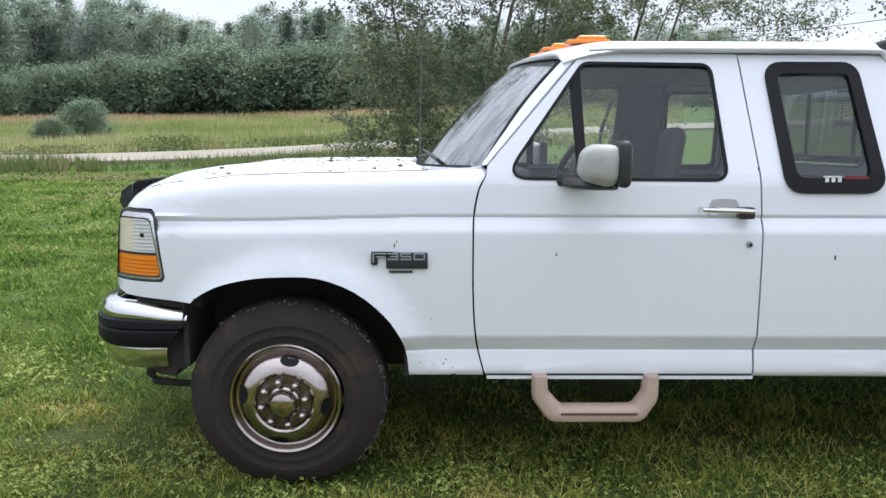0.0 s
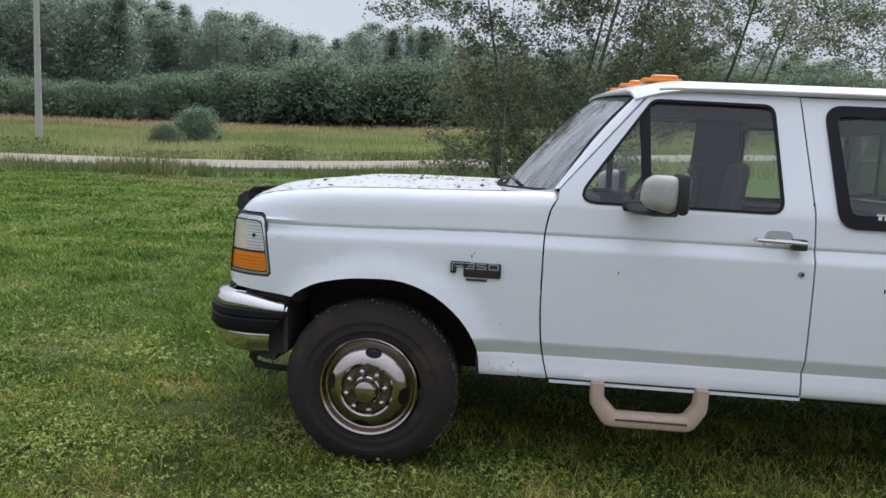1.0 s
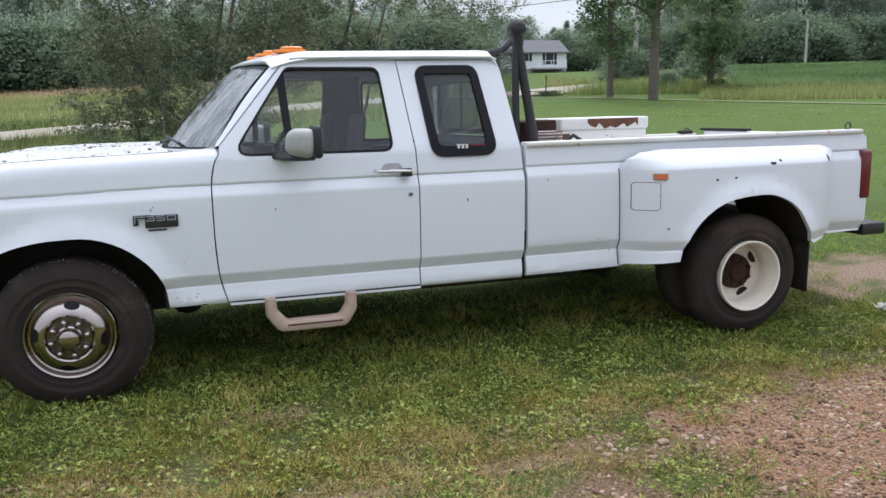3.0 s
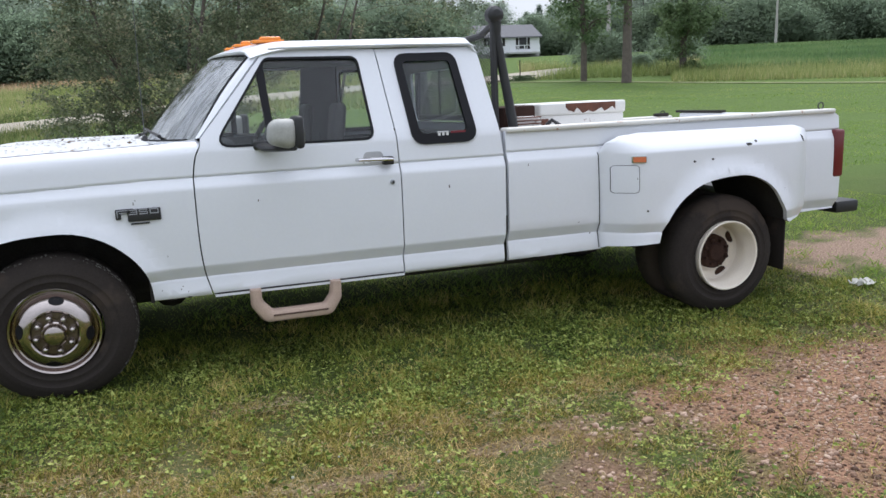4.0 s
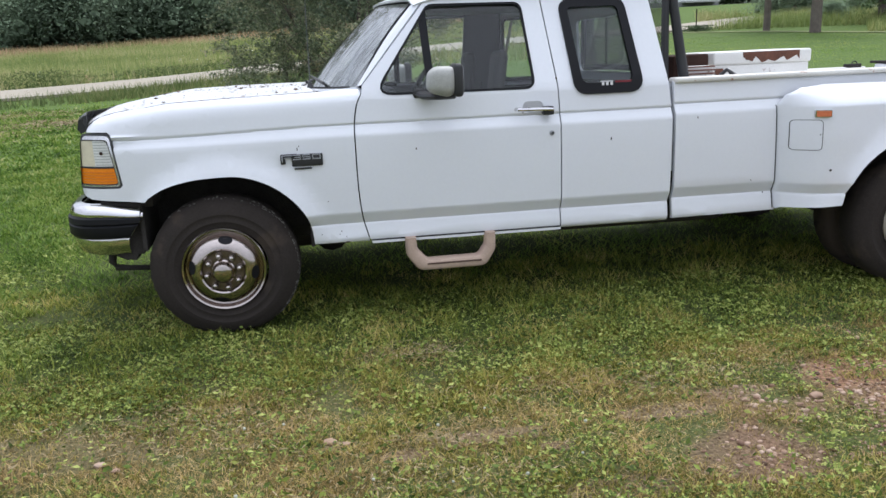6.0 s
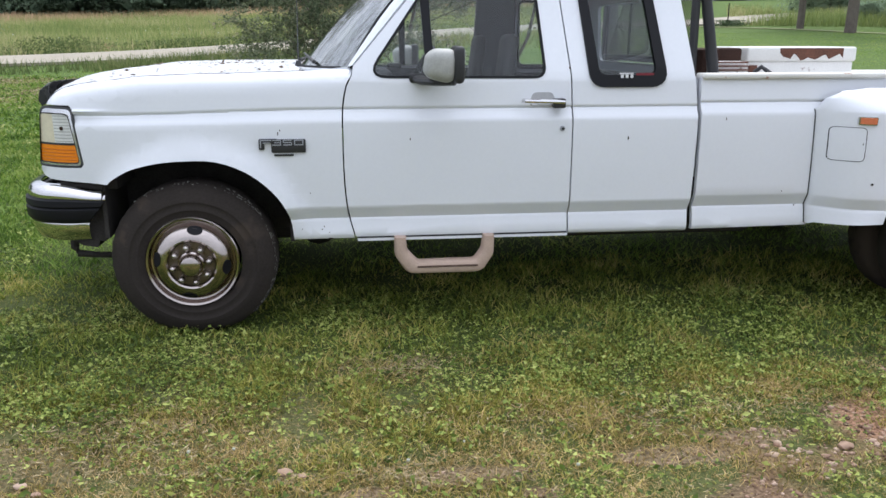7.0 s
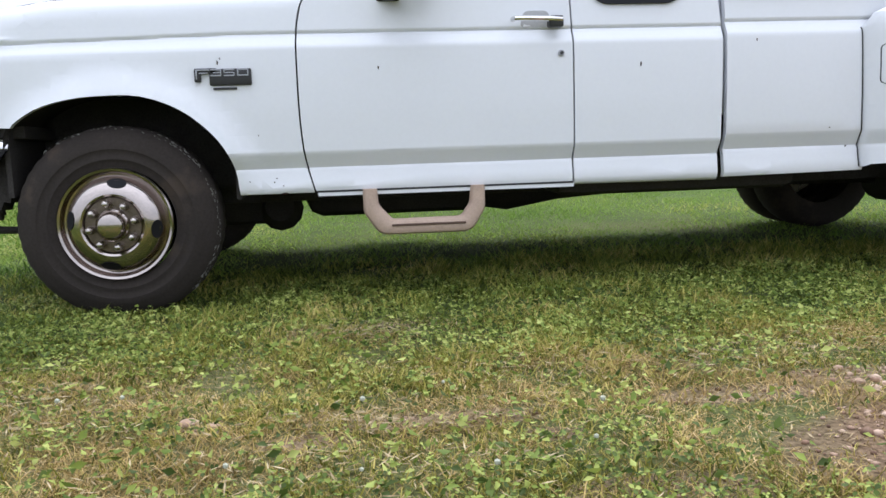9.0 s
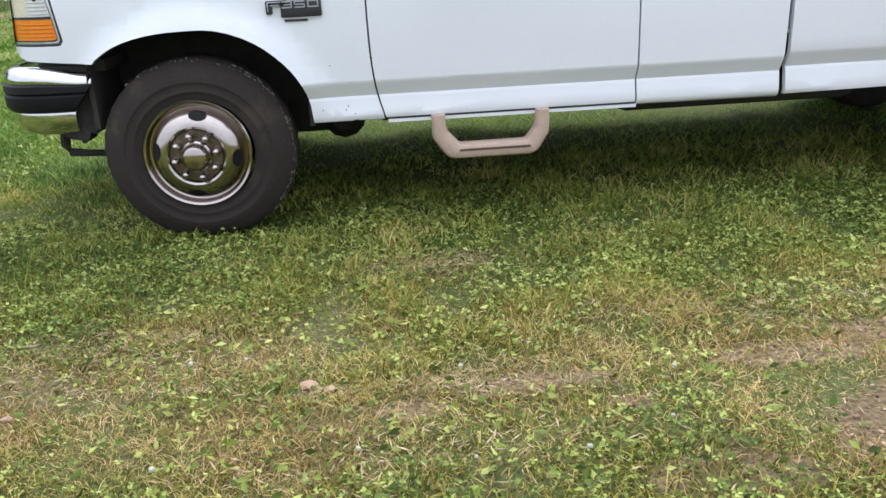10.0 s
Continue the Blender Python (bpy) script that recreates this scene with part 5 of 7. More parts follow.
# ---- mirrors, badge, antenna ----
for far in (False, True):
    yy = (lambda y: 2 - y) if far else (lambda y: y)
    owner = door_far if far else door_near
    mb = bmesh.new()
    tube(mb, [(1.10, yy(0.06), 1.235), (1.11, yy(-0.03), 1.225), (1.17, yy(-0.10), 1.222), (1.24, yy(-0.14), 1.225)], [0.03, 0.028, 0.026, 0.026], 10, squash=(1.5, 0.7))
    box(mb, (1.1, yy(0.045), 1.235), (0.1, 0.04, 0.05), 0.015)
    arm = part("mirror_arm", mb, M["black"], owner, "black mirror arm")
    mb = bmesh.new()
    box(mb, (1.178, yy(-0.145), 1.300), (0.15, 0.165, 0.15), 0.05, Matrix.Rotation(radians(6 if not far else -6), 4, "Y"), 5)
    for v_ in mb.verts:
        # the shell narrows towards its front
        k = 1 - 0.16 * soft(1.2, 1.1, v_.co.x)
        v_.co.z = 1.296 + (v_.co.z - 1.296) * k
        v_.co.y = yy(-0.145) + (v_.co.y - yy(-0.145)) * k
    head = part("mirror_head", mb, M["mirror_grey"], arm, "scuffed grey mirror shell")
    mb = bmesh.new()
    box(mb, (1.255, yy(-0.142), 1.302), (0.048, 0.185, 0.166), 0.022, None, 3)
    part("mirror_rim", mb, M["black"], arm)
    mb = bmesh.new()
    box(mb, (1.2785, yy(-0.142), 1.302), (0.003, 0.14, 0.125), 0.001)
    part("mirror_glass", mb, M["mirror_glass"], arm)

bb = bmesh.new()
box(bb, (0.478, -0.011, 0.9285), (0.160, 0.014, 0.064), 0.006)
box(bb, (0.385, -0.011, 0.952), (0.085, 0.014, 0.022), 0.004)
box(bb, (0.354, -0.011, 0.936), (0.026, 0.014, 0.05), 0.005)
badge = part("fender_badge", bb, M["black"], fender_near, "dark model badge with silver outlines")


def badge_bar(boxes):
    bb = bmesh.new()
    for x, z, w_, h_ in boxes:
        box(bb, (x, -0.0185, z), (w_, 0.003, h_), 0.0008)
    part("badge_bar", bb, M["badge_light"], badge)


badge_bar([(0.374, 0.956, 0.052, 0.005), (0.35, 0.938, 0.005, 0.034), (0.378, 0.944, 0.036, 0.004)])
badge_bar([(0.424, 0.956, 0.04, 0.005), (0.428, 0.945, 0.03, 0.004), (0.424, 0.934, 0.04, 0.005), (0.4425, 0.945, 0.004, 0.024)])
badge_bar([(0.474, 0.956, 0.04, 0.005), (0.474, 0.945, 0.034, 0.004), (0.474, 0.934, 0.04, 0.005), (0.4555, 0.9505, 0.004, 0.012), (0.4925, 0.9395, 0.004, 0.012)])
badge_bar([(0.526, 0.956, 0.042, 0.005), (0.526, 0.934, 0.042, 0.005), (0.507, 0.945, 0.005, 0.024), (0.545, 0.945, 0.005, 0.024)])
bb = bmesh.new()
box(bb, (0.455, -0.007, 0.885), (0.09, 0.01, 0.009), 0.002)
part("badge_underline", bb, M["black"], fender_near)
ab = bmesh.new()
tube(ab, [(0.52, 0.40, 1.28), (0.52, 0.40, 1.31)], [0.02, 0.010], 10)
antenna = part("antenna_base", ab, M["black"], truck, "black antenna base")
ab = bmesh.new()
tube(ab, [(0.52, 0.40, 1.30), (0.524, 0.405, 1.6), (0.535, 0.41, 2.15)], [0.0022, 0.0018, 0.0014], 6)
part("antenna_mast", ab, M["cabin"], antenna, "thin whip antenna")
for y0, y1 in ((0.45, 1.05), (1.1, 1.65)):
    ab = bmesh.new()
    p0, p1 = Vector(shield_f(0.02, (y0 - 0.115) / 1.77)), Vector(shield_f(0.1, (y1 - 0.115) / 1.77))
    off = Vector((-0.02, 0, 0.02))
    tube(ab, [tuple(p0 + off), tuple(p0.lerp(p1, 0.5) + off), tuple(p1 + off)], [0.010, 0.008, 0.005], 6)
    part("wiper", ab, M["black"], truck, "black wiper on the windshield")

# ---- wheels ----
part = plain_part

def tyre(x, y0, y1, z, r, side, parent):
    """A tyre between y0 (outer face) and y1."""
    w = abs(y1 - y0)
    prof = [(0.222, 0.0), (0.235, -0.005), (0.252, -0.009), (0.256, -0.013), (0.262, -0.013), (0.266, -0.010), (0.292, -0.011), (0.296, -0.014), (0.318, -0.011), (0.324, -0.006), (0.345, 0.002), (0.366, 0.018), (0.378, 0.034), (0.386, 0.05), (0.388, w / 2), (0.386, w - 0.05), (0.378, w - 0.034), (0.366, w - 0.018), (0.345, w - 0.002), (0.31, w + 0.01), (0.27, w + 0.012), (0.222, w)]
    bm = bmesh.new()
    spin(bm, [(a * r / 0.388, b) for a, b in prof], 120, (x, y0, z), side)
    # tread blocks: the shoulder rings dip at every other step
    cx, cz = x, z
    for v in bm.verts:
        rad = math.hypot(v.co.x - cx, v.co.z - cz)
        if rad > 0.36:
            k = int(round(math.atan2(v.co.z - cz, v.co.x - cx) / (2 * math.pi / 120)))
            if k % 3 == 0:
                f_ = (rad - 0.003) / rad
                v.co.x, v.co.z = cx + (v.co.x - cx) * f_, cz + (v.co.z - cz) * f_
    # a loaded tyre stands wider than it is high
    for v in bm.verts:
        v.co.x = cx + (v.co.x - cx) * 1.022
        if v.co.z > cz:
            v.co.z = cz + (v.co.z - cz) * 0.985
    # the tyre flattens where it bears on the ground
    for v in bm.verts:
        if v.co.z < 0.004:
            v.co.z = 0.004 + (v.co.z - 0.004) * 0.1
    return part("tyre", bm, M["rubber"], parent, "worn black tyre with a dusty sidewall", 40)


def front_wheel(side):
    """side 1: near side, wheel faces -y."""
    y = 0.0 if side == 1 else 2.0
    z = 0.375
    hub = bmesh.new()
    prof = [(0.212, 0.05), (0.219, 0.01), (0.222, -0.006), (0.217, -0.012), (0.208, -0.008), (0.203, 0.008), (0.198, 0.02), (0.192, 0.022), (0.187, 0.012), (0.181, -0.004), (0.172, -0.018), (0.160, -0.030), (0.147, -0.039), (0.133, -0.045), (0.121, -0.047), (0.113, -0.043), (0.1085, -0.036)]
    spin(hub, prof, 64, (0, y, z), side)
    w = part("front_wheel", hub, M["steel"], truck, "polished steel wheel with lug nuts", 30)
    tyre(0.004, y + side * 0.012, y + side * 0.232, z, 0.388, side, w)
    cb = bmesh.new()
    spin(cb, [(0.1088, -0.037), (0.106, -0.032), (0.05, -0.032)], 32, (0, y, z), side)
    part("hub_recess", cb, M["steel_dark"], w)
    cb = bmesh.new()
    spin(cb, [(0.064, -0.033), (0.063, -0.052), (0.058, -0.058), (0.054, -0.056), (0.052, -0.074), (0.045, -0.086), (0.034, -0.091), (0.0, -0.094)], 32, (0, y, z), side)
    part("centre_cap", cb, M["steel"], w)
    for k in range(8):
        a = 2 * math.pi * (k + 0.25) / 8
        nb = bmesh.new()
        spin(nb, [(0.017, -0.033), (0.0165, -0.045), (0.0155, -0.062), (0.0115, -0.073), (0.005, -0.078), (0.0, -0.079)], 12, (math.cos(a) * 0.086, y, z + math.sin(a) * 0.086), side)
        part("lug_nut", nb, M["steel_nut"], w)
    for k, a in enumerate((1.43, 3.0, 4.57, -0.14)):
        ob_ = bmesh.new()
        c = Vector((math.cos(a) * 0.163, y - side * 0.0275, z + math.sin(a) * 0.163))
        tx, tz = -math.sin(a), math.cos(a)
        ring = []
        for rr, push in ((1.12, 0.004), (1.06, -0.0035), (0.97, -0.003), (0.85, -0.0015), (0.0, -0.001)):
            if rr == 0:
                ring.append([ob_.verts.new(c + Vector((0, side * push, 0)))] * 16)
                continue
            row = []
            for t in range(16):
                u, q = math.cos(2 * math.pi * t / 16) * 0.034 * rr, math.sin(2 * math.pi * t / 16) * 0.0165 * rr
                # follows the dome of the wheel's disc
                rad = math.hypot(0.163 + q, u)
                dome = float(np.interp(rad, (0.121, 0.133, 0.147, 0.160, 0.172, 0.181, 0.187), (-0.047, -0.045, -0.039, -0.030, -0.018, -0.004, 0.012)))
                row.append(ob_.verts.new(Vector((c.x + tx * u + math.cos(a) * q, y + side * (dome + push), c.z + tz * u + math.sin(a) * q))))
            ring.append(row)
        for r0, r1 in zip(ring, ring[1:]):
            for t in range(16):
                vs = [r0[t], r0[(t + 1) % 16], r1[(t + 1) % 16], r1[t]]
                vs = [v for i, v in enumerate(vs) if v not in vs[:i]]
                ob_.faces.new(vs)
        part("hand_hole", ob_, M["seal"], w)
    sm = bmesh.new()
    g_ = random.Random(4)
    for _ in range(150):
        a = g_.choice((g_.uniform(-0.85, 1.1), g_.uniform(-0.85, 2.3)))
        rr = g_.choice((0.379, 0.383, 0.386, 0.376)) + g_.uniform(-0.002, 0.002)
        yy_ = y + side * (0.012 + float(np.interp(rr, (0.366, 0.378, 0.386, 0.39), (0.018, 0.034, 0.05, 0.06))) - 0.003)
        la, lr = g_.uniform(0.008, 0.05), g_.uniform(0.0008, 0.0042)
        vs = [sm.verts.new((math.cos(a + da) * (rr + dr) * 1.022, yy_, z + math.sin(a + da) * (rr + dr) * (0.985 if a > 0 else 1.0))) for da, dr in ((0, 0), (la * 0.4, -lr * 0.3), (la, lr * 0.3), (la * 0.8, lr), (la * 0.3, lr * 1.2))]
        sm.faces.new(vs)
    tagged(part("scuff_marks", sm, M["scuff"], w), kind="stuff")
    bk = bmesh.new()
    spin(bk, [(0, 0.08), (0.21, 0.08), (0.21, 0.2), (0, 0.2)], 32, (0, y, z), side)
    part("brake_drum", bk, M["under"], w)


front_wheel(1)
front_wheel(-1)


def rear_wheel(side):
    y = -0.185 if side == 1 else 2.185
    x, z = 3.908, 0.386
    hub = bmesh.new()
    spin(hub, [(0.214, 0.05), (0.22, 0.008), (0.222, -0.006), (0.216, -0.012), (0.207, -0.006), (0.200, 0.02), (0.195, 0.05), (0.190, 0.058), (0.187, 0.10), (0.184, 0.15), (0.172, 0.168), (0.14, 0.172), (0.10, 0.172)], 64, (x, y, z), side)
    w = part("rear_wheel", hub, M["wheel_white"], truck, "dished white painted steel wheel with rust", 30)
    tyre(x, y + side * 0.026, y + side * 0.235, z, 0.382, side, w)
    tyre(x, y + side * 0.29, y + side * 0.50, z, 0.382, side, w)
    cb = bmesh.new()
    spin(cb, [(0.112, 0.172), (0.108, 0.135), (0.10, 0.125), (0.062, 0.122), (0.058, 0.108), (0.05, 0.1), (0, 0.098)], 24, (x, y, z), side)
    part("wheel_hub", cb, M["rust_dark"], w, "dark rusty axle hub")
    for k in range(8):
        a = 2 * math.pi * (k + 0.5) / 8
        nb = bmesh.new()
        spin(nb, [(0.013, 0.128), (0.013, 0.108), (0.008, 0.102), (0, 0.1)], 8, (x + math.cos(a) * 0.084, y, z + math.sin(a) * 0.084), side)
        part("lug_nut", nb, M["rust_dark"], w)
    for a in (0.52, 2.1, 3.67, 5.2):
        hb_ = bmesh.new()
        c = Vector((x + math.cos(a) * 0.16, y + side * 0.166, z + math.sin(a) * 0.16))
        tx, tz = -math.sin(a), math.cos(a)
        ring = [hb_.verts.new(c + Vector((tx * math.cos(t) * 0.042 + math.cos(a) * math.sin(t) * 0.025, 0, tz * math.cos(t) * 0.042 + math.sin(a) * math.sin(t) * 0.025))) for t in np.linspace(0, 2 * math.pi, 17)[:-1]]
        low = [hb_.verts.new(v.co + Vector((0, side * 0.012, 0))) for v in ring]
        hb_.faces.new(ring)
        for t in range(16):
            hb_.faces.new((ring[t], ring[(t + 1) % 16], low[(t + 1) % 16], low[t]))
        part("hand_hole", hb_, M["rust_dark"], w)


rear_wheel(1)
rear_wheel(-1)

# ---- underbody ----
for y in (0.58, 1.42):
    ub = bmesh.new()
    box(ub, (2.2, y, 0.47), (5.2, 0.07, 0.15), 0.01)
    part("frame_rail", ub, M["under"], truck)
ub = bmesh.new()
tube(ub, [(0.02, 0.25, 0.36), (0.02, 0.6, 0.33), (0.02, 1.0, 0.31), (0.02, 1.4, 0.33), (0.02, 1.75, 0.36)], 0.045, 10)
part("front_axle", ub, M["under"], truck)
ub = bmesh.new()
tube(ub, [(3.937, 0.2, 0.375), (3.937, 0.8, 0.375), (3.937, 0.9, 0.36), (3.937, 1.1, 0.36), (3.937, 1.2, 0.375), (3.937, 1.8, 0.375)], [0.05, 0.05, 0.13, 0.13, 0.05, 0.05], 14)
part("rear_axle", ub, M["under"], truck)
ub = bmesh.new()
box(ub, (0.30, 1.0, 0.42), (0.62, 0.5, 0.30), 0.06)
tube(ub, [(0.58, 0.7, 0.36), (0.58, 0.78, 0.345), (0.58, 0.95, 0.35)], [0.07, 0.11, 0.08], 12)
part("engine_sump", ub, M["under"], truck)
ub = bmesh.new()
box(ub, (1.15, 1.0, 0.42), (0.9, 0.42, 0.26), 0.08)
part("gearbox", ub, M["under"], truck)
ub = bmesh.new()
tube(ub, [(0.8, 1.3, 0.37), (1.5, 1.32, 0.34), (1.8, 1.32, 0.33), (2.1, 1.32, 0.34), (3.2, 1.3, 0.40)], [0.04, 0.05, 0.09, 0.05, 0.04], 12)
part("exhaust_pipe", ub, M["under"], truck)
ub = bmesh.new()
tube(ub, [(1.6, 1.0, 0.42), (2.7, 1.0, 0.40), (3.85, 1.0, 0.38)], 0.045, 10)
part("drive_shaft", ub, M["under"], truck)
ub = bmesh.new()
box(ub, (2.35, 0.36, 0.48), (1.1, 0.42, 0.16), 0.05)
part("fuel_tank", ub, M["under"], truck)
for y in (0.14, 1.86):
    ub = bmesh.new()
    rows_a = []
    s = 1 if y < 1 else -1
    for (x, z) in smooth_line([(-0.40, 0.66), (-0.38, 0.76), (-0.27, 0.84), (-0.13, 0.88), (0.0, 0.89), (0.14, 0.88), (0.28, 0.82), (0.39, 0.73), (0.46, 0.63), (0.49, 0.5)], 3):
        rows_a.append([ub.verts.new((x, y - s * 0.12 + s * t, z)) for t in (0.0, 0.2, 0.42)])
    for a, b in zip(rows_a, rows_a[1:]):
        for k in range(2):
            ub.faces.new((a[k], a[k + 1], b[k + 1], b[k]))
    box(ub, (0.05, y + s * 0.32, 0.68), (0.9, 0.03, 0.4))
    box(ub, (-0.395, y + s * 0.12, 0.64), (0.02, 0.42, 0.3))
    box(ub, (0.475, y + s * 0.12, 0.55), (0.02, 0.42, 0.2))
    part("wheel_well", ub, M["under"], truck)
for s in (1, -1):
    y = -0.16 if s == 1 else 2.16
    ub = bmesh.new()
    rows_a = []
    for (x, z) in smooth_line([(3.385, 0.52), (3.42, 0.66), (3.51, 0.785), (3.66, 0.88), (3.86, 0.915), (4.03, 0.905), (4.19, 0.83), (4.28, 0.71), (4.345, 0.575)], 3):
        rows_a.append([ub.verts.new((x, y + s * t, z)) for t in (-0.042, 0.3, 0.62)])
    for a, b in zip(rows_a, rows_a[1:]):
        for k in range(2):
            ub.faces.new((a[k], a[k + 1], b[k + 1], b[k]))
    part("rear_wheel_well", ub, M["under"], truck)
    ub = bmesh.new()
    box(ub, (4.385, y + s * 0.24, 0.40), (0.012, 0.44, 0.34), 0.004)
    part("mud_flap", ub, M["rubber"], truck, "black mud flap")



def part(name, bm, material, parent=None, label="", sharp=35, lean=BODY_LEAN):
    return plain_part(name, bm, material, parent, label, sharp, lean)


# ---- step below the door ----
for far in (False, True):
    yy = (lambda y: 2 - y) if far else (lambda y: y)
    out_s = rounded([(0.968, 0.475, 0), (0.968, 0.38, 0.06), (1.03, 0.286, 0.07), (1.405, 0.286, 0.07), (1.462, 0.38, 0.06), (1.462, 0.475, 0)], 6)
    in_s = rounded([(1.026, 0.475, 0), (1.03, 0.41, 0.05), (1.085, 0.350, 0.03), (1.365, 0.352, 0.03), (1.402, 0.405, 0.05), (1.408, 0.475, 0)], 6)
    sb = bmesh.new()
    rings = []
    for (xa, za), (xb, zb) in zip(out_s, in_s):
        row = []
        for k in range(14):
            t_ = 2 * math.pi * k / 14
            ca, sa = math.cos(t_), math.sin(t_)
            ca, sa = math.copysign(abs(ca) ** 0.6, ca), math.copysign(abs(sa) ** 0.6, sa)
            row.append(sb.verts.new(((xa + xb) / 2 + (xb - xa) / 2 * ca, yy(0.005 - 0.05 * sa), (za + zb) / 2 + (zb - za) / 2 * ca)))
        rings.append(row)
    for r0, r1 in zip(rings, rings[1:]):
        for k in range(14):
            sb.faces.new((r0[k], r0[(k + 1) % 14], r1[(k + 1) % 14], r1[k]))
    sb.faces.new(rings[0])
    sb.faces.new(rings[-1][::-1])
    stepo = part("side_step", sb, M["step"], truck, "faded tan plastic side step")
    sb = bmesh.new()
    box(sb, (1.228, yy(-0.046), 0.327), (0.30, 0.008, 0.009), 0.003)
    part("step_groove", sb, M["step_dark"], stepo)

# ---- cargo bed ----
cb = bmesh.new()
box(cb, (3.7, 1.0, 0.94), (2.42, 1.8, 0.03), 0.005)
bed_floor = part("bed_floor", cb, M["rail"], truck)
for k in range(12):
    cb = bmesh.new()
    box(cb, (3.7, 0.2 + 0.145 * k, 0.96), (2.4, 0.05, 0.014), 0.004)
    part("floor_rib", cb, M["rail"], bed_floor)
for y, s in ((0.09, 1), (1.91, -1)):
    cb = bmesh.new()
    dz = -0.055 if s < 0 else 0.0
    box(cb, (3.71, y, 1.08 + dz), (2.42, 0.02, 0.29), 0.005)
    part("inner_bed_wall", cb, M["paint"], truck)
    cb = bmesh.new()
    box(cb, (3.70, y - s * 0.02, 1.236 + dz), (2.41, 0.11, 0.03), 0.012, None, 3)
    rail = part("bed_rail", cb, M["rail"], truck, "worn white bed rail with rust")
    for x in (2.95, 4.83):
        cb = bmesh.new()
        pts = [(x + 0.022 * math.cos(t), y - s * 0.01, 1.272 + dz + 0.022 * math.sin(t)) for t in np.linspace(-1.2, 4.4, 14)]
        tube(cb, pts, 0.005, 6)
        part("tie_ring", cb, M["black"], rail) if x > 4 or s < 0 else cb.free()
cb = bmesh.new()
box(cb, (2.515, 1.0, 0.98), (0.03, 1.86, 0.5), 0.008)
part("bed_front_wall", cb, M["paint"], truck)
cb = bmesh.new()
box(cb, (4.945, 1.0, 0.94), (0.05, 1.62, 0.56), 0.02)
part("tailgate", cb, M["paint"], truck)
for s in (0, 1):
    yy = (lambda y: 2 - y) if s else (lambda y: y)
    cb = bmesh.new()
    box(cb, (4.925, yy(0.07), 0.952), (0.085, 0.17, 0.32), 0.018, None, 3)
    part("tail_lamp", cb, M["red"], truck, "dark red tail lamp")
    fd = rounded([(3.130, 0.832, 0.02), (3.250, 0.832, 0.02), (3.250, 0.993, 0.02), (3.130, 0.993, 0.02)])
    flap = part("fuel_door", panel(fd, [], lambda x, z: flare_y(x, z) - 0.002, 0.03, (0.9, 0.95), 0.008, bool(s)), M["paint"], flare_far if s else flare_near, "white fuel filler door")
    part("fuel_door_gap", panel(ring_outline(fd, 0.0035), [ring_outline(fd, 0.0005)], lambda x, z: flare_y(x, z) - 0.0006, 0.03, (0.9, 0.95), 0.004, bool(s)), M["groove"], flap)
    mk = rounded([(3.214, 1.010, 0.005), (3.284, 1.010, 0.005), (3.284, 1.048, 0.005), (3.214, 1.048, 0.005)], 3)
    mkp = part("side_marker", panel(mk, [], lambda x, z: flare_y(x, 1.0) - 0.010, 0.05, (), 0.03, bool(s)), M["chrome"], flare_far if s else flare_near)
    mk2 = rounded([(3.219, 1.014, 0.004), (3.279, 1.014, 0.004), (3.279, 1.044, 0.004), (3.219, 1.044, 0.004)], 3)
    part("marker_lens", panel(mk2, [], lambda x, z: flare_y(x, 1.0) - 0.016, 0.05, (), 0.01, bool(s)), M["marker"], mkp, "faded orange marker lens")
cb = bmesh.new()
box(cb, (5.11, 1.0, 0.565), (0.2, 1.86, 0.085), 0.018)
rearb = part("rear_bumper", cb, M["black"], truck, "black step bumper")
for y in (0.35, 1.65):
    cb = bmesh.new()
    tube(cb, [(4.50, y - 0.2 if y < 1 else y + 0.2, 0.50), (4.8, y - 0.1 if y < 1 else y + 0.1, 0.53), (5.05, y, 0.56)], 0.03, 8)
    part("bumper_bracket", cb, M["under"], rearb)

part("panel_gap", panel([(3.095, 0.49), (3.0995, 0.49), (3.0855, 1.075), (3.081, 1.075)], [], lambda x, z: bed_y(x, z) - 0.0025, 0.1, CUTS, 0.003), M["groove"], flare_near)

# the far side of the bed hangs a little lower
for low_ob in (bed_far, flare_far):
    for vv in low_ob.data.vertices:
        if vv.co.z > 1.0:
            vv.co.z -= 0.06 if low_ob is bed_far else 0.12

# rack behind the cab
rk = bmesh.new()
tube(rk, [(2.522, 0.24, 1.23), (2.52, 0.245, 1.5), (2.52, 0.25, 1.75), (2.524, 0.25, 1.9)], 0.022, 10, squash=(1, 1))
rack = part("headache_rack", rk, M["black"], truck, "black pipe rack with mesh behind the cab")
rk = bmesh.new()
tube(rk, [(2.640, 0.24, 1.23), (2.602, 0.245, 1.45), (2.566, 0.25, 1.65), (2.536, 0.25, 1.82)], [0.03, 0.028, 0.027, 0.027], 12)
part("rack_post", rk, M["black"], rack)
rk = bmesh.new()
spin(rk, [(0, -0.05), (0.03, -0.046), (0.05, -0.028), (0.056, 0), (0.05, 0.028), (0.03, 0.046), (0, 0.05)], 18, (2.528, 0.25, 1.905))
tube(rk, [(2.538, 0.25, 1.80), (2.53, 0.25, 1.9)], [0.03, 0.042], 12)
part("rack_knob", rk, M["black"], rack)
rk = bmesh.new()
tube(rk, [(2.53, 1.76, 1.23), (2.528, 1.75, 1.9)], 0.024, 10)
tube(rk, [(2.60, 1.76, 1.23), (2.552, 1.75, 1.9)], 0.034, 10)
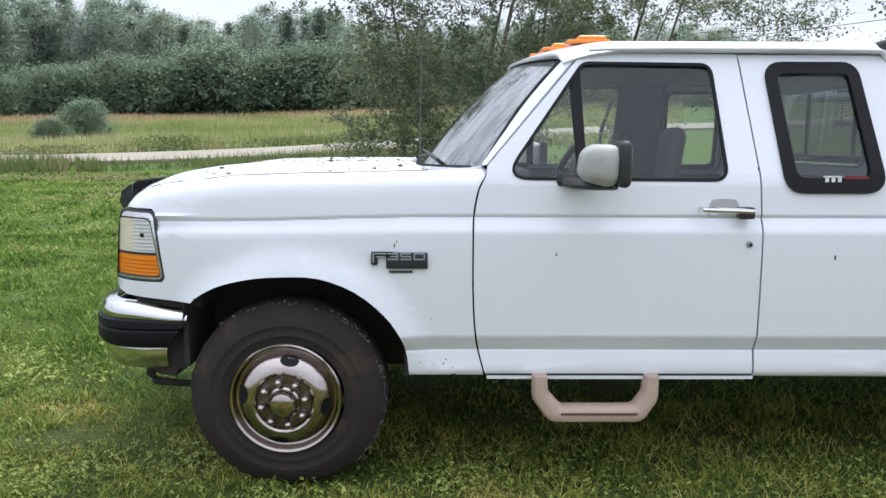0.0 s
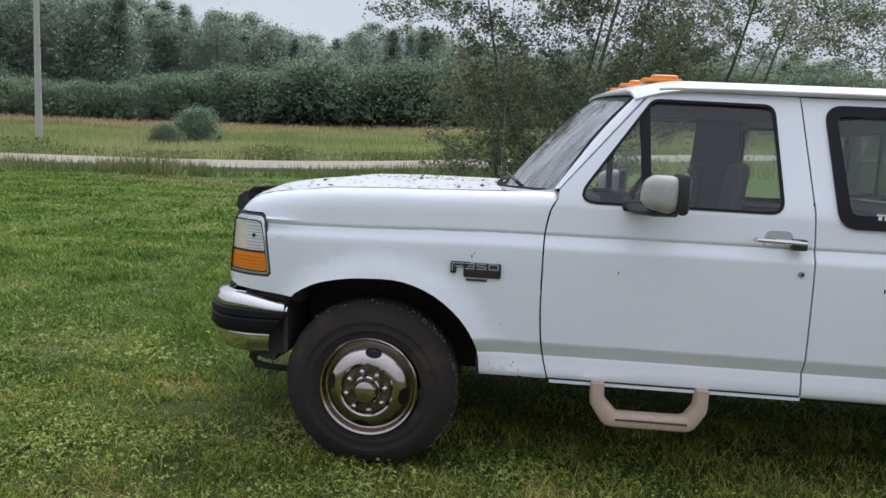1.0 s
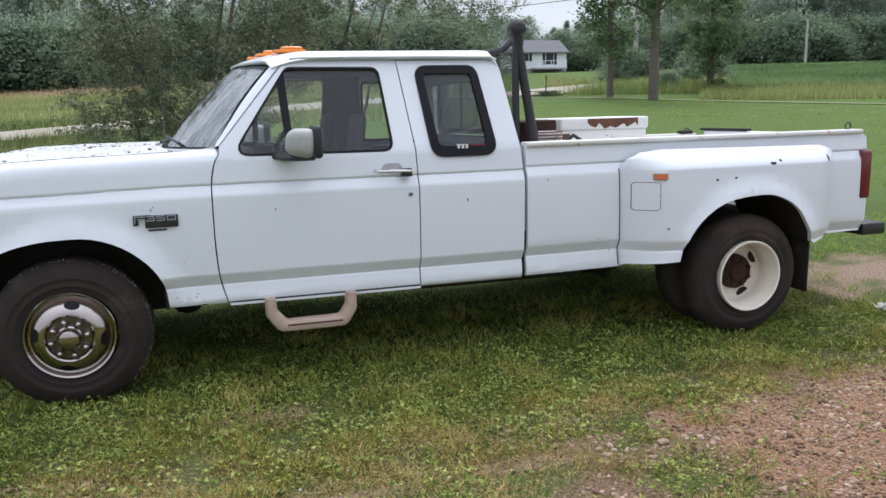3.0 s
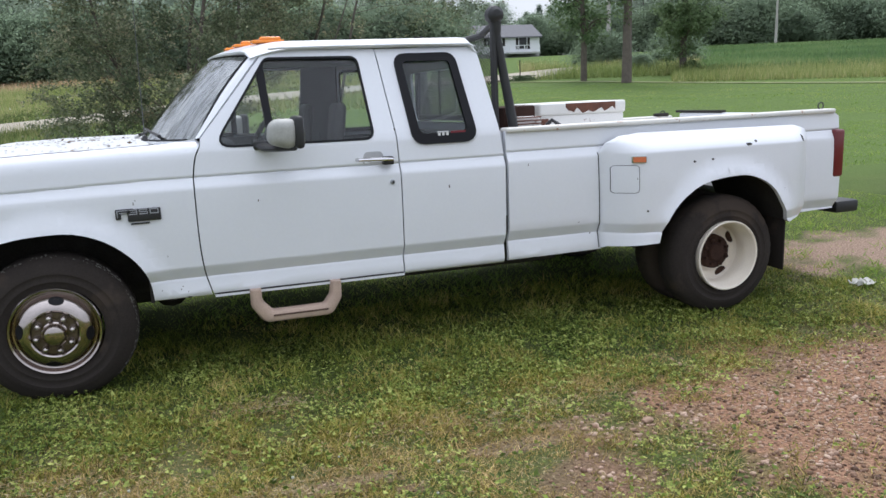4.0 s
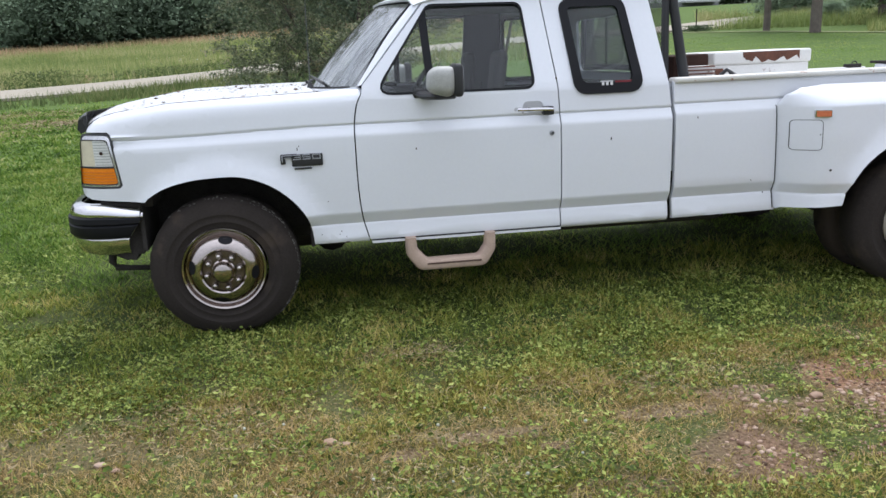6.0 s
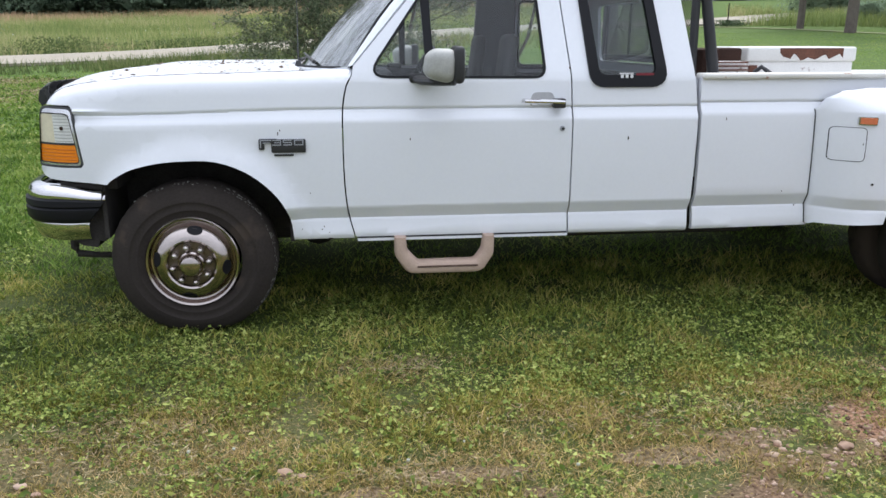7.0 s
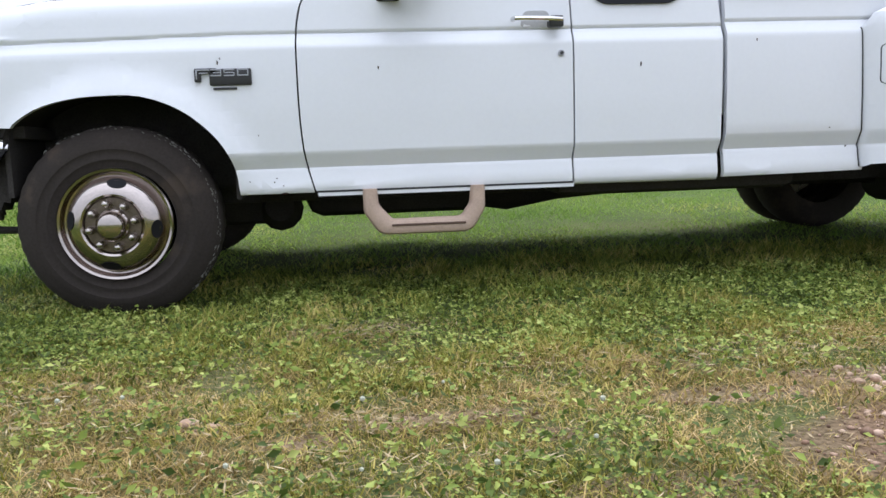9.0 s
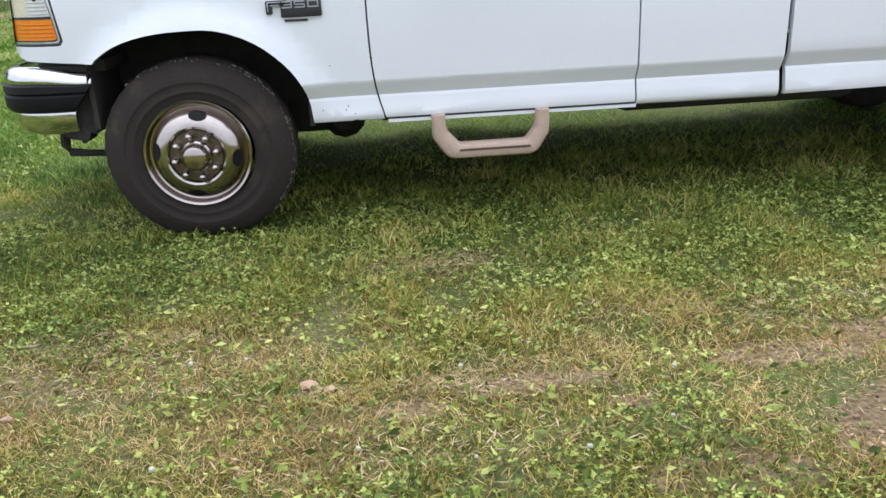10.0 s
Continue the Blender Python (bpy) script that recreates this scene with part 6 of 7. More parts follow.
part("rack_post", rk, M["black"], rack)
rk = bmesh.new()
tube(rk, [(2.528, 0.25, 1.86), (2.528, 0.45, 1.805), (2.528, 1.0, 1.79), (2.528, 1.55, 1.805), (2.528, 1.75, 1.86)], 0.02, 8)
tube(rk, [(2.528, 0.25, 1.3), (2.528, 1.75, 1.3)], 0.02, 8)
for y in (0.75, 1.25):
    tube(rk, [(2.528, y, 1.3), (2.528, y, 1.79)], 0.012, 8)
part("rack_rail", rk, M["black"], rack)
rk = bmesh.new()
for i in range(56):
    y = 0.28 + 1.44 * i / 55
    for sgn in (1, -1):
        y1 = y + sgn * 0.5
        t = 1.0
        if y1 > 1.74:
            t = (1.74 - y) / 0.5
        if y1 < 0.26:
            t = (y - 0.26) / 0.5
        tube(rk, [(2.528, y, 1.3), (2.528, y + sgn * 0.5 * t, 1.3 + 0.5 * t)], 0.0028, 3, False)
part("rack_mesh", rk, M["black"], rack)

# ---- things on the truck ----
tbx = thing("tool_box", (3.2, 0.85, 0.76), "white steel tool box with rust, in the truck bed", "tool box")
cb = bmesh.new()
box(cb, (3.262, 0.74, 1.13), (0.62, 0.46, 0.33), 0.012)
part("box_body", cb, M["box_white"], tbx)
cb = bmesh.new()
box(cb, (3.262, 0.74, 1.333), (0.64, 0.48, 0.08), 0.014, None, 3)
lid = part("box_lid", cb, M["box_white"], tbx, "rust-streaked white lid")
g_ = random.Random(9)
low_edge = []
for k in range(19):
    x = 3.13 + 0.37 * k / 18
    low_edge.append((x, 1.353 - (0.012 + 0.045 * abs(math.sin(k * 0.75)) * g_.uniform(0.5, 1.0) + (0.015 if 6 < k < 11 else 0))))
patch = low_edge + [(3.50, 1.366), (3.13, 1.366)]
part("rust_patch", panel(patch, [], lambda x, z: 0.4985, 0.5, (), 0.002), M["rust"], lid, "dark rust running down the lid")
cb = bmesh.new()
box(cb, (2.98, 0.50, 1.25), (0.05, 0.012, 0.05), 0.004)
part("latch", cb, M["rust"], tbx)
wz = thing("rusty_winch", (2.85, 0.6, 0.76), "dark rusty machinery lying in the truck bed", "winch")
cb = bmesh.new()
box(cb, (2.76, 0.56, 1.13), (0.26, 0.4, 0.34), 0.03)
part("winch_body", cb, M["box_white"], wz, "rusty white ribbed body")
for k in range(4):
    cb = bmesh.new()
    box(cb, (2.78, 0.355, 1.235 + 0.02 * k), (0.2, 0.012, 0.008), 0.002)
    part("rib", cb, M["rust"], wz)
cb = bmesh.new()
box(cb, (2.66, 0.5, 1.29), (0.1, 0.34, 0.15), 0.015)
part("winch_side", cb, M["rust_dark"], wz)
cb = bmesh.new()
box(cb, (2.79, 0.6, 1.325), (0.2, 0.3, 0.085), 0.015)
part("winch_cover", cb, M["rust_dark"], wz)
cb = bmesh.new()
tube(cb, [(2.94, 0.4, 1.24), (2.97, 0.38, 1.27), (2.99, 0.36, 1.25), (3.02, 0.34, 1.225)], 0.012, 8)
part("winch_lever", cb, M["black"], wz)
# the tailgate's dark top edge, laid on as a separate strip
lad = thing("steel_bar", (4.945, 1.55, 1.17), "dark steel bar lying along the top of the tailgate", "bar")
cb = bmesh.new()
box(cb, (4.945, 1.55, 1.230), (0.05, 0.62, 0.02), 0.004)
part("bar", cb, M["under"], lad)
cb = bmesh.new()
box(cb, (4.80, 1.9, 1.206), (0.13, 0.05, 0.03), 0.006)
part("rail_latch", cb, M["under"], truck)

# sticker on the rear side window
st = bmesh.new()
for k in range(3):
    box(st, (2.085 + 0.024 * k, side_y(2.1, 1.225) - 0.008, 1.236), (0.014, 0.002, 0.024), 0)
box(st, (2.108, side_y(2.1, 1.25) - 0.010, 1.252), (0.07, 0.002, 0.006), 0)
part("window_sticker", st, M["decal_white"], quarter_near, "white and red sticker")
st = bmesh.new()
box(st, (2.20, side_y(2.1, 1.235) - 0.008, 1.24), (0.09, 0.002, 0.028), 0)
part("window_sticker", st, M["decal_red"], quarter_near)
# paint chips on the near side
chips = [(1.05, 0.953, 0.005, 0.012), (2.122, 0.943, 0.006, 0.014), (0.525, 0.52, 0.006, 0.004), (0.62, 0.515, 0.006, 0.005), (0.655, 0.5, 0.004, 0.005), (0.63, 0.53, 0.004, 0.005), (0.57, 0.70, 0.004, 0.005), (2.95, 0.66, 0.006, 0.006), (3.04, 0.58, 0.007, 0.008), (0.43, 0.985, 0.006, 0.014), (0.44, 1.0, 0.004, 0.008), (2.62, 1.03, 0.006, 0.012), (1.83, 1.28, 0.006, 0.012), (0.66, 0.468, 0.03, 0.006)]
for cx, cz, w_, h_ in chips:
    fy = fender_y if cx < 0.73 else side_y
    cp = [(cx + w_ * 0.6 * math.cos(t) * random.uniform(0.5, 1.1), cz + h_ * 0.75 * math.sin(t) * random.uniform(0.5, 1.1)) for t in np.linspace(0, 2 * math.pi, 9)[:-1]]
    part("paint_chip", panel(cp, [], lambda x, z: fy(x, z) - 0.0015, 0.1, (), 0.003), M["rust_dark"], fender_near if cx < 0.73 else door_near if cx < 1.84 else quarter_near if cx < 2.48 else bed_near)
for cx, cz, w_, h_ in ((4.02, 1.075, 0.025, 0.012), (3.62, 0.995, 0.012, 0.008), (3.75, 1.0, 0.012, 0.007), (4.30, 0.78, 0.01, 0.012), (3.30, 0.72, 0.008, 0.006), (4.47, 1.09, 0.012, 0.03), (3.243, 0.915, 0.004, 0.006), (4.08, 1.09, 0.012, 0.008)):
    cp = [(cx + w_ * math.cos(t) * random.uniform(0.6, 1.1), cz + h_ * math.sin(t) * random.uniform(0.6, 1.1)) for t in np.linspace(0, 2 * math.pi, 9)[:-1]]
    part("paint_chip", panel(cp, [], lambda x, z: flare_y(x, z) - 0.0015, 0.02, (), 0.003), M["under"], flare_near)

# leaves on the hood and cowl
pts = []
for _ in range(430):
    u, v_ = random.uniform(0.03, 1.0) ** 0.62, random.uniform(0.02, 0.95)
    x, y, z = hood_f(u, v_)
    pts.append((x, y, z + 0.005))
for _ in range(26):
    x, y, z = cowl_f(random.uniform(0.2, 0.95), random.uniform(0.3, 0.95))
    pts.append((x, y, z + random.uniform(0.008, 0.03)))
pts = [(x, y, z - BODY_LEAN * y) for x, y, z in pts]
v, f = leaf_arrays(np.array(pts), RNG.uniform(0.01, 0.032, len(pts)), 0.96, 0.5, 0.04)
raw_mesh("fallen_leaf_litter", v, f, 3, M["leaf_litter"], "brown wet fallen leaves scattered on the white hood", "leaves")
part = plain_part

# ---- trees and shrubs ----
LEAF_BIG = grass_material("dull_green_leaf", ((0.2, (0.117, 0.149, 0.091)), (0.5, (0.204, 0.245, 0.143)), (0.75, (0.334, 0.355, 0.228)), (0.95, (0.520, 0.461, 0.319))), 1.2, 0.6, 0.45)
# far leaf colours are paled and greyed to carry the haze of distance
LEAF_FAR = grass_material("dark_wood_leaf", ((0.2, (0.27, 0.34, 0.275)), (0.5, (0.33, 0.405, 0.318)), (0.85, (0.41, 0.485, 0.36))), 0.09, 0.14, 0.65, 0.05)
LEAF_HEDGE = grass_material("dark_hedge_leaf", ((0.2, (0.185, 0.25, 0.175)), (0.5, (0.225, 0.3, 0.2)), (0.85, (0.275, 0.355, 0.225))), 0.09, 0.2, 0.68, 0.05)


def by_tree(m, low, high):
    """Each tree of the wood has its own tone."""
    n, l = m.node_tree.nodes, m.node_tree.links
    info, rng, mul = n.new("ShaderNodeObjectInfo"), n.new("ShaderNodeMapRange"), n.new("ShaderNodeMixRGB")
    rng.inputs["To Min"].default_value, rng.inputs["To Max"].default_value = low, high
    mul.blend_type, mul.inputs[0].default_value = "MULTIPLY", 1.0
    l.new(info.outputs["Random"], rng.inputs["Value"])
    for k in [k for k in l if k.to_socket.name in ("Base Color", "Color") and k.from_node.type == "VALTORGB"]:
        src, dst = k.from_socket, k.to_socket
        l.new(src, mul.inputs[1])
        l.new(mul.outputs[0], dst)
    l.new(rng.outputs[0], mul.inputs[2])


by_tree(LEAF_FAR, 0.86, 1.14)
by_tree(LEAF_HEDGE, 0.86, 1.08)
LEAF_YOUNG = grass_material("dark_garden_leaf", ((0.2, (0.075, 0.1063, 0.0562)), (0.5, (0.1125, 0.15, 0.075)), (0.9, (0.175, 0.2125, 0.1063))), 0.6, 0.4, 0.5)
LEAF_MID = grass_material("fresh_green_leaf", ((0.2, (0.114, 0.178, 0.086)), (0.5, (0.186, 0.271, 0.127)), (0.9, (0.296, 0.383, 0.202))), 0.3, 0.45, 0.5)
WEED = grass_material("roadside_weed_leaf", ((0.2, (0.0875, 0.1187, 0.0438)), (0.5, (0.15, 0.1938, 0.0688)), (0.8, (0.275, 0.275, 0.125)), (0.97, (0.45, 0.3375, 0.2))), 0.5, 0.5, 0.5)


def crown_points(n, centre, radii_c, clumps, spread, low=0.0, seed=1):
    """Leaf places in loose clumps through an uneven crown."""
    g = np.random.default_rng(seed)
    d = g.normal(size=(clumps, 3))
    d /= np.linalg.norm(d, axis=1)[:, None]
    r = g.uniform(0.25, 1.0, clumps) ** 0.6
    cc = d * r[:, None] * g.uniform(0.75, 1.15, clumps)[:, None]
    cc = cc * radii_c + centre
    size = g.uniform(0.5, 1.2, clumps)
    k = g.integers(0, clumps, n)
    p = cc[k] + g.normal(size=(n, 3)) * spread * size[k][:, None] * (1, 1, 0.75)
    return p[p[:, 2] > low]


def mesh_of(name, v, f, per, material):
    ob = raw_mesh(name, v, f, per, material, "", "")
    return ob


def limbs(base, top_z, spread, n, r, seed, name, parent, lean=0.0, levels=2):
    g = random.Random(seed)
    bm = bmesh.new()
    b = Vector(base)
    top = b + Vector((lean, 0, top_z))
    mids = [b.lerp(top, t) + Vector((g.uniform(-1, 1), g.uniform(-1, 1), 0)) * spread * 0.06 for t in (0.25, 0.5, 0.75)]
    line_t = [b] + mids + [top]
    tube(bm, [tuple(p) for p in line_t], [r * 1.25, r, r * 0.75, r * 0.5, r * 0.15], 8)
    for i in range(n):
        t = g.uniform(0.25, 0.9)
        s = line_t[int(t * 4)].lerp(line_t[min(int(t * 4) + 1, 4)], t * 4 % 1)
        a = g.uniform(0, 2 * math.pi)
        ln = spread * g.uniform(0.5, 1.0) * (1.15 - 0.6 * t)
        e = s + Vector((math.cos(a) * ln, math.sin(a) * ln, ln * g.uniform(0.1, 0.7)))
        m1 = s.lerp(e, 0.5) + Vector((0, 0, ln * 0.12))
        rr = r * (0.5 - 0.3 * t)
        tube(bm, [tuple(s), tuple(m1), tuple(e)], [rr, rr * 0.6, rr * 0.12], 6)
        if levels > 1:
            for _ in range(4):
                q = m1.lerp(e, g.uniform(0, 0.8))
                e2 = q + Vector((g.uniform(-1, 1), g.uniform(-1, 1), g.uniform(-0.3, 0.8))) * ln * 0.42
                tube(bm, [tuple(q), tuple(q.lerp(e2, 0.5) + Vector((0, 0, 0.03))), tuple(e2)], [rr * 0.4, rr * 0.25, rr * 0.06], 5)
    return part(name, bm, M["bark"], parent)


def tree(name, base, h, rad, trunk_h, r, leaves, leaf, material, label, clumps=40, seed=1, spread=None, cat="tree", levels=2, n_limbs=10, lean=0.0, group=""):
    t = thing(name, base, label, cat, group)
    limbs(base, h * 0.92, rad, n_limbs, r, seed, "trunk", t, lean, levels)
    c = Vector(base) + Vector((lean * 0.6, 0, trunk_h + (h - trunk_h) / 2))
    p = crown_points(leaves, np.array(c), np.array((rad, rad, (h - trunk_h) / 2)), clumps, spread or rad * 0.22, base[2] + 0.15, seed)
    out = (p - np.array(c)) / np.array((rad, rad, (h - trunk_h) / 2))
    out = out + (0, 0, 0.45) + np.random.default_rng(seed).normal(size=out.shape) * 0.35
    out /= np.linalg.norm(out, axis=1)[:, None] + 1e-6
    v, f = leaf_arrays(p, RNG.uniform(0.7, 1.3, len(p)) * leaf, 0.2, 0.6, 0.12, out)
    crown = mesh_of("crown", v, f, 3, material)
    me = crown.data
    me.polygons.foreach_set("use_smooth", np.ones(len(me.polygons), dtype=bool))
    me.normals_split_custom_set_from_vertices(np.repeat(out, 4, axis=0).tolist())
    crown.parent = t
    crown.matrix_parent_inverse = Matrix.Translation(-Vector(base))
    return t


def branchy_tree(name, base, stems, height, reach, leaves, leaf, material, label, seed, r=0.055, lean=(0, 0), arch=0.25, limbs_n=11, low=0.18):
    """A thin wild tree: stems, arching limbs, branches and twigs, with leaves along the twigs."""
    g = random.Random(seed)
    t = thing(name, base, label, "tree")
    wood, twig_points = bmesh.new(), []

    def shoot(p, d, ln, rad, level):
        n = 4 if level < 2 else 3
        pts, q, dd = [p.copy()], p.copy(), d.normalized()
        for k in range(n):
            wob = Vector((g.uniform(-1, 1), g.uniform(-1, 1), g.uniform(-1, 1))) * (0.22, 0.3, 0.38, 0.4)[level]
            sag = Vector((0, 0, -arch * (k / n) * (0, 1, 1.2, 1)[level]))
            dd = (dd + wob + sag).normalized()
            q = q + dd * ln / n
            pts.append(q.copy())
        rr = [rad * (1 - 0.86 * k / n) for k in range(n + 1)]
        tube(wood, [tuple(a) for a in pts], rr, (8, 6, 4, 3)[level])
        if level >= 2:
            twig_points.extend((a, b) for a, b in zip(pts, pts[1:]))
        if level == 3:
            return
        count = (limbs_n, 6, 5)[level]
        for c in range(count):
            f = g.uniform((low, 0.2, 0.25)[level], 1.0)
            k = min(int(f * n), n - 1)
            s = pts[k].lerp(pts[k + 1], f * n - k)
            a = g.uniform(0, 2 * math.pi)
            ax = (pts[k + 1] - pts[k]).normalized()
            side = Vector((math.cos(a), math.sin(a), g.uniform(-0.15, 0.5)))
            side = (side - ax * side.dot(ax)).normalized()
            nd = side * 0.85 + ax * (0.55, 0.7, 0.7)[level]
            if level == 0:
                l2 = reach * g.uniform(0.55, 1.05) * (1.15 - 0.55 * f)
            else:
                l2 = ln * g.uniform(0.35, 0.6)
            shoot(s, nd, l2, max(rad * (1 - 0.8 * f) * (0.31, 0.45, 0.5)[level], 0.0025), level + 1)

    for k in range(stems):
        a = 2 * math.pi * k / stems + g.uniform(-0.4, 0.4)
        d = Vector((math.cos(a) * 0.3 + lean[0], math.sin(a) * 0.3 + lean[1], 1.0))
        shoot(Vector(base) + Vector((math.cos(a), math.sin(a), 0)) * 0.08 * (stems > 1), d, height * g.uniform(0.8, 1.0), r * g.uniform(0.75, 1.1), 0)
    part("trunk", wood, M["bark"], t)
    A = np.array([a[:] for a, b in twig_points])
    B = np.array([b[:] for a, b in twig_points])
    gg = np.random.default_rng(seed)
    bare = gg.uniform(size=len(A)) > 0.12
    A, B = A[bare], B[bare]
    k = gg.integers(0, len(A), leaves)
    u = gg.uniform(0, 1, leaves)[:, None]
    p = A[k] * (1 - u) + B[k] * u + gg.normal(size=(leaves, 3)) * 0.045
    p = p[p[:, 2] > base[2] + 0.1]
    c = np.array(base) + (0, 0, height * 0.5)
    out = (p - c) / (reach, reach, height * 0.5) + (0, 0, 0.3) + gg.normal(size=p.shape) * 0.6
    out /= np.linalg.norm(out, axis=1)[:, None] + 1e-6
    v, f = leaf_arrays(p, gg.uniform(0.6, 1.3, len(p)) * leaf, 0.2, 0.6, 0.12, out)
    crown = mesh_of("crown", v, f, 3, material)
    me = crown.data
    me.polygons.foreach_set("use_smooth", np.ones(len(me.polygons), dtype=bool))
    me.normals_split_custom_set_from_vertices(np.repeat(out, 4, axis=0).tolist())
    crown.parent = t
    crown.matrix_parent_inverse = Matrix.Translation(-Vector(base))
    return t


ICO = bmesh.new()
bmesh.ops.create_icosphere(ICO, subdivisions=1, radius=1)
ICO_V = np.array([v_.co[:] for v_ in ICO.verts])
ICO_F = np.array([[v_.index for v_ in f_.verts] for f_ in ICO.faces])
ICO.free()


def clump_tree(name, base, h, rad, shape, clumps, per, leaf, material, label, cat="tree", seed=1, group="", low=0.05, trunk_r=0.18):
    """A far, dense tree: a trunk, limbs, and boughs of small leaves on leafy cores, in an uneven outline."""
    t = thing(name, base, label, cat, group)
    limbs(base, h * 0.85, rad * 0.8, 6, trunk_r, seed, "trunk", t, 0.0, 1)
    g = np.random.default_rng(seed)
    u = np.linspace(low, 0.98, clumps) + g.uniform(-0.03, 0.03, clumps)
    prof = {"oval": np.sin(np.pi * np.clip(u, 0.02, 0.98) ** 0.9) ** 0.55, "cone": np.clip(1.02 - u, 0.03, 1) ** 0.85, "dome": np.sqrt(np.clip(1 - u ** 2, 0.02, 1))}[shape]
    a = g.uniform(0, 2 * math.pi) + np.arange(clumps) * 2.4 + g.uniform(-0.4, 0.4, clumps)
    r = rad * prof * g.uniform(0.45, 1.0, clumps)
    c = np.stack([np.cos(a) * r, np.sin(a) * r, u * h], 1) + np.array(base)
    size = rad * (0.2 + 0.24 * prof) * g.uniform(0.7, 1.15, clumps)
    mid = np.array(base) + (0, 0, h * 0.45)
    vs, fs, ns, at = [], [], [], 0
    for k in range(clumps):
        bump = 1 + 0.28 * g.normal(size=(len(ICO_V), 1)).clip(-1.2, 1.2)
        cv = c[k] + ICO_V * size[k] * (0.2, 0.2, 0.18) * bump
        d = g.normal(size=(per, 3))
        p = c[k] + d * size[k] * (0.56, 0.56, 0.46)
        d /= np.linalg.norm(d, axis=1)[:, None]
        lv, lf = leaf_arrays(p, g.uniform(0.6, 1.4, per) * leaf, 0.1, 0.7, 0.1, d)
        vs += [cv, lv]
        fs += [ICO_F.ravel() + at, lf + at + len(cv)]
        at += len(cv) + len(lv)
        for q, o in ((cv, ICO_V), (np.repeat(p, 4, axis=0), np.repeat(d, 4, axis=0))):
            nn = o * 0.14 + (q - mid) / (rad, rad, h * 0.5) * 0.3 + (0, 0, 0.85)
            ns.append(nn / (np.linalg.norm(nn, axis=1)[:, None] + 1e-6))
    crown = mesh_of("crown", np.concatenate(vs), np.concatenate(fs), 3, material)
    me = crown.data
    me.polygons.foreach_set("use_smooth", np.ones(len(me.polygons), dtype=bool))
    me.normals_split_custom_set_from_vertices(np.concatenate(ns).tolist())
    crown.parent = t
    crown.matrix_parent_inverse = Matrix.Translation(-Vector(base))
    return t


# the loose trees close behind the truck
branchy_tree("wild_apple_tree", tuple(spot(2.6, 11.5)), 4, 5.6, 2.0, 72000, 0.045, LEAF_BIG, "thin-leaved wild tree with bare twigs behind the truck", 3, r=0.042, lean=(0.02, 0), low=0.06, limbs_n=15)
branchy_tree("wild_apple_tree", tuple(spot(10.5, 13.0)), 3, 5.6, 2.6, 26000, 0.045, LEAF_BIG, "sparse leaning tree with bare twigs behind the truck", 5, r=0.032, lean=(0.12, 0))
tree("shrub", tuple(spot(-1.5, 12.0)), 1.7, 0.9, 0.1, 0.03, 6000, 0.045, LEAF_BIG, "low weedy shrub at the foot of the tree", 40, 6, 0.18, "shrub", n_limbs=10)
# small lawn tree by the road
tree("young_tree", tuple(spot(-37.2, 18)), 3.6, 1.55, 0.7, 0.09, 15000, 0.075, LEAF_YOUNG, "young round-headed tree on the mown lawn", 90, 8, 0.24, n_limbs=16)
# roadside trees
tree("roadside_tree", tuple(spot(29.3, 44)), 9.5, 1.7, 1.5, 0.14, 5600, 0.2, LEAF_MID, "green roadside tree with a bare lower trunk", 80, 9, 0.42, n_limbs=14)
tree("roadside_tree", tuple(spot(32.1, 41)), 12.5, 2.0, 3.2, 0.2, 4200, 0.2, LEAF_MID, "tall green roadside tree with a thick trunk", 70, 10, 0.42, n_limbs=14)
tree("roadside_tree", tuple(spot(35.6, 48)), 6.8, 1.5, 0.5, 0.16, 11000, 0.17, LEAF_MID, "dense roadside tree beside the crop field", 80, 12, 0.36, n_limbs=10)

# woods: a few trees, repeated
PH = (13, 11, 15, 12, 14, 12, 13, 11)
proto = []
for k in range(8):
    hh = PH[k]
    shape = ("oval", "oval", "cone", "oval", "oval", "cone", "oval", "dome")[k]
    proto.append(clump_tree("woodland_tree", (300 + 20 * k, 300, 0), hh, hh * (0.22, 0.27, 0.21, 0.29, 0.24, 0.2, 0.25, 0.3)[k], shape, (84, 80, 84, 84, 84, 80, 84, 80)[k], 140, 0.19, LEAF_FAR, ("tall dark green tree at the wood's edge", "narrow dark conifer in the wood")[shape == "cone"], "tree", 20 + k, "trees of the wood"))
hedge = []
for k in range(3):
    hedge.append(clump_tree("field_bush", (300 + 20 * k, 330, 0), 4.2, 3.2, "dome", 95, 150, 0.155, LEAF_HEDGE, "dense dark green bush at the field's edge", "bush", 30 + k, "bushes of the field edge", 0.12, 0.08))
g = random.Random(11)


def skyline(az):
    """How high the wood stands over the horizon, in degrees, by bearing."""
    return float(np.interp(az, (-46, -37, -32, -28, -20, -16, -13.5, -11, -8, -5.5, 10, 20, 25, 37, 44, 60), (7.7, 7.4, 7.1, 6.8, 6.1, 5.3, 5.0, 6.0, 6.2, 5.2, 5.5, 4.6, 3.6, 6.3, 6.0, 6.0)))


used_p, used_h = set(), set()


def place(protos, used, az, d, height, proto_h):
    i = g.randrange(len(protos))
    s = height / proto_h[i]
    p = spot(az, d)
    m = Matrix.Translation(p) @ Matrix.Rotation(g.uniform(0, 6.28), 4, "Z")
    ob = protos[i]
    if i not in used:
        used.add(i)
        o = ob
        o.matrix_basis = m
    else:
        o = copy_thing(ob, m)
    o.scale = (s * g.uniform(1.0, 1.4),) * 2 + (s,)


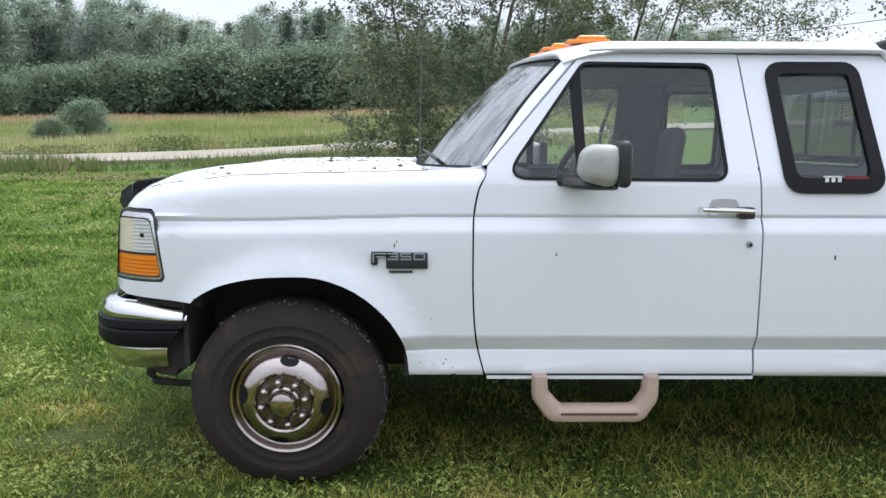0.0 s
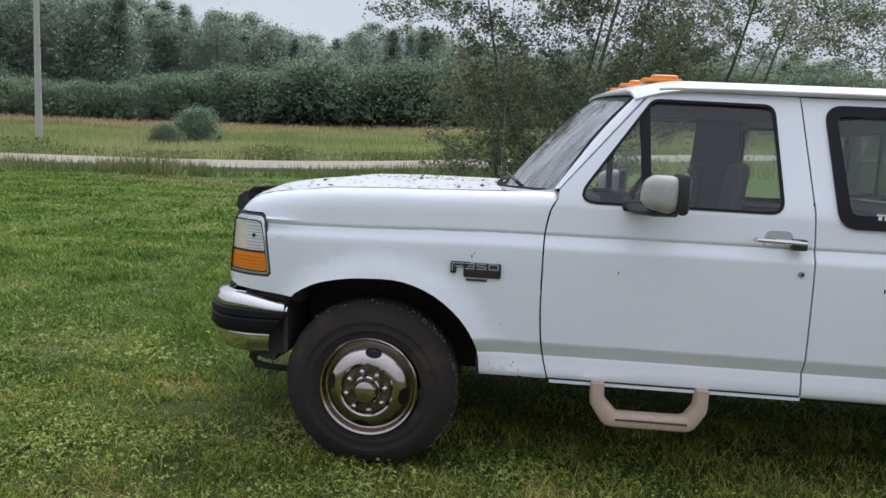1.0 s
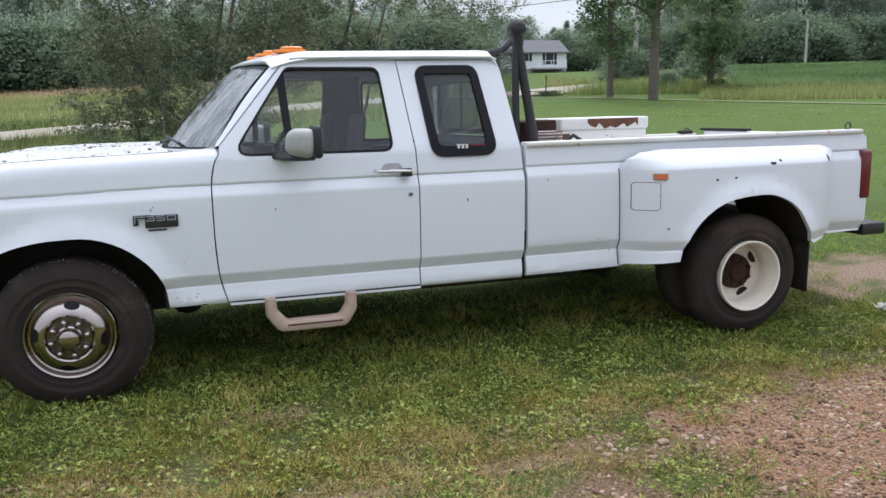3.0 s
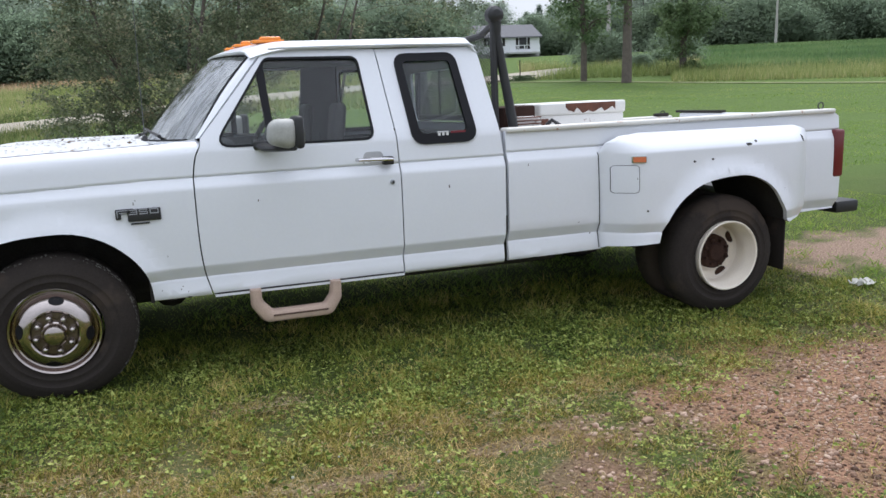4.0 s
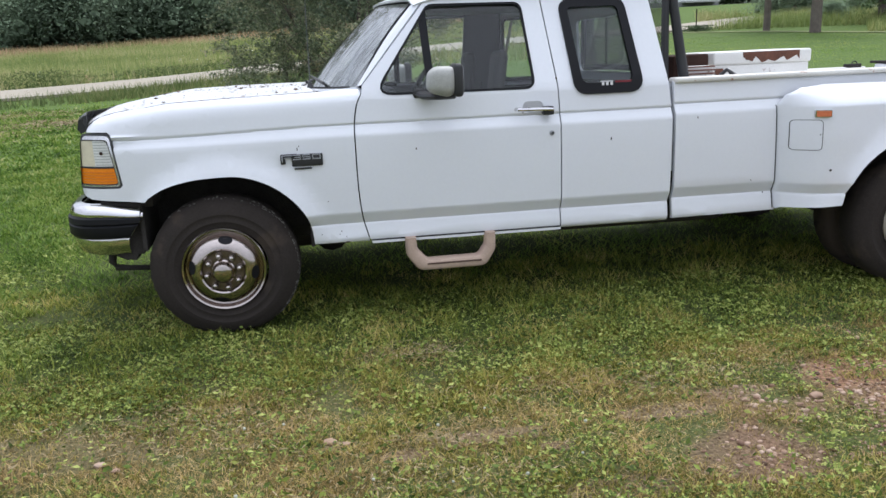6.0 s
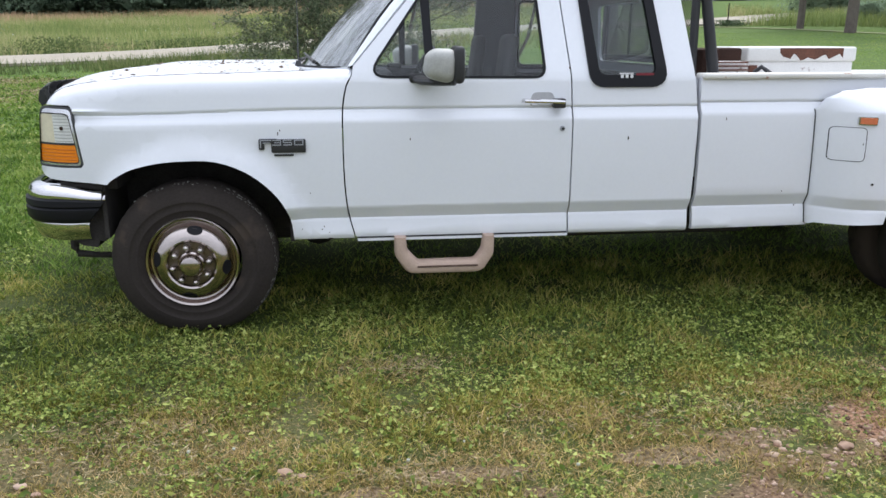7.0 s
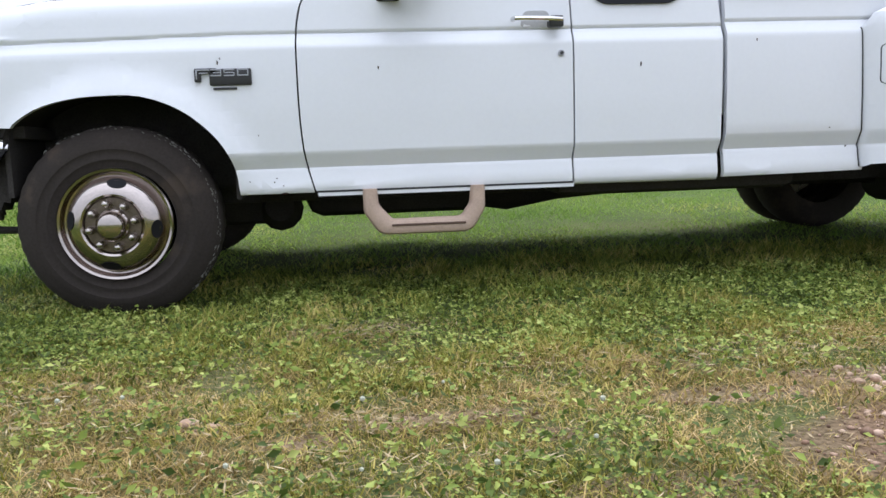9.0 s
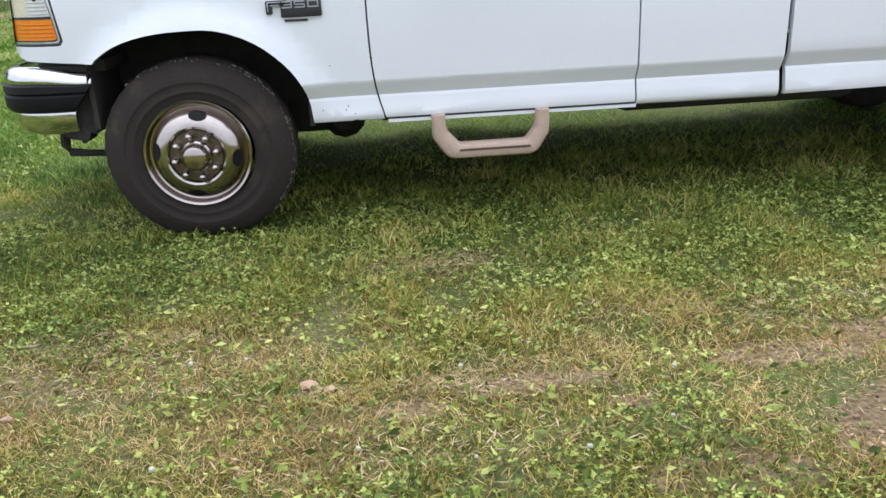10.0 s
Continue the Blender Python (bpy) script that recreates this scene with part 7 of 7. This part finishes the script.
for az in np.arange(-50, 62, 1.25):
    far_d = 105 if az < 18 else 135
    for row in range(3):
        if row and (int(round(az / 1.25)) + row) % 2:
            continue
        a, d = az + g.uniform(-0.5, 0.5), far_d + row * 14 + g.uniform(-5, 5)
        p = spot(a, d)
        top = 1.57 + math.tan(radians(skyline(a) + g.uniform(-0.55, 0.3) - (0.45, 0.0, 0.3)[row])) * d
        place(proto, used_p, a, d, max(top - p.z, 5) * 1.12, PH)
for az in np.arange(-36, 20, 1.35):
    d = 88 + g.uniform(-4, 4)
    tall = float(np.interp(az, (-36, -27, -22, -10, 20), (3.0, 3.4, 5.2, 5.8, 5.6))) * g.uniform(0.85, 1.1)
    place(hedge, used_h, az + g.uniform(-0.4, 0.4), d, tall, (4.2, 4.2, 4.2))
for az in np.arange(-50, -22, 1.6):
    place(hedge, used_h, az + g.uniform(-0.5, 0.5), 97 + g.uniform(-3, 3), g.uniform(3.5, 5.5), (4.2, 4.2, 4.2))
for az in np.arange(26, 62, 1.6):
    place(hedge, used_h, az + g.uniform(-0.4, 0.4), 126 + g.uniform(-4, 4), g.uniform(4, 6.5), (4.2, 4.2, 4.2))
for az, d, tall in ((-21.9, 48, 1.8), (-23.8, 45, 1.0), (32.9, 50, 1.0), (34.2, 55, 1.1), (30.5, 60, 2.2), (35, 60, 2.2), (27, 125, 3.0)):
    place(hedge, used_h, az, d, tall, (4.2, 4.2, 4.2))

# ---- meadow and crops ----
def field(name, n, az0, az1, d0, d1, h, w, material, label, cat, clear=2.6):
    a, d = np.radians(RNG.uniform(az0, az1, n)), np.sqrt(RNG.uniform(d0 ** 2, d1 ** 2, n))
    x, y = EYE_X + d * np.sin(a), EYE_Y + d * np.cos(a)
    z = np.array([ground_z(p, q) for p, q in zip(x, y)])
    off = road_distance(x, y)
    keep = np.abs(off) > clear
    x, y, z = x[keep], y[keep], z[keep]
    v, f = blade_arrays(x, y, z, RNG.uniform(0.5, 1.2, len(x)) * h, w * RNG.uniform(0.6, 1.4, len(x)), 0.5, True)
    return raw_mesh(name, v, f, 3, material, label, cat, up=True)


LINE = np.array([(p[0], p[1]) for p in line])


def road_distance(x, y):
    best = np.full(len(x), 1e9)
    for p in LINE:
        best = np.minimum(best, np.hypot(x - p[0], y - p[1]))
    return best


CROP = grass_material("crop_leaf", ((0.2, (0.091, 0.169, 0.065)), (0.5, (0.143, 0.247, 0.091)), (0.9, (0.234, 0.325, 0.13))), 0.15, 0.3, 0.5)
field("meadow_grass", 100000, -48, 16, 30, 80, 0.4, 0.032, MEADOW, "tall green meadow grass", "meadow grass")
field("meadow_grass", 36000, -48, 16, 72, 92, 0.55, 0.07, RUSTY, "band of rusty seed heads before the bushes", "meadow grass")
field("meadow_grass", 26000, 35, 62, 40, 50, 0.5, 0.028, MEADOW, "weedy margin of the crop field", "meadow grass")
field("meadow_grass", 16000, 25, 36.5, 46, 62, 0.7, 0.03, MEADOW, "tall weeds beyond the road", "meadow grass")
field("crop_rows", 90000, 35.5, 62, 46, 112, 0.5, 0.1, CROP, "dense green crop field", "crop", 0.0)


def roadside(n, near, far, side, h, w, x0, x1):
    """Places along one side of the road, thicker in clumps."""
    t = RNG.integers(0, len(LINE) - 1, n)
    u = RNG.uniform(0, 1, n)[:, None]
    q = LINE[t] * (1 - u) + LINE[t + 1] * u
    dv = LINE[t + 1] - LINE[t]
    nv = np.stack([-dv[:, 1], dv[:, 0]], 1) / np.linalg.norm(dv, axis=1)[:, None]
    q = q + side * nv * RNG.uniform(near, far, n)[:, None]
    clump = np.sin(q[:, 0] * 0.9 + 2 * np.sin(q[:, 1] * 0.7)) * np.cos(q[:, 0] * 0.37)
    keep = (q[:, 0] > x0) & (q[:, 0] < x1) & (clump + RNG.normal(0, 0.6, n) > -0.2)
    return q[keep], clump[keep]


# rough verges of the road
q, cl = roadside(70000, 1.9, 5.0, -1, 0, 0, -45, 6)
v, f = blade_arrays(q[:, 0], q[:, 1], np.array([ground_z(a, b) for a, b in q]), RNG.uniform(0.15, 0.5, len(q)) * (0.7 + 0.5 * np.clip(cl, 0, 1)), RNG.uniform(0.015, 0.04, len(q)), 0.6, True)
raw_mesh("verge_grass", v, f, 3, WEED, "rough unmown grass along the road", "verge grass")
q, cl = roadside(60000, 2.2, 5.0, 1, 0, 0, -50, 8)
p = np.stack([q[:, 0], q[:, 1], np.array([ground_z(a, b) for a, b in q]) + RNG.uniform(0.02, 0.5, len(q)) * (0.6 + 0.6 * np.clip(cl, 0, 1))], 1)
v, f = leaf_arrays(p, RNG.uniform(0.05, 0.13, len(p)), 0.1, 0.5, 0.1)
raw_mesh("verge_weeds", v, f, 3, WEED, "clumps of dull green weeds beyond the road", "weeds")
q, cl = roadside(900, 2.3, 5.0, 1, 0, 0, -45, 8)
p = np.stack([q[:, 0], q[:, 1], np.array([ground_z(a, b) for a, b in q]) + RNG.uniform(0.45, 0.75, len(q))], 1)
v, f = leaf_arrays(p, RNG.uniform(0.025, 0.06, len(p)), 0.9, 0.9, 0.05)
raw_mesh("verge_flowers", v, f, 3, M["decal_white"], "small white flower heads among the roadside weeds", "flowers")

# ---- pole, wires, houses ----
POLE_WOOD = mat("weathered_pole_wood", (0.42, 0.4, 0.37), 0.9, vary=0.15, scale=2, bump=0.2)


def utility_pole(base, height, label, bracket=0.0):
    pole = thing("utility_pole", tuple(base), label, "utility pole")
    pb = bmesh.new()
    tube(pb, [tuple(base), tuple(base + Vector((0, 0, height)))], [0.17, 0.12], 12)
    part("pole_shaft", pb, POLE_WOOD, pole)
    if bracket:
        pb = bmesh.new()
        box(pb, base + Vector((0.5, 0, bracket)), (0.8, 0.05, 0.05), 0.01)
        part("service_bracket", pb, M["under"], pole)
    return base + Vector((0, 0, height))


utility_pole(spot(-31.1, 46), 8.4, "grey weathered wooden utility pole by the road", 4.55)
wire_a = utility_pole(spot(30.8, 62), 6.3, "pale wooden utility pole beyond the road")
wire_b = utility_pole(spot(9, 112), 6.8, "distant wooden utility pole before the wood")
# stands in for a pale thin trunk, built with the pole's shaft
utility_pole(spot(40.9, 112), 5.5, "distant pale pole before the wood")
pb = bmesh.new()
tube(pb, [tuple(wire_b.lerp(wire_a, k / 12) - Vector((0, 0, 0.5 * math.sin(math.pi * k / 12)))) for k in range(13)], 0.025, 5)
cable = part("power_cable", pb, M["under"])
tagged(cable, "thin dark power cable strung between wooden poles", "cable")

siding = mat("white_siding", (0.75, 0.76, 0.78), 0.6, vary=0.04, scale=1, bump=0.02)
shingle = mat("grey_shingle", (0.13, 0.13, 0.14), 0.9, vary=0.2, scale=2, fine=25, bump=0.3)


def house(name, base, yaw, length, width, wall_h, roof_h, label, windows, door_x=None, porch=False):
    h = thing(name, tuple(base), label, "house")
    R = Matrix.Translation(base) @ Matrix.Rotation(yaw, 4, "Z")

    def put(nm, bm, mt, parent=h, lb=""):
        bmesh.ops.transform(bm, matrix=R, verts=bm.verts)
        return part(nm, bm, mt, parent, lb)

    put("foundation", box(bmesh.new(), (0, 0, 0.0), (length, width, 0.9)), mat("grey_block", (0.3, 0.3, 0.3), 0.9))
    wall = put("wall", box(bmesh.new(), (0, 0, 0.45 + wall_h / 2), (length, width, wall_h)), siding)
    for k in range(int(wall_h / 0.22)):
        put("siding_board", box(bmesh.new(), (0, -width / 2 - 0.012, 0.56 + 0.22 * k), (length, 0.02, 0.2), 0.005), siding, wall)
    rb_ = bmesh.new()
    z0, z1, o = 0.45 + wall_h, 0.45 + wall_h + roof_h, 0.45
    pr = [(-width / 2 - o, z0 - 0.1), (0, z1), (width / 2 + o, z0 - 0.1), (width / 2 + o, z0 - 0.28), (0, z1 - 0.2), (-width / 2 - o, z0 - 0.28)]
    ends = []
    for x in (-length / 2 - 0.3, length / 2 + 0.3):
        ends.append([rb_.verts.new((x, a, b)) for a, b in pr])
    for k in range(6):
        rb_.faces.new((ends[0][k], ends[0][(k + 1) % 6], ends[1][(k + 1) % 6], ends[1][k]))
    for e in ends:
        rb_.faces.new((e[0], e[1], e[4], e[5]))
        rb_.faces.new((e[1], e[2], e[3], e[4]))
    put("roof", rb_, shingle)
    gb_ = bmesh.new()
    for x in (-length / 2 + 0.02, length / 2 - 0.02):
        vs = [gb_.verts.new(p) for p in ((x, -width / 2, z0 - 0.3), (x, width / 2, z0 - 0.3), (x, 0, z1 - 0.2))]
        gb_.faces.new(vs)
    put("gable", thick(gb_, 0.02), siding)
    for wx, wz, ww, wh in windows:
        fr = put("window", box(bmesh.new(), (wx, -width / 2 - 0.03, wz), (ww + 0.16, 0.06, wh + 0.16), 0.01), siding)
        put("pane", box(bmesh.new(), (wx, -width / 2 - 0.062, wz), (ww, 0.02, wh), 0.004), M["black"], fr)
        for s in (-1, 1):
            put("shutter", box(bmesh.new(), (wx + s * (ww / 2 + 0.28), -width / 2 - 0.03, wz), (0.34, 0.05, wh + 0.1), 0.01), M["under"], fr)
    if porch:
        pd = put("porch", box(bmesh.new(), (length / 2 - 2.6, -width / 2 - 1.0, 0.45), (4.2, 2.0, 0.2)), mat("grey_deck", (0.4, 0.4, 0.4), 0.8))
        for k in range(5):
            put("porch_post", box(bmesh.new(), (length / 2 - 4.6 + k, -width / 2 - 1.9, 0.95), (0.09, 0.09, 0.95)), siding, pd)
        put("porch_rail", box(bmesh.new(), (length / 2 - 2.6, -width / 2 - 1.9, 1.4), (4.2, 0.08, 0.08)), siding, pd)
    return h


hb_ = spot(25.0, 118)
house("house", hb_ + Vector((-5.2, 0, 0)), radians(-8), 12.5, 8, 2.2, 1.6, "white single-storey house with a dark shingle roof", [(0.2, 1.9, 1.9, 0.9), (4.0, 1.7, 1.0, 1.4), (-4, 1.8, 1.4, 1.2)], porch=True)
hb2 = spot(-36.6, 66)
house("house", hb2, radians(32), 7, 6, 2.0, 1.2, "small white house half hidden behind a tree", [(1.0, 1.5, 0.9, 0.9)])
fl = bmesh.new()
g2 = random.Random(5)
for _ in range(11):
    fx, fy = g2.uniform(-0.2, 1.6), g2.uniform(-1.95, -1.25)
    r = bmesh.ops.create_icosphere(fl, subdivisions=1, radius=g2.uniform(0.005, 0.008), matrix=Matrix.Translation((fx, fy, g2.uniform(0.045, 0.065))))
flowers = part("clover_flowers", fl, mat("clover_flower", (0.42, 0.43, 0.34), 0.8, fine=400, bump=0.4))
tagged(flowers, "small white clover flower heads in the lawn", "flowers", kind="stuff")
# paper scrap and stones
sc = bmesh.new()
bmesh.ops.create_grid(sc, x_segments=18, y_segments=12, size=0.5)
for vv in sc.verts:
    q = vv.co.copy()
    edge = 1 + 0.3 * noise.noise(Vector((q.x * 2.5, q.y * 2.5, 7)))
    fold = abs(noise.noise(Vector((q.x * 4, q.y * 3, 2))))
    vv.co = Vector((5.16 + q.x * 0.15 * edge, -0.06 + q.y * 0.09 * edge + 0.03 * fold, 0.03 + 0.055 * fold))
scrap = part("paper_scrap", thick(sc, 0.002), mat("grubby_paper", (0.5, 0.49, 0.45), 0.9, vary=0.15, scale=12))
tagged(scrap, "crumpled white paper scrap lying on the grass", "litter")
STONE = grass_material("mixed_gravel_stone", ((0.1, (0.090, 0.051, 0.033)), (0.4, (0.251, 0.153, 0.103)), (0.7, (0.358, 0.243, 0.177)), (0.95, (0.493, 0.361, 0.280))), 2.5, 0.9)


def pebble_mesh(n, area, size, label):
    vs, fs = [], []
    bm = bmesh.new()
    bmesh.ops.create_icosphere(bm, subdivisions=1, radius=1)
    bv = np.array([v.co[:] for v in bm.verts])
    bf = np.array([[v.index for v in f_.verts] for f_ in bm.faces])
    bm.free()
    x, y = RNG.uniform(area[0], area[1], n), RNG.uniform(area[2], area[3], n)
    keep = worn(x, y) > RNG.uniform(0.45, 1.1, n)
    x, y = x[keep], y[keep]
    m_ = len(x)
    s = size * RNG.uniform(0.3, 1.5, m_) ** 1.5
    sc3 = np.stack([s * RNG.uniform(0.8, 1.5, m_), s * RNG.uniform(0.8, 1.3, m_), s * RNG.uniform(0.4, 1.0, m_)], 1)
    V = bv[None] * sc3[:, None, :] * RNG.uniform(0.8, 1.2, (m_, len(bv), 1)) + np.stack([x, y, np.full(m_, 0.002)], 1)[:, None, :]
    F = bf[None] + (np.arange(m_) * len(bv))[:, None, None]
    return raw_mesh("gravel", V.reshape(-1, 3), F.ravel(), 3, STONE, label, "gravel")


pebble_mesh(12000, (2.0, 7.2, -2.8, -0.5), 0.0085, "coarse mixed stones on the worn drive")
pebble_mesh(34000, (0.9, 7.5, -2.9, -0.5), 0.005, "loose pebbles and grit on the worn drive")
pebble_mesh(2500, (-1.2, 1.6, -2.2, -1.2), 0.005, "small pebbles in worn lawn patches")
for sx, sy, sz in ((2.53, -1.41, 0.024), (4.6, -1.15, 0.02), (0.5, -1.37, 0.022), (0.56, -1.4, 0.015), (-0.37, -1.36, 0.018), (-0.3, -1.42, 0.014), (2.0, -2.0, 0.016)):
    sb = bmesh.new()
    bmesh.ops.create_icosphere(sb, subdivisions=2, radius=1)
    for vv in sb.verts:
        k = 1 + 0.25 * noise.noise(vv.co * 1.7 + Vector((sx, sy, 0)))
        vv.co = Vector((sx + vv.co.x * sz * 1.3 * k, sy + vv.co.y * sz * k, 0.008 + vv.co.z * sz * 0.6 * k))
    so = part("stone", sb, STONE)
    tagged(so, "pale field stone lying in the grass", "stone", "stones in the grass")

# small flower bed with a stake on the far lawn
fb0 = spot(25.2, 45.5)
bed_t = thing("flower_bed", tuple(fb0), "low dark flower bed with a thin stake on the lawn", "flower bed")
p = np.stack([RNG.normal(0, 0.35, 900), RNG.normal(0, 0.3, 900), RNG.uniform(0.03, 0.3, 900)], 1) + np.array(fb0)
v, f = leaf_arrays(p, RNG.uniform(0.06, 0.13, 900), 0.2, 0.5, 0.1)
plants = mesh_of("bed_plants", v, f, 3, LEAF_YOUNG)
plants.parent = bed_t
plants.matrix_parent_inverse = Matrix.Translation(-fb0)
sb = bmesh.new()
tube(sb, [tuple(fb0 + Vector((-0.1, 0, 0))), tuple(fb0 + Vector((-0.1, 0, 1.1)))], 0.03, 8)
part("stake", sb, M["under"], bed_t)
